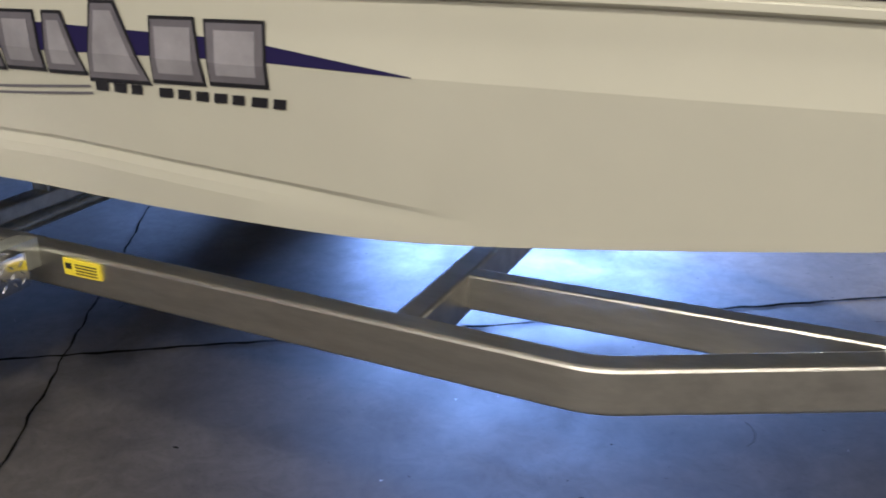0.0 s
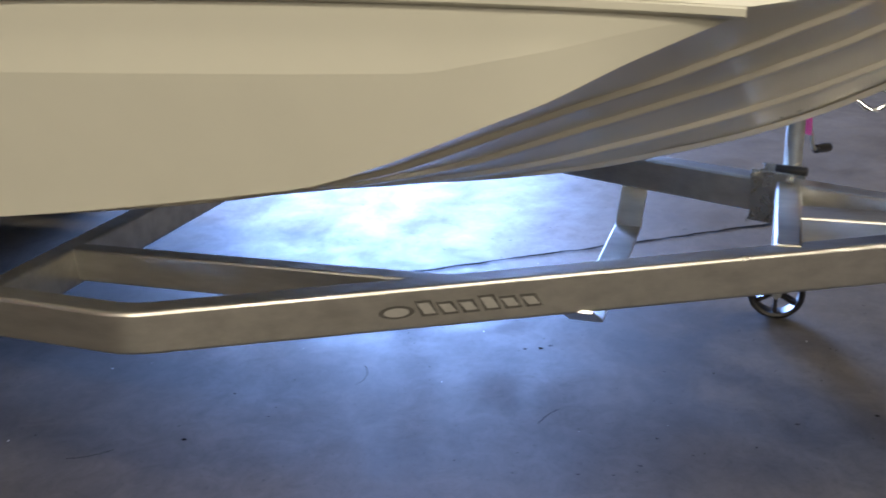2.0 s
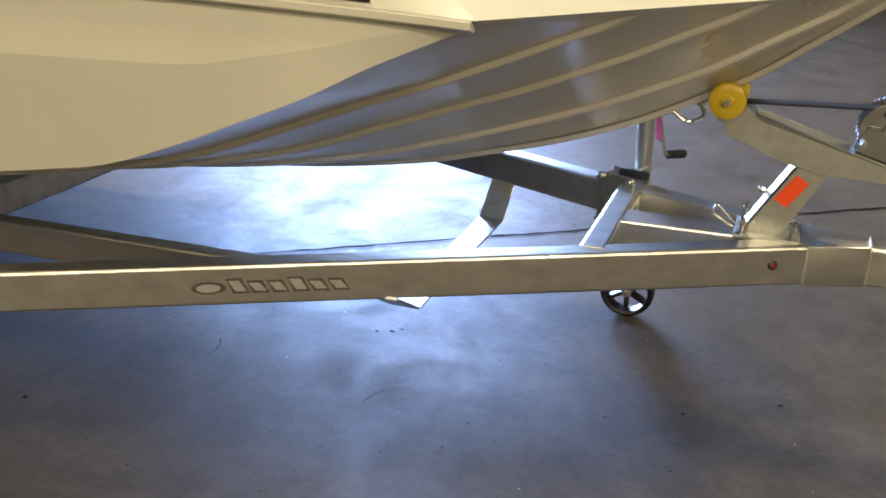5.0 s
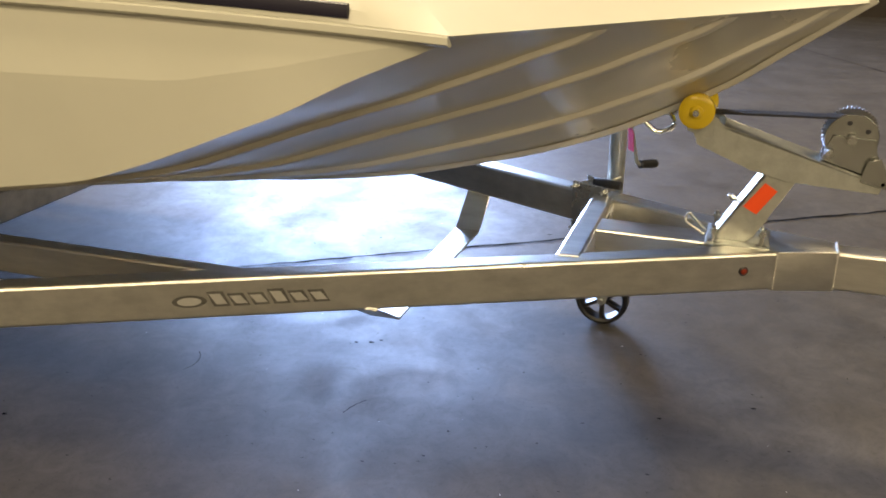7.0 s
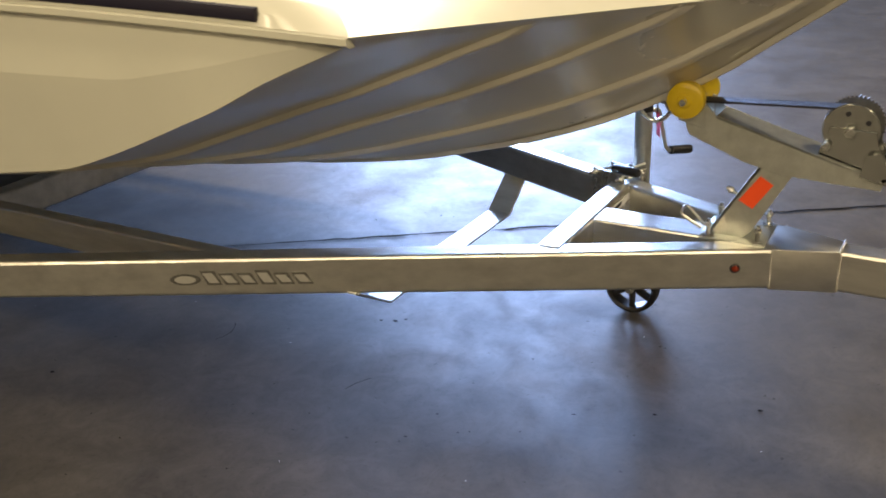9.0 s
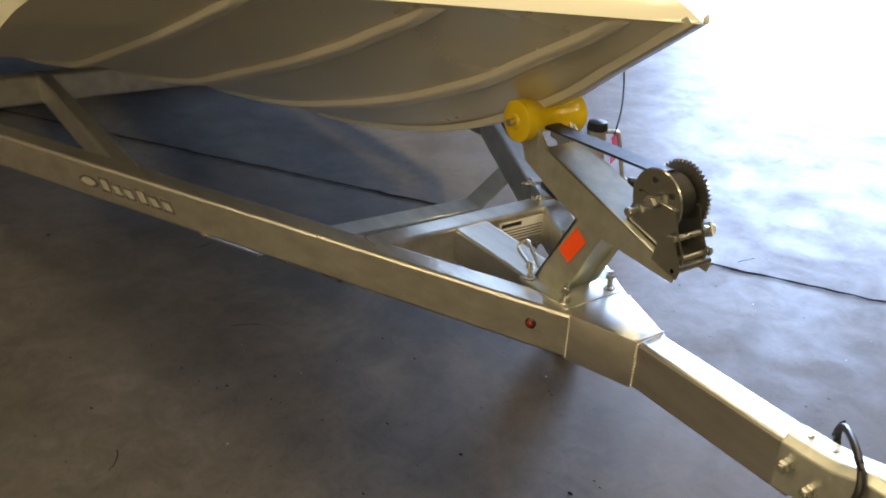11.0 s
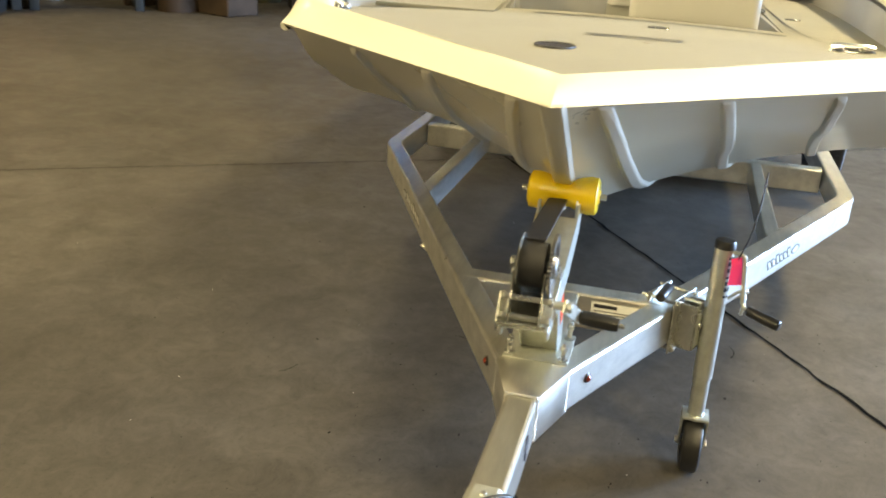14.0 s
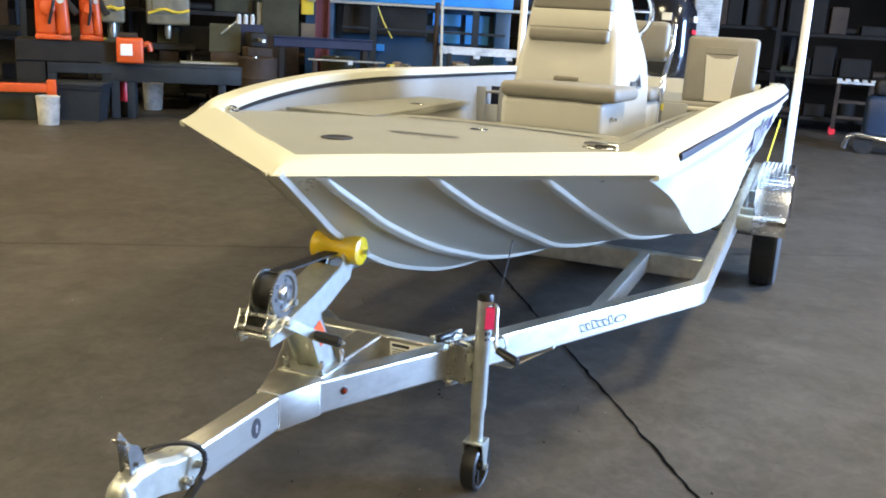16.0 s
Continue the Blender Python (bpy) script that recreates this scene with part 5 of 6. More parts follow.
def cleat(x, y, z, yaw):
    m = pose(x, y, z, 0, 0, yaw)
    oval = bmesh.new()
    add_lathe(oval, [(0.0, 0.0), (1.0, 0.0), (1.0, 0.004), (0.93, 0.007), (0.0, 0.007)], m @ Matrix.Diagonal((0.062, 0.021, 1.0, 1.0)), 28)
    ob = bpart("cleat", oval, M_chrome, label="polished stainless mooring cleat")
    horn = bmesh.new()
    add_sweep(horn, [m @ Vector(p) for p in ((-0.056, 0, 0.013), (-0.034, 0, 0.017), (0.034, 0, 0.017), (0.056, 0, 0.013))], round_prof(0.0075, 10))
    for sx in (-0.02, 0.02):
        add_lathe(horn, [(0.009, 0.006), (0.007, 0.016)], m @ Matrix.Translation((sx, 0, 0)), 12)
    bpart("horn", horn, M_chrome, ob, "polished cleat horn")
    well = bmesh.new()
    add_lathe(well, [(0.0, 0.0), (1.0, 0.0), (1.0, 0.0008), (0.0, 0.0008)], m @ Matrix.Translation((0, 0, 0.0068)) @ Matrix.Diagonal((0.046, 0.013, 1.0, 1.0)), 24)
    bpart("recess", well, M_ink, ob, "dark recess")
    return ob


cleat(-0.93, -0.79, deck_z(0.79, -0.93), 66)
cleat(-0.955, 0.66, deck_z(0.66, -0.95), -82)

# ---- centre console with its seat ----
console = fit_part("console", bmesh.new(), M_gel, label="cream moulded centre console")
cb = bmesh.new()
cs = [(1.165, -2.28, -3.20, -0.09, 0.445), (1.30, -2.30, -3.20, -0.09, 0.445), (1.44, -2.34, -3.17, -0.085, 0.43), (1.54, -2.38, -3.06, -0.076, 0.415), (1.62, -2.41, -2.96, -0.070, 0.395), (1.74, -2.46, -2.88, -0.062, 0.370), (1.86, -2.50, -2.80, -0.05, 0.350), (1.90, -2.54, -2.74, 0.015, 0.305)]
rings = []
for z, xf, xb, ya, yb in cs:
    r = 0.05
    ring = []
    for cx, cy, a0 in ((xf - r, yb - r, 0), (xb + r, yb - r, 90), (xb + r, ya + r, 180), (xf - r, ya + r, 270)):
        for k in range(5):
            a = radians(a0 + 90 * k / 4)
            ring.append(cb.verts.new((cx + r * math.cos(a), cy + r * math.sin(a), z)))
    rings.append(ring)
for a, b in zip(rings, rings[1:]):
    for j in range(20):
        cb.faces.new((a[j], a[(j + 1) % 20], b[(j + 1) % 20], b[j]))
cb.faces.new(rings[-1])
fit_part("shell", cb, M_gel, console, smooth=40)
fit_part("base", box(-3.19, -2.30, -0.09, 0.445, 0.82, 1.17), M_gel, console)
fit_part("seat_box", box(-2.30, -1.785, 0.026, 0.485, 0.82, 1.285, 0.03, 3), M_gel, console, "cream seat locker")
fit_part("seat_cushion", box(-2.30, -1.765, 0.022, 0.540, 1.282, 1.345, 0.026, 4), M_vinyl, console, "taupe padded front seat cushion")
tilt = pose(-2.384, 0.158, 1.527, 0, -13, 0)
fit_part("backrest", box(-0.05, 0.032, -0.200, 0.200, 0.0, 0.066, 0.020, 4, tilt), M_vinyl, console, "taupe padded backrest roll")
fit_part("backrest", box(-0.05, 0.026, -0.200, 0.200, 0.062, 0.157, 0.010, 3, tilt), M_vinyl_l, console, "cream padded backrest panel")
fit_part("backrest", box(-0.05, 0.029, -0.195, 0.195, 0.154, 0.275, 0.016, 4, tilt), M_vinyl, console, "taupe padded backrest top")
fit_part("badge", box(0.0285, 0.031, -0.06, 0.04, 0.20, 0.218, 0, 1, tilt), M_silver, console, "small grey badge", smooth=0)
fit_part("pull_handle", box(-2.345, -2.300, 0.12, 0.24, 1.343, 1.368, 0.009, 2), M_vinyl, console)
dk = bmesh.new()
for k in range(6):
    side_plate(dk, [(-2.58 - 0.05 * k, 1.335 + 0.012 * k), (-2.60 - 0.05 * k, 1.36 - 0.004 * k), (-2.66 - 0.05 * k, 1.30 + 0.004 * k)], 0.4425, 0.4465)
fit_part("side_graphic", dk, M_ink, console, "dark slashed graphic", smooth=0)
pull = bmesh.new()
add_box(pull, -1.99, -1.93, 0.484, 0.494, 1.195, 1.215, 0.003, 1)
add_rod(pull, [(-1.96, 0.490, 1.205), (-1.96, 0.512, 1.205)], 0.008, 10)
fit_part("seat_latch", pull, M_chrome, console, "chrome push latch")
sw = bmesh.new()
wm = pose(-3.04, 0.27, 1.72, 0, -65, 0)
ring = [wm @ Vector((0.17 * math.cos(a), 0.17 * math.sin(a), 0)) for a in np.linspace(0, 2 * math.pi, 29)]
add_sweep(sw, ring, round_prof(0.014, 8), (0.9, 0, 0.4))
for k in range(3):
    a = radians(90 + 120 * k)
    add_rod(sw, [wm @ Vector((0, 0, 0)), wm @ Vector((0.16 * math.cos(a), 0.16 * math.sin(a), 0))], 0.009, 8)
add_rod(sw, [wm @ Vector((0, 0, 0)), wm @ Vector((0, 0, -0.14))], 0.02, 10)
fit_part("steering_wheel", sw, M_chrome, console, "chrome steering wheel")
ws = bmesh.new()
add_sweep(ws, [(-2.62, 0.0, 1.89), (-2.70, 0.0, 2.10)], [(-0.18, -0.003), (0.18, -0.003), (0.18, 0.003), (-0.18, 0.003)], (0, 0, 1))
bmesh.ops.translate(ws, vec=(0, 0.185, 0), verts=ws.verts)
fit_part("windscreen", ws, mat("smoked_acrylic", (0.03, 0.03, 0.035), 0.08, coat=0.3), console, "low smoked windscreen")

# helm seat
helm = fit_part("helm_seat", box(-3.95, -3.50, -0.06, 0.40, 0.82, 1.22, 0.03, 3), M_gel, label="cream helm seat locker")
fit_part("cushion", box(-3.97, -3.48, -0.08, 0.42, 1.22, 1.30, 0.03, 3), M_vinyl, helm, "taupe seat cushion")
fit_part("backrest", box(-3.98, -3.90, -0.02, 0.425, 1.46, 1.705, 0.035, 3), M_vinyl, helm, "taupe backrest pad")
for y in (-0.035, 0.44):
    fr = bmesh.new()
    add_rod(fr, arc_path([(-3.70, y, 0.95), (-3.72, y, 1.35), (-3.94, y, 1.52), (-3.96, y, 1.69)], 0.06, 4), 0.016, 12)
    fit_part("seat_frame", fr, M_chrome, helm, "polished tube frame")
fit_part("frame_tag", box(-3.705, -3.69, 0.455, 0.463, 1.17, 1.21), M_strap_y, helm, "small yellow tag")
# folding seats on the aft deck
for yc in (0.705,):
    js = fit_part("folding_seat", box(-4.95, -4.42, yc - 0.24, yc + 0.24, 1.15, 1.21, 0.02, 3), M_vinyl, label="taupe and cream folding deck seat")
    tl = pose(-4.46, yc, 1.20, 0, -6, 0)
    fit_part("backrest", box(-0.07, 0.0, -0.235, 0.235, 0.0, 0.455, 0.035, 4, tl), M_vinyl, js, "taupe padded backrest")
    pnl = bmesh.new()
    q = [(-0.085, 0.02), (0.085, 0.02), (0.105, 0.33), (0.05, 0.305), (-0.05, 0.305), (-0.105, 0.33)]
    lo_ = [pnl.verts.new(tl @ Vector((0.0, y, z))) for y, z in q]
    hi_ = [pnl.verts.new(tl @ Vector((0.006, y * 0.97, z))) for y, z in q]
    pnl.faces.new(hi_)
    for j in range(6):
        pnl.faces.new((lo_[j], lo_[(j + 1) % 6], hi_[(j + 1) % 6], hi_[j]))
    fit_part("centre_panel", pnl, M_vinyl_l, js, "cream stitched centre panel")
    up = fit_part("upper_panel", box(-0.001, 0.004, -0.105, 0.105, 0.335, 0.38, 0.002, 1, tl), M_vinyl, js)
    fit_part("seat_front", box(-4.43, -4.40, yc - 0.21, yc + 0.21, 1.15, 1.175, 0.005, 1), M_vinyl_l, js)

# ---- outboard motor ----
motor = thing("outboard_motor", "glossy black outboard motor on the transom", "outboard motor", (-6.2, 0, 0.7))
minv = motor.matrix_basis.inverted()


def mpart(name, bm, material, label=""):
    bmesh.ops.transform(trim(bm), matrix=minv @ Matrix.Translation((0, 0.075, 0)), verts=bm.verts)
    return part(name, bm, material, motor, label)


cw = bmesh.new()
cs = [(1.33, -6.06, -6.62, 0.17), (1.38, -6.03, -6.66, 0.20), (1.55, -6.02, -6.70, 0.215), (1.75, -6.03, -6.72, 0.21), (1.90, -6.06, -6.72, 0.20), (1.98, -6.12, -6.68, 0.16), (2.01, -6.22, -6.58, 0.09)]
rings = []
for z, xf, xb, w in cs:
    ring = []
    for k in range(24):
        a = 2 * math.pi * k / 24
        ca, sa = math.cos(a), math.sin(a)
        ring.append(cw.verts.new(((xf + xb) / 2 + (xf - xb) / 2 * math.copysign(abs(ca) ** 0.6, ca), w * math.copysign(abs(sa) ** 0.6, sa), z)))
    rings.append(ring)
for a, b in zip(rings, rings[1:]):
    for j in range(24):
        cw.faces.new((a[j], a[(j + 1) % 24], b[(j + 1) % 24], b[j]))
cw.faces.new(rings[-1])
cw.faces.new(rings[0][::-1])
mpart("cowl", cw, M_cowl, "glossy black motor cowl")
rd = bmesh.new()
add_box(rd, -6.45, -6.15, 0.214, 0.219, 1.70, 1.735, 0, 1)
mpart("stripe", rd, M_red, "red stripe")
for k in range(3):
    sv2 = bmesh.new()
    add_box(sv2, -6.40 + 0.08 * k, -6.34 + 0.08 * k, 0.216, 0.221, 1.80, 1.85, 0, 1)
    mpart("emblem", sv2, M_label, "pale plain emblem")
sv2 = bmesh.new()
add_box(sv2, -6.026, -6.018, -0.03, 0.05, 1.80, 1.86, 0, 1)
mpart("emblem", sv2, M_label, "pale plain emblem")
mpart("mid_section", box(-6.52, -6.14, -0.09, 0.09, 0.62, 1.34, 0.04, 3), M_cowl, "black mid section")
mpart("clamp_bracket", box(-6.16, -6.102, -0.13, 0.13, 0.80, 1.30, 0.01, 2), M_cowl, "black clamp bracket")
mpart("gear_case", lathe([(0.0, -0.30), (0.04, -0.22), (0.06, -0.05), (0.055, 0.2), (0.03, 0.26)], pose(-6.42, 0, 0.52, 0, -90, 0), 20), M_cowl, "black gear case")
pr = bmesh.new()
for k in range(3):
    add_box(pr, -0.01, 0.01, -0.05, 0.05, 0.04, 0.18, 0.006, 1, pose(-6.70, 0, 0.52, 120 * k, 0, 25))
mpart("propeller", pr, M_galv, "steel propeller")

# ---------------- the workshop behind ----------------
M_steel = mat("dark_steel", (0.020, 0.018, 0.015), 0.6, 0.0, 0.1, 40, 0.4, 3, rough_vary=0.1)
M_steelb = mat("blue_grey_steel", (0.024, 0.028, 0.030), 0.55, 0.0, 0.1, 40, 0.35, 3)
M_orange = mat("orange_enamel", (0.62, 0.085, 0.012), 0.4, 0, 0.05, 30, 0.2, 4)
M_tote = mat("grey_plastic", (0.026, 0.030, 0.034), 0.5, 0, 0.05, 40, 0.2, 5)
M_blue = mat("machine_blue", (0.03, 0.23, 0.55), 0.4, 0, 0.05, 30, 0.25, 2)
M_teal = mat("machine_teal", (0.010, 0.046, 0.085), 0.45, 0, 0.05, 30, 0.35, 2)
M_maroon = mat("maroon_steel", (0.12, 0.035, 0.04), 0.5, 0, 0.05, 20, 0.3, 2)
M_wood = mat("rough_timber", (0.30, 0.19, 0.09), 0.75, 0, 0.3, 30, 0.4, 6, stretch=(1, 1, 6))
M_card = mat("cardboard", (0.20, 0.145, 0.09), 0.85, 0, 0.1, 30, 0.2, 4)
M_dirty = mat("dirty_white", (0.52, 0.51, 0.47), 0.55, 0, 0.1, 30, 0.45, 7)
M_olive = mat("olive_bin", (0.045, 0.043, 0.025), 0.6, 0, 0.1, 20, 0.4, 3)
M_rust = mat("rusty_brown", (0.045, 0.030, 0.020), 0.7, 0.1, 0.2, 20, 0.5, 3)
M_navycab = mat("navy_enamel", (0.012, 0.018, 0.045), 0.45, 0, 0.05, 30, 0.3, 4)
# darker copy of the rack steel, with the far side's dimness in its colour
M_dim_steel = mat("dim_steel", (0.011, 0.009, 0.007), 0.75, 0, 0.1, 20, 0.4, 3)
M_khaki = mat("khaki_enamel", (0.17, 0.145, 0.085), 0.5, 0, 0.05, 30, 0.4, 5)
M_deepblue = mat("deep_blue_enamel", (0.010, 0.022, 0.045), 0.4, 0, 0.05, 30, 0.3, 3)
M_yel2 = mat("shop_yellow", (0.65, 0.45, 0.03), 0.5, 0, 0.05, 30, 0.2, 4)


for m_ in (M_dim_steel, M_steel, M_steelb, M_tote, M_olive, M_rust, M_maroon, M_card, M_wall):
    m_.node_tree.nodes["Principled BSDF"].inputs["Specular IOR Level"].default_value = 0.18


STANDING = []      # places already taken on the hall floor: x, y, radius


def hall_thing(name, label, category, place, rz, parts, group="", kind="", size=1.0):
    """parts: (name, material, bmesh, label), in the thing's own coordinates; size scales them all."""
    ob = thing(name, label, category, place, group, kind, rz)
    for nm, m_, b, lb in parts:
        if size != 1.0:
            bmesh.ops.scale(b, vec=(size, size, size), verts=b.verts)
        if place[2] < 0.05:
            STANDING.append((place[0], place[1], 0.68 * max(math.hypot(v.co.x, v.co.y) for v in b.verts)))
        part(nm, b, m_, ob, lb)
    return ob


def clear_spot(rng, a0, a1, d0, d1, r):
    """A free place on the hall floor within a ring round the bow, or None."""
    for _ in range(60):
        ang, dist = radians(rng.uniform(a0, a1)), rng.uniform(d0, d1)
        x, y = 2.0 + dist * math.cos(ang), 1.3 + dist * math.sin(ang)
        if all(math.hypot(x - u, y - v) > r + w for u, v, w in STANDING):
            return x, y
    return None


def bucket_parts(r, h, m_):
    b = lathe([(0.0, 0.0), (r * 0.88, 0.0), (r * 0.9, 0.01), (r, h - 0.03), (r * 1.04, h - 0.03), (r * 1.04, h), (r * 0.97, h), (r * 0.95, h - 0.02), (0.0, h - 0.02)], None, 24)
    hd = rod([(r * 1.04 * math.cos(a), r * 1.04 * math.sin(a), h - 0.04 - 0.10 * math.sin(a)) for a in np.linspace(0, math.pi, 12)], 0.004, 6)
    return [("pail", m_, b, "white plastic pail"), ("handle", M_galv, hd, "wire handle")]


hall_thing("bucket", "dirty white plastic bucket on the floor by a grey bin", "bucket", (-6.59, -7.47, 0), 20, bucket_parts(0.135, 0.35, M_dirty))
hall_thing("bucket", "white plastic bucket standing below the work bench", "bucket", (-8.89, -7.77, 0.0), 50, bucket_parts(0.145, 0.39, M_dirty))
# grey storage bin
tb = bmesh.new()
st = [(0.0, 0.32, 0.24), (0.46, 0.37, 0.28), (0.47, 0.40, 0.31), (0.50, 0.40, 0.31)]
rings = [[tb.verts.new((sx * a, sy * b_, z)) for sx, sy in ((-1, -1), (1, -1), (1, 1), (-1, 1))] for z, a, b_ in st]
for a, b in zip(rings, rings[1:]):
    for j in range(4):
        tb.faces.new((a[j], a[(j + 1) % 4], b[(j + 1) % 4], b[j]))
tb.faces.new(rings[-1])
tb.faces.new(rings[0][::-1])
hall_thing("storage_bin", "dark grey plastic storage bin with a lid", "bin", (-7.27, -7.61, 0), 118, [("tub", M_tote, tb, ""), ("lid", M_tote, box(-0.41, 0.41, -0.33, 0.33, 0.50, 0.56, 0.02, 2), "grey lid")], size=0.88)


def bench(L, D, H, leg=0.10, apron=0.16):
    out = [("bench_top", M_steelb, box(-L / 2, L / 2, -D / 2, D / 2, H - 0.04, H, 0.006), "worn blue-grey steel top"), ("apron", M_steelb, box(-L / 2 + 0.02, L / 2 - 0.02, -D / 2 + 0.005, -D / 2 + 0.05, H - 0.04 - apron, H - 0.04, 0.004), "steel front beam")]
    for sx in (-1, 1):
        for sy in (-1, 1):
            out.append(("leg", M_steelb, box(sx * (L / 2 - 0.38) - leg / 2, sx * (L / 2 - 0.38) + leg / 2, sy * (D / 2 - 0.08) - leg / 2, sy * (D / 2 - 0.08) + leg / 2, 0, H - 0.04, 0.005), ""))
    return out


BEAM = 127      # the heading of the work bench and what stands along it
hall_thing("work_bench", "heavy blue-grey steel work bench with a plate on it", "workbench", (-8.40, -6.94, 0), BEAM, bench(1.95, 0.62, 0.74, 0.10, 0.21))
hall_thing("steel_plate", "thin bright steel plate lying on a work bench", "plate", (-8.83, -6.65, 0.74), BEAM + 3, [("plate", M_galv, box(-0.45, 0.45, -0.14, 0.14, 0.0, 0.025, 0.004), "")])
bed = [("bed", M_steel, box(-0.62, 0.62, -0.36, 0.36, 0.72, 1.0, 0.015, 1), "dark machine bed"), ("frame", M_steelb, box(-0.25, 0.62, -0.37, 0.37, 0.58, 0.715, 0.01, 1), "blue-grey frame"), ("skirt", M_steel, box(-0.62, -0.27, -0.34, 0.34, 0.06, 0.72, 0.01, 1), "dark skirt")]
for lx in (-0.25, 0.52):
    for ly in (-0.37, 0.26):
        bed.append(("leg", M_steelb, box(lx, lx + 0.11, ly, ly + 0.11, 0, 0.58, 0.008, 1), ""))
hall_thing("work_bench", "dark steel machine bench under orange robots", "workbench", (-7.55, -8.06, 0), 134, bed)


def robot_parts(w, lean):
    """A stout upright robot: plinth, turret, one broad cheek, shoulder drum, arm and hose."""
    pieces = [("base", M_orange, box(-w * 0.46, w * 0.46, -w * 0.38, w * 0.38, 0.0, 0.07, 0.02, 2), "orange robot base casting")]
    pieces.append(("turret", M_orange, box(-w * 0.44, w * 0.16, -w * 0.34, w * 0.34, 0.06, 0.95, 0.05, 3), "orange turret"))
    b = box(w * 0.12, w * 0.46, -w * 0.46, w * 0.2, 0.05, 0.58, 0.05, 3, pose(0, 0, 0, 0, -4, 0))
    pieces.append(("cheek", M_orange, b, "orange cast cheek"))
    b = lathe([(0.0, 0.0), (w * 0.2, 0.0), (w * 0.2, 0.06), (w * 0.13, 0.08), (0.0, 0.08)], pose(-w * 0.12, -w * 0.34, 0.40, 90, 0, 0), 20)
    pieces.append(("pivot_cap", M_orange, b, "round orange pivot cap"))
    b = lathe([(0.0, 0.0), (w * 0.09, 0.0), (w * 0.09, 0.05), (0.0, 0.05)], pose(w * 0.2, -w * 0.46, 0.50, 90, 0, 0), 16)
    pieces.append(("drive_motor", M_dirty, b, "pale drive motor"))
    b = bmesh.new()
    add_sweep(b, [(0, 0.0, 0.80), (lean * 0.4, -0.02, 1.05), (lean, -0.06, 1.22)], rect_prof(w * 0.6, w * 0.6, 0.05, 3, -w * 0.3), (0, 1, 0))
    pieces.append(("upper_arm", M_orange, b, "orange upper arm"))
    b = bmesh.new()
    add_sweep(b, [(w * 0.3, -w * 0.2, 0.52), (w * 0.62, -w * 0.3, 0.34)], rect_prof(0.09, 0.09, 0.02, 2, -0.045), (0, 1, 0))
    pieces.append(("fore_arm", M_steel, b, "dark slanted fore arm"))
    b = rod(arc_path([(-w * 0.1, -w * 0.45, 0.2), (w * 0.05, -w * 0.62, 0.5), (lean * 0.6, -w * 0.4, 1.0)], 0.12, 6), 0.02, 10)
    pieces.append(("hose", M_black, b, "black cable hose"))
    return pieces


hall_thing("welding_robot", "stout orange industrial robot standing on a steel bench", "robot", (-7.27, -8.01, 1.0), 135, robot_parts(0.47, 0.15), "orange robots")
hall_thing("welding_robot", "slimmer orange industrial robot standing on a steel bench", "robot", (-7.66, -7.74, 1.0), 133, robot_parts(0.32, -0.22), "orange robots")
unit = [("body", M_orange, box(-0.17, 0.17, -0.14, 0.14, 0.0, 0.33, 0.03, 3), "orange housing"), ("panel", M_label, box(-0.12, 0.03, -0.148, -0.138, 0.10, 0.25, 0.004, 1), "pale control panel"), ("spool_arm", M_orange, rod(arc_path([(0.12, 0, 0.22), (0.24, 0, 0.27), (0.26, 0, 0.16)], 0.04, 4), 0.035, 10), "orange side arm"), ("hood", M_rust, box(-0.14, 0.10, -0.12, 0.12, 0.33, 0.39, 0.02, 2), "dark top cover")]
hall_thing("welding_unit", "small orange welding power unit on the bench", "welder", (-7.79, -7.22, 0.74), 131, unit)
hall_thing("gas_cylinder", "red gas cylinder on a dark stand under the bench", "gas cylinder", (-8.00, -7.53, 0.20), 0, [("cylinder", M_red, lathe([(0.0, 0), (0.075, 0.0), (0.08, 0.02), (0.08, 0.27), (0.06, 0.33), (0.025, 0.35), (0.025, 0.38), (0.0, 0.38)], None, 24), ""), ("stand", M_steel, box(-0.13, 0.13, -0.13, 0.13, -0.20, 0.0, 0.02, 1), "dark stand")])
hall_thing("guard_rail", "orange painted steel guard rail near the floor", "guard rail", (-6.66, -7.90, 0), 131, [("rail", M_orange, box(-1.6, 0.34, -0.05, 0.05, 0.36, 0.47, 0.012, 2), ""), ("rail_end", M_orange, box(0.25, 0.36, -0.06, 0.06, 0.30, 0.52, 0.012, 2), ""), ("post", M_orange, box(-1.5, -1.37, -0.05, 0.05, 0, 0.37, 0.01), ""), ("post", M_steel, box(0.20, 0.30, -0.04, 0.04, 0, 0.37, 0.01), ""), ("skirt", M_olive, box(-1.6, 0.18, 0.07, 0.5, 0.0, 0.33, 0.01), "dark machine skirt")])

# the large blue machine
bl = [("crown", M_blue, box(-1.62, 1.62, -0.30, 0.30, 1.72, 2.9, 0.03, 2), "bright blue press crown"), ("bed", M_teal, box(-1.6, 1.6, -0.26, 0.34, 0.0, 0.62, 0.02, 2), "dark blue press bed"), ("back_plate", M_teal, box(-1.35, 1.35, 0.16, 0.22, 0.62, 1.72, 0.01, 1), "dark blue back plate")]
for x in (-1.60, 1.34):
    bl.append(("column", M_teal, box(x, x + 0.26, -0.28, 0.36, 0.62, 1.72, 0.02, 2), "dark blue column"))
bl.append(("ram", M_steel, box(-1.2, 0.2, -0.16, 0.1, 1.22, 1.68, 0.01, 1), "dark steel ram"))
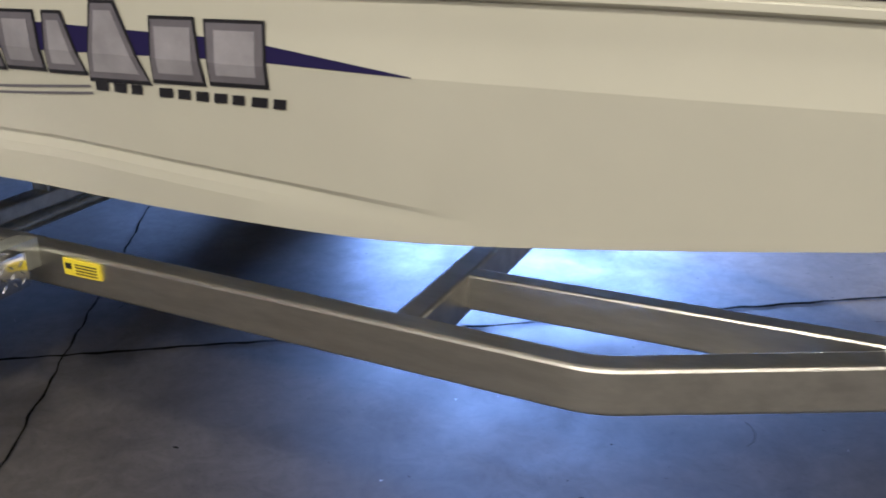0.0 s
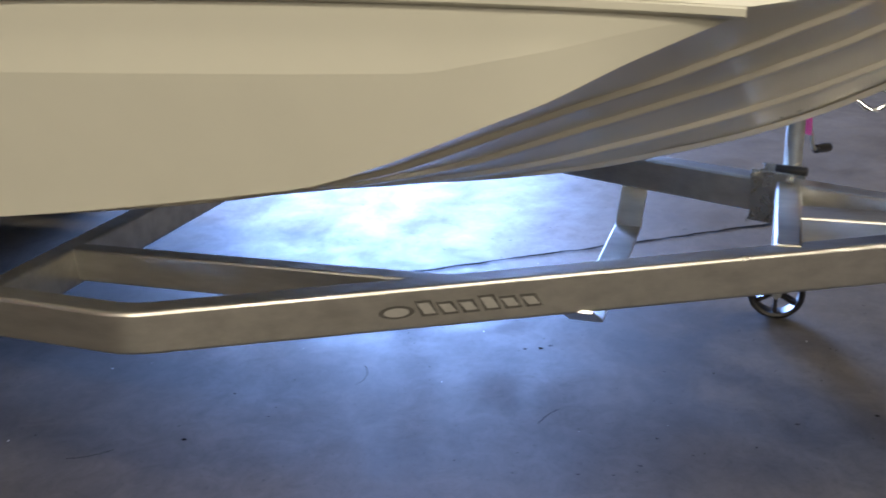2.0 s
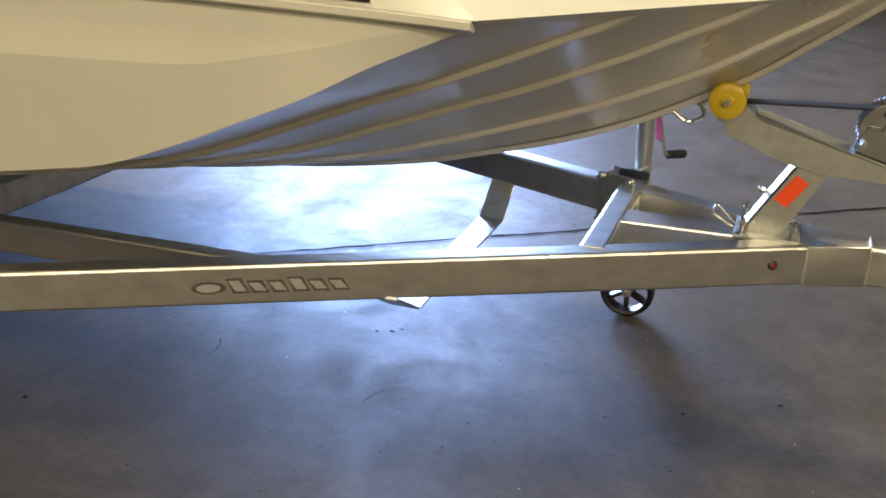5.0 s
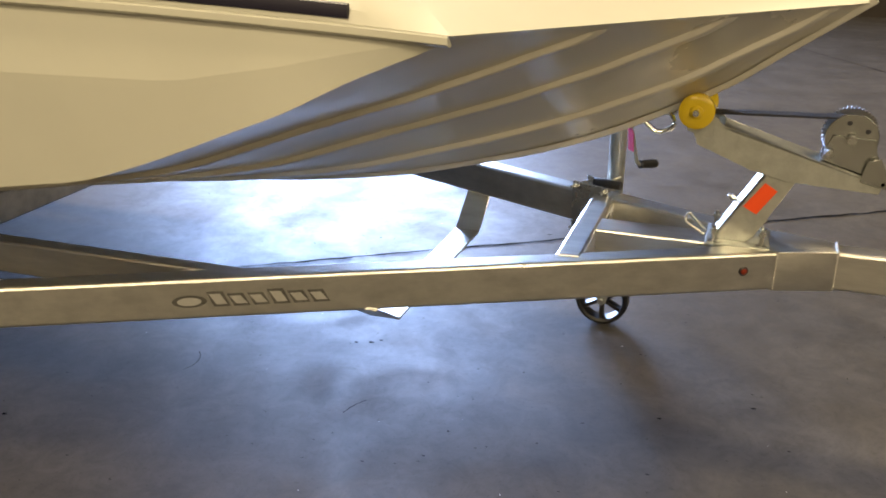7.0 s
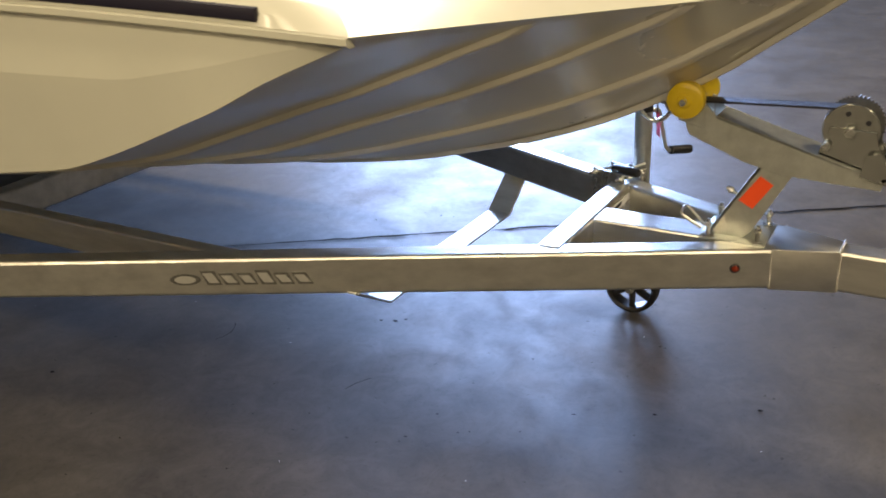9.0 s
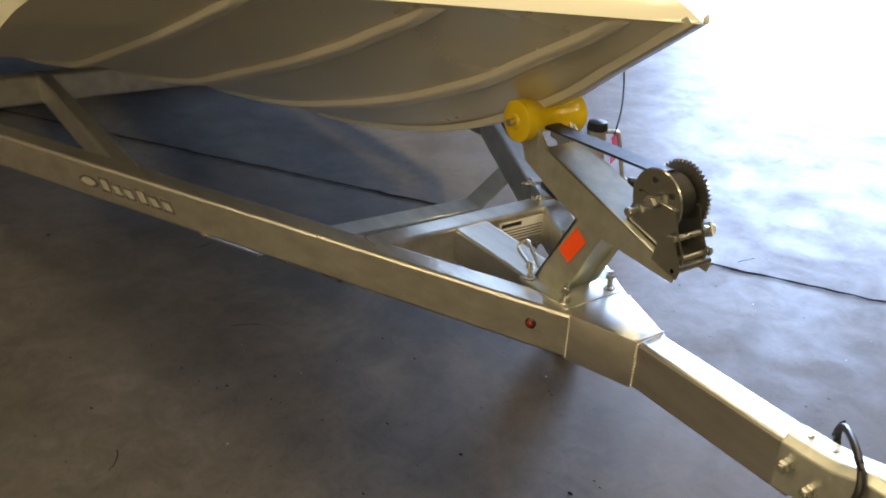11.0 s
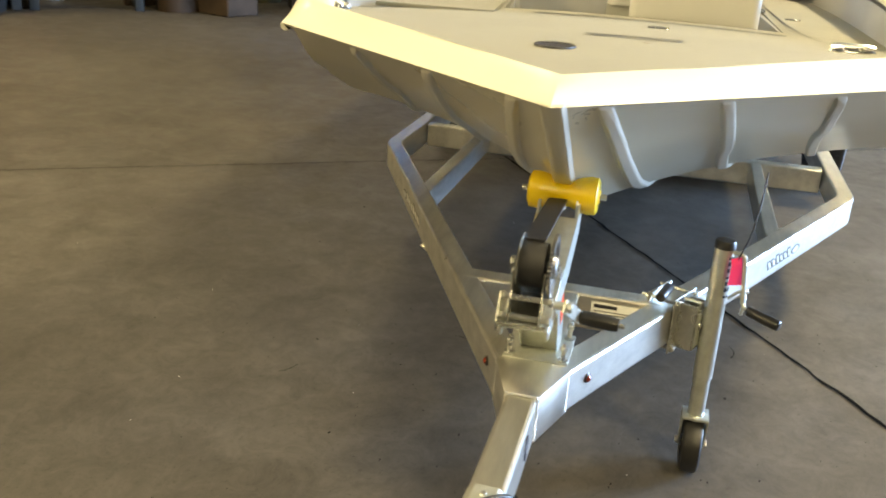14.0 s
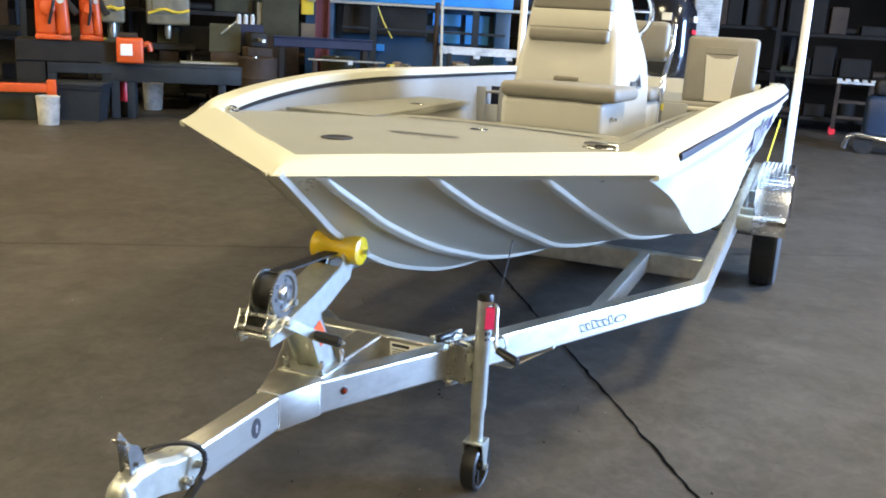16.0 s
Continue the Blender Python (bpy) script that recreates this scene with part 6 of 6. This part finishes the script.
for x0, x1, z0, z1 in ((0.35, 0.78, 1.14, 1.34), (0.86, 1.26, 1.14, 1.62), (-1.2, -0.5, 0.95, 1.06), (0.30, 0.78, 1.42, 1.62)):
    bl.append(("access_panel", M_blue, box(x0, x1, -0.02, 0.15, z0, z1, 0.005, 1), "blue access panel"))
bl.append(("guard_rail", M_galv, box(-1.75, 1.95, -0.52, -0.47, 1.69, 1.74, 0.008, 1), "grey guard rail"))
bl.append(("guard_rail", M_steelb, box(-1.2, 1.5, -0.51, -0.48, 1.30, 1.34, 0.006, 1), "dark guard rail"))
for x in (-0.72, 0.95, 1.86):
    bl.append(("rail_post", M_steelb, box(x, x + 0.11, -0.54, -0.44, 0.0, 1.69, 0.008, 1), "blue-grey post"))
bl.append(("air_hose", M_yel2, rod(arc_path([(-0.62, -0.46, 1.70), (-0.52, -0.44, 1.45), (-0.36, -0.42, 1.18)], 0.1, 5), 0.014, 8), "yellow air hose"))
bl.append(("control_box", M_yel2, box(-1.86, -1.66, -0.42, -0.26, 1.48, 1.76, 0.01, 1), "yellow control box"))
bl.append(("notice", M_card, box(-1.86, -1.62, -0.36, -0.34, 1.05, 1.34), "pale paper notice"))
bl.append(("notice_post", M_teal, box(-1.80, -1.62, -0.33, -0.1, 0.0, 1.9, 0.01, 1), "dark blue post"))
hall_thing("press_brake", "large blue sheet-metal press behind the boat", "machine", (-12.40, -5.18, 0), 114, bl)
channel = [("channel", M_dirty, box(-0.75, 0.95, -0.05, 0.05, 1.07, 1.16, 0.006, 1), "white channel"), ("lip", M_dirty, box(-0.75, 0.95, -0.062, -0.05, 1.05, 1.09, 0.003, 1), "")]
for cx in (-0.25, 0.22):
    channel.append(("clip", M_dirty, box(cx, cx + 0.09, -0.055, 0.0, 1.0, 1.068, 0.005, 1), "white clip"))
for tx in (-0.6, 0.75):
    channel.append(("trestle", M_steel, box(tx - 0.035, tx + 0.035, -0.25, 0.25, 0, 1.066, 0.01), "dark trestle"))
hall_thing("steel_bundle", "long white painted channel lying on trestles", "steel bar", (-10.67, -3.17, 0), 112, channel)
thin = [("bar", M_galv, rod([(-0.55, 0, 0.87), (0.55, 0, 0.87)], 0.014, 8), "thin bright bar"), ("tag", M_dirty, box(0.02, 0.09, -0.02, 0.02, 0.82, 0.88), "white tag")]
for tx in (-0.45, 0.42):
    thin.append(("trestle", M_rust, box(tx - 0.03, tx + 0.03, -0.22, 0.22, 0, 0.857, 0.01), "rusty trestle"))
hall_thing("bar_stock", "thin bright steel bar lying across rusty trestles", "steel bar", (-9.81, -5.06, 0), 118, thin)
hall_thing("steel_column", "maroon painted steel roof column", "column", (-10.89, -6.09, 0), 120, [("shaft", M_maroon, box(-0.09, 0.09, -0.015, 0.015, 0, 7.0), ""), ("flange", M_maroon, box(-0.11, -0.085, -0.11, 0.11, 0, 7.0), ""), ("flange", M_maroon, box(0.085, 0.11, -0.11, 0.11, 0, 7.0), "")])


def shelf_parts(L, H, levels, dim):
    out = []
    # dim racks carry the lack of light in a darker steel colour
    frame_mat = M_dim_steel if dim else M_steelb
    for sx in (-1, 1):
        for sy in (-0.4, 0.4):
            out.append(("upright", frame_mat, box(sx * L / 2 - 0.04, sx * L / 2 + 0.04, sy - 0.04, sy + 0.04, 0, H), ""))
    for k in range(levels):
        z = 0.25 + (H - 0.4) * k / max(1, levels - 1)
        out.append(("shelf", M_dim_steel if dim else M_steel, box(-L / 2, L / 2, -0.44, 0.44, z - 0.06, z, 0.004, 1), ""))
    return out


def shelf_goods(place, rz, L, H, levels, rng, dim=False):
    c, s = math.cos(radians(rz)), math.sin(radians(rz))
    pal = [M_steel, M_card, M_olive, M_tote, M_rust, M_rust, M_rust, M_maroon, M_steel, M_olive, M_steelb, M_rust]
    # goods on the dim racks get colours darkened to stand in for shade
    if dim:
        pal = [M_rust, M_olive, M_dim_steel, M_dim_steel, M_rust, M_dim_steel]
    names = {id(M_card): ("carton", "brown cardboard carton on a rack", "carton")}
    for k in range(levels):
        z = 0.25 + (H - 0.4) * k / max(1, levels - 1)
        x = -L / 2 + 0.1
        while x < L / 2 - 0.25:
            w = rng.uniform(0.14, 0.85)
            if x + w > L / 2 - 0.08:
                break
            h = rng.uniform(0.15, min(0.75, (H - 0.4) / max(1, levels - 1) - 0.1))
            m_ = rng.choice(pal)
            px, py = place[0] + c * (x + w / 2), place[1] + s * (x + w / 2)
            kind = rng.random()
            nm, lb, ct = names.get(id(m_), ("stock_box", "dark parts box on a rack", "box"))
            if kind < 0.6:
                hall_thing(nm, lb, ct, (px, py, z), rz + rng.uniform(-6, 6), [("body", m_, box(-w / 2, w / 2, -0.3, 0.3, 0, h, 0.012, 1), ""), ("flap", m_, box(-w / 2 + 0.01, w / 2 - 0.01, -0.29, -0.003, h, h + 0.008), "")])
            elif kind < 0.8:
                r = min(w / 2, 0.16)
                hall_thing("paint_can", "round metal can on a rack", "can", (px, py, z), rz, [("can", m_, lathe([(0, 0), (r, 0), (r, h), (r * 0.95, h), (r * 0.94, h - 0.01), (0, h - 0.01)], None, 18), "")])
            else:
                pp = [("pipe", m_, lathe([(0.0, -w / 2), (0.06, -w / 2), (0.06, w / 2), (0.0, w / 2)], pose(0, -0.16 + j * 0.14, 0.062, 0, 90, 0), 12), "") for j in range(3)]
                hall_thing("pipe_bundle", "bundle of short metal pipes on a rack", "pipes", (px, py, z), rz, pp)
            x += w + rng.uniform(0.0, 0.08)


rng = random.Random(11)
RACKS = [(231, 14.8, 2.2, 2.1, 3), (224.5, 16.2, 2.1, 2.4, 4), (217.5, 15.3, 2.2, 2.2, 4), (209.5, 17.7, 2.6, 2.5, 4), (201.5, 18.0, 2.6, 2.5, 4), (193.5, 17.5, 2.5, 2.5, 4), (186, 17.7, 2.5, 2.6, 4), (178.5, 17.5, 2.5, 2.5, 4), (171, 17.5, 2.5, 2.5, 4)]
# racks below 200 degrees are out of the light, so coloured darker
for ang, dist, L, H, lv in RACKS:
    px, py, rz = 2.0 + dist * math.cos(radians(ang)), 1.3 + dist * math.sin(radians(ang)), ang - 90 + rng.uniform(-4, 4)
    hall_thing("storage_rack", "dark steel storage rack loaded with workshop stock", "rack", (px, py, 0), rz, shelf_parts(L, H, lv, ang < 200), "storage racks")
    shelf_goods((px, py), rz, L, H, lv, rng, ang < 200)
# low clutter in front of the racks
for k, (px, py) in enumerate(((-10.5, -8.5), (-10.6, -4.6), (-11.8, -4.0), (-9.6, -9.3), (-14.6, -2.3))):
    L = rng.uniform(0.7, 1.25)
    h = rng.uniform(0.45, 0.8)
    m_ = rng.choice([M_steel, M_steelb, M_teal, M_olive])
    cart = [("tray", m_, box(-L / 2, L / 2, -0.26, 0.26, h - 0.10, h, 0.01, 1), ""), ("shelf", m_, box(-L / 2, L / 2, -0.26, 0.26, 0.16, 0.21, 0.01, 1), "")]
    for sx in (-1, 1):
        for sy in (-1, 1):
            cart.append(("leg", m_, box(sx * (L / 2 - 0.03) - 0.022, sx * (L / 2 - 0.03) + 0.022, sy * 0.23 - 0.022, sy * 0.23 + 0.022, 0, h - 0.1), ""))
    hall_thing("tool_cart", "dark steel workshop cart with tools on it", "cart", (px, py, 0), rng.uniform(20, 60), cart, "workshop carts")
    for j in range(3):
        w = rng.uniform(0.09, 0.26)
        m2 = rng.choice([M_dirty, M_card, M_galv, M_rust, M_steel, M_yel2, M_wood])
        hall_thing("parts_box", "small parts box on a workshop cart", "box", (px + rng.uniform(-0.2, 0.2), py + rng.uniform(-0.08, 0.08), h), rng.uniform(0, 90), [("body", m2, box(-w / 2, w / 2, -w * 0.35, w * 0.35, 0, w * 0.7, 0.01, 1), ""), ("rim", m2, box(-w / 2 - 0.006, w / 2 + 0.006, -w * 0.35 - 0.006, w * 0.35 + 0.006, w * 0.55, w * 0.63, 0.003, 1), "")])


def mill_parts(w, head_mat):
    """A small upright milling machine: foot, column, head, table, handwheel and guard."""
    out = [("foot", M_rust, box(-w * 0.45, w * 0.45, -0.25, 0.3, 0, 0.14, 0.02, 2), "dark cast foot"), ("column", M_olive, box(-w * 0.26, w * 0.26, 0.02, 0.28, 0.14, 1.35, 0.03, 2), "dark column"), ("knee", M_rust, box(-w * 0.22, w * 0.22, -0.24, 0.04, 0.55, 0.86, 0.02, 2), "dark knee"), ("table", M_steel, box(-w * 0.62, w * 0.62, -0.28, -0.02, 0.86, 0.95, 0.008, 1), "dark slotted table")]
    out.append(("head", head_mat, box(-w * 0.5, w * 0.5, -0.26, 0.30, 1.22, 1.98, 0.04, 3), "khaki machine head"))
    out.append(("cover", head_mat, box(-w * 0.36, w * 0.1, -0.285, -0.255, 1.38, 1.66, 0.008, 1), "khaki cover plate"))
    out.append(("spindle", M_galv, lathe([(0.0, 0.0), (0.035, 0.0), (0.05, 0.06), (0.05, 0.20), (0.0, 0.20)], pose(0, -0.14, 1.02), 16), "bright spindle"))
    out.append(("guard", M_yel2, rod(arc_path([(-w * 0.45, -0.28, 1.38), (-w * 0.1, -0.32, 1.46), (w * 0.2, -0.32, 1.40), (w * 0.48, -0.28, 1.44)], 0.08, 5), 0.022, 8), "bent yellow guard bar"))
    ring = [(w * 0.5 + 0.02, 0.11 * math.cos(a) - 0.1, 0.72 + 0.11 * math.sin(a)) for a in np.linspace(0, 2 * math.pi, 17)]
    out.append(("handwheel", M_galv, add_sweep(bmesh.new(), ring, round_prof(0.012, 8), (1, 0, 0)), "bright handwheel"))
    return out


hall_thing("milling_machine", "khaki milling machine with a yellow guard", "machine", (-9.42, -7.90, 0), 129, mill_parts(0.62, M_khaki), "milling machines")
hall_thing("milling_machine", "narrow khaki milling machine beside orange robots", "machine", (-8.72, -8.32, 0), 132, mill_parts(0.32, M_khaki), "milling machines")
nb = [("cabinet", M_navycab, box(-0.22, 0.22, -0.2, 0.2, 0.0, 1.30, 0.012, 1), "dark navy cabinet"), ("door", M_navycab, box(-0.20, 0.20, -0.212, -0.2, 0.1, 1.24, 0.004, 1), ""), ("handle", M_galv, rod([(0.12, -0.225, 0.7), (0.12, -0.225, 0.82)], 0.008, 8), "bright handle")]
hall_thing("tool_cabinet", "dark navy steel tool cabinet behind the bench", "cabinet", (-9.75, -6.7, 0), 124, nb)
for k in range(3):
    px, py = -9.80 + 0.085 * k, -6.66 - 0.06 * k
    hall_thing("jar", "small pale jar standing on a tool cabinet", "jar", (px, py, 1.30), 0, [("glass", M_dirty, lathe([(0, 0), (0.032, 0), (0.034, 0.02), (0.034, 0.10), (0.022, 0.12), (0, 0.12)], None, 14), "pale body"), ("lid", M_galv, lathe([(0, 0.12), (0.025, 0.12), (0.025, 0.14), (0, 0.14)], None, 14), "metal lid")], "jars on the cabinet")
beam = [("beam", M_navycab, box(-0.72, 0.72, -0.06, 0.06, 1.02, 1.15, 0.01, 1), "navy beam"), ("flange", M_navycab, box(-0.72, 0.72, -0.09, 0.09, 1.15, 1.17, 0.004, 1), "")]
for bx in (-0.6, 0.6):
    beam.append(("trestle", M_steel, box(bx - 0.04, bx + 0.04, -0.22, 0.22, 0.0, 1.02, 0.008, 1), "dark trestle"))
hall_thing("beam_stand", "dark navy steel beam lying on trestles", "steel beam", (-9.90, -5.50, 0), 122, beam)
hall_thing("panel_stack", "olive sheet panels standing on a dark frame", "panels", (-10.6, -6.75, 0), 122, [("frame", M_rust, box(-0.35, 0.35, -0.15, 0.15, 0.0, 1.28, 0.01, 1), "dark frame"), ("panel", M_khaki, box(-0.30, 0.26, -0.19, -0.16, 1.10, 1.62, 0.004, 1, pose(0, 0, 0, -3, 0, 0)), "olive panel"), ("panel", M_olive, box(-0.22, 0.34, -0.155, -0.125, 1.12, 1.70, 0.004, 1), "dark panel")])
hall_thing("slanted_guard", "dark slanted sheet guard on a machine foot", "guard", (-9.2, -6.72, 0), 125, [("foot", M_rust, box(-0.2, 0.2, -0.2, 0.2, 0, 0.9, 0.02, 2), "dark foot"), ("sheet", M_olive, box(-0.22, 0.22, -0.01, 0.01, 0.0, 0.44, 0.003, 1, pose(0, -0.1, 0.9, -28, 0, 0)), "slanted sheet"), ("rod", M_galv, rod([(-0.05, -0.12, 1.16), (0.16, -0.16, 1.34)], 0.012, 8), "bright rod")])
# rough timber table behind the benches
tt = [("top", M_wood, box(-0.7, 0.7, -0.35, 0.35, 0.72, 0.78, 0.008, 1), "rough timber top")]
for sx in (-1, 1):
    for sy in (-1, 1):
        tt.append(("leg", M_wood, box(sx * 0.6 - 0.05, sx * 0.6 + 0.05, sy * 0.28 - 0.05, sy * 0.28 + 0.05, 0, 0.72, 0.006, 1), "timber leg"))
tt.append(("stretcher", M_wood, box(-0.6, 0.6, -0.30, -0.26, 0.14, 0.24, 0.006, 1), "timber stretcher"))
hall_thing("timber_table", "rough brown timber table in front of the racks", "table", (-12.2, -7.75, 0), 128, tt)
# timber cart and blue machine beyond the port side
wc = [("top", M_dirty, box(-0.30, 0.30, -0.29, 0.29, 0.86, 0.90, 0.01, 1), "pale cart top")]
for k in range(5):
    wc.append(("top_slat", M_dirty, box(-0.30 + 0.13 * k, -0.22 + 0.13 * k, -0.30, 0.30, 0.90, 0.94, 0.006, 1), "pale slat"))
# timber legs and side slats in dark brown, to put the dimness there into colour
for sx in (-1, 1):
    for sy in (-1, 1):
        wc.append(("leg", M_rust, box(sx * 0.26 - 0.03, sx * 0.26 + 0.03, sy * 0.25 - 0.03, sy * 0.25 + 0.03, 0.1, 0.86), ""))
        wc.append(("caster", M_red if sx < 0 else M_black, lathe([(0, -0.03), (0.055, -0.03), (0.055, 0.03), (0, 0.03)], pose(sx * 0.26, sy * 0.25, 0.055, 90, 0, 0), 14), ""))
for z in (0.28, 0.54):
    wc.append(("slat", M_rust, box(-0.27, 0.27, -0.29, -0.25, z, z + 0.05), ""))
hall_thing("timber_cart", "timber cart with a pale slatted top on casters", "cart", (-15.06, 1.84, 0), 90, wc)
fm = [("body", M_deepblue, box(-0.30, 0.30, -0.30, 0.30, 0.22, 0.82, 0.09, 3), "dark blue body"), ("hood", M_steel, box(-0.22, 0.22, -0.22, 0.22, 0.82, 1.05, 0.08, 3), "dark hood")]
for sx in (-1, 1):
    fm.append(("wheel", M_black, lathe([(0, -0.05), (0.13, -0.05), (0.13, 0.05), (0, 0.05)], pose(sx * 0.25, -0.30, 0.13, 90, 0, 0), 20), ""))
fm.append(("frame", M_chrome, rod(arc_path([(-0.5, -0.34, 0.06), (-0.46, -0.38, 0.26), (0.34, -0.38, 0.20), (0.44, -0.34, 0.06)], 0.08, 4), 0.04, 12), "chrome tube frame"))
hall_thing("floor_machine", "dark blue floor machine with a chrome frame", "machine", (-12.65, 2.24, 0), 88, fm)
lv = [("case", M_dirty, box(-0.21, 0.21, -0.16, 0.16, 0.0, 2.3, 0.02, 1), "")]
for k in range(22):
    lv.append(("slat", M_dirty, box(-0.20, 0.20, -0.195, -0.16, 1.3 + k * 0.044, 1.324 + k * 0.044, 0.004, 1), ""))
hall_thing("louvred_cabinet", "white louvred steel cabinet by the far racks", "cabinet", (-13.71, -0.57, 0), 97, lv)

# small marks on the floor
sp = bmesh.new()
rng = random.Random(5)
for k in range(300):
    x, y = rng.gauss(-1.3, 1.3), rng.gauss(0.0, 1.2)
    r = rng.uniform(0.0009, 0.0028) * (2.4 if rng.random() < 0.05 else 1)
    a0 = rng.uniform(0, 6)
    ex = rng.uniform(0.8, 2.6)
    sp.faces.new([sp.verts.new((x + r * ex * rng.uniform(0.6, 1.4) * math.cos(a0 + j * 1.257), y + r * rng.uniform(0.6, 1.4) * math.sin(a0 + j * 1.257), 0.003)) for j in range(5)])
for k in range(3):
    x, y, a, l = rng.gauss(-1.0, 1.6), rng.gauss(-0.2, 1.4), rng.uniform(0, 6.28), rng.uniform(0.03, 0.14)
    rough_line(sp, (x, y, 0), (x + l * math.cos(a), y + l * math.sin(a), 0), 0.003, 100 + k, 0.02, 0.004, 0.0032)
for x, y, r in ((-0.386, -0.155, 0.006), (-1.315, -0.004, 0.009), (-1.29, 0.02, 0.006), (-1.36, -0.02, 0.007), (-2.1, -0.74, 0.008)):
    sp.faces.new([sp.verts.new((x + r * math.cos(j) * (1 + 0.3 * math.sin(3 * j)), y + 0.7 * r * math.sin(j), 0.0033)) for j in np.linspace(0, 6.283, 9)[:-1]])
for x, y, a, bend, l in ((-1.78, -0.36, 65, 70, 0.13), (-1.22, -0.42, 80, -25, 0.09), (-2.35, -0.9, 20, 30, 0.12), (-0.75, -0.9, 130, 40, 0.08), (0.6, -1.2, 100, 20, 0.1), (-1.5, 0.55, 30, -60, 0.1), (0.2, 1.1, 150, 30, 0.09)):
    p = Vector((x, y, 0))
    for k in range(6):
        q = p + Vector((math.cos(radians(a + bend * k / 5)), math.sin(radians(a + bend * k / 5)), 0)) * l / 6
        rough_line(sp, p, q, 0.0028, 200 + k, 0.02, 0.001, 0.0032)
        p = q
ob = part("floor_specks", sp, M_joint, None, "dark specks and scratches on the concrete", smooth=0)
tagged(ob, "dark specks and scratches on the concrete floor", "specks", kind="stuff")

# odds and ends along the far benches
rng = random.Random(23)
for k in range(32):
    spot = clear_spot(rng, 186, 214, 12.6, 16.2, 0.24)
    if spot is None:
        continue
    px, py = spot
    ang = math.degrees(math.atan2(py - 1.3, px - 2.0))
    h = rng.choice((0.4, 0.55, 0.75, 1.0, 1.25))
    w = rng.uniform(0.1, 0.34)
    m_ = rng.choice([M_rust, M_olive, M_steel, M_rust, M_teal, M_tote, M_maroon])
    kind = k % 4
    if kind == 0:
        hall_thing("pipe_stand", "dark steel stand with a leaning pipe", "stand", (px, py, 0), rng.uniform(0, 90), [("post", m_, rod([(0, 0, 0), (0.0, 0.0, h + 0.5)], 0.035, 10), ""), ("foot", m_, box(-0.2, 0.2, -0.2, 0.2, 0, 0.03, 0.005, 1), ""), ("pipe", M_rust if k % 8 else M_galv, rod([(0.25, 0.0, 0.02), (0.02, 0.06, h + 0.6)], 0.02, 8), "grey pipe")])
    elif kind == 1:
        hall_thing("crate", "dark worn workshop crate on the floor", "crate", (px, py, 0), ang + 40 + rng.uniform(-15, 15), [("body", m_, box(-w, w, -w * 0.8, w * 0.8, 0.0, h * 0.6, 0.015, 1), ""), ("rim", M_rust, box(-w - 0.02, w + 0.02, -w * 0.8 - 0.02, w * 0.8 + 0.02, h * 0.6, h * 0.6 + 0.05, 0.01, 1), "")])
    elif kind == 2:
        b = lathe([(0, 0), (0.26, 0), (0.27, 0.02), (0.265, 0.28), (0.275, 0.30), (0.265, 0.32), (0.265, 0.58), (0.275, 0.60), (0.265, 0.62), (0.27, 0.86), (0.25, 0.88), (0, 0.87)], None, 24)
        hall_thing("drum", "dark steel drum standing in the workshop", "drum", (px, py, 0), 0, [("shell", m_, b, ""), ("bung", M_galv, lathe([(0, 0.87), (0.03, 0.87), (0.03, 0.89), (0, 0.89)], pose(0.14, 0.05, 0), 10), "")])
    else:
        hall_thing("machine_vise", "dark machine vise on a pedestal", "vise", (px, py, 0), rng.uniform(0, 180), [("pedestal", m_, box(-0.2, 0.2, -0.18, 0.18, 0, h, 0.03, 2), ""), ("jaw", M_steel, box(-0.3, 0.12, -0.12, 0.12, h, h + 0.2, 0.03, 2), ""), ("screw", M_galv, rod([(0.1, 0, h + 0.1), (0.42, 0, h + 0.1)], 0.025, 10), "")])

# pale grit on the concrete
gr = bmesh.new()
rng = random.Random(41)
for k in range(70):
    x, y = rng.gauss(-0.9, 1.5), rng.gauss(-0.3, 1.5)
    r = rng.uniform(0.001, 0.0026)
    a0 = rng.uniform(0, 6.28)
    base = [gr.verts.new((x + r * rng.uniform(0.7, 1.4) * math.cos(a0 + j * 1.571), y + r * rng.uniform(0.5, 1.1) * math.sin(a0 + j * 1.571), 0.0005)) for j in range(4)]
    tip = gr.verts.new((x, y, r * 0.8))
    for j in range(4):
        gr.faces.new((base[j], base[(j + 1) % 4], tip))
ob = part("floor_grit", gr, M_label, None, "", smooth=0)
tagged(ob, "pale grit scattered on the concrete floor", "grit", kind="stuff")
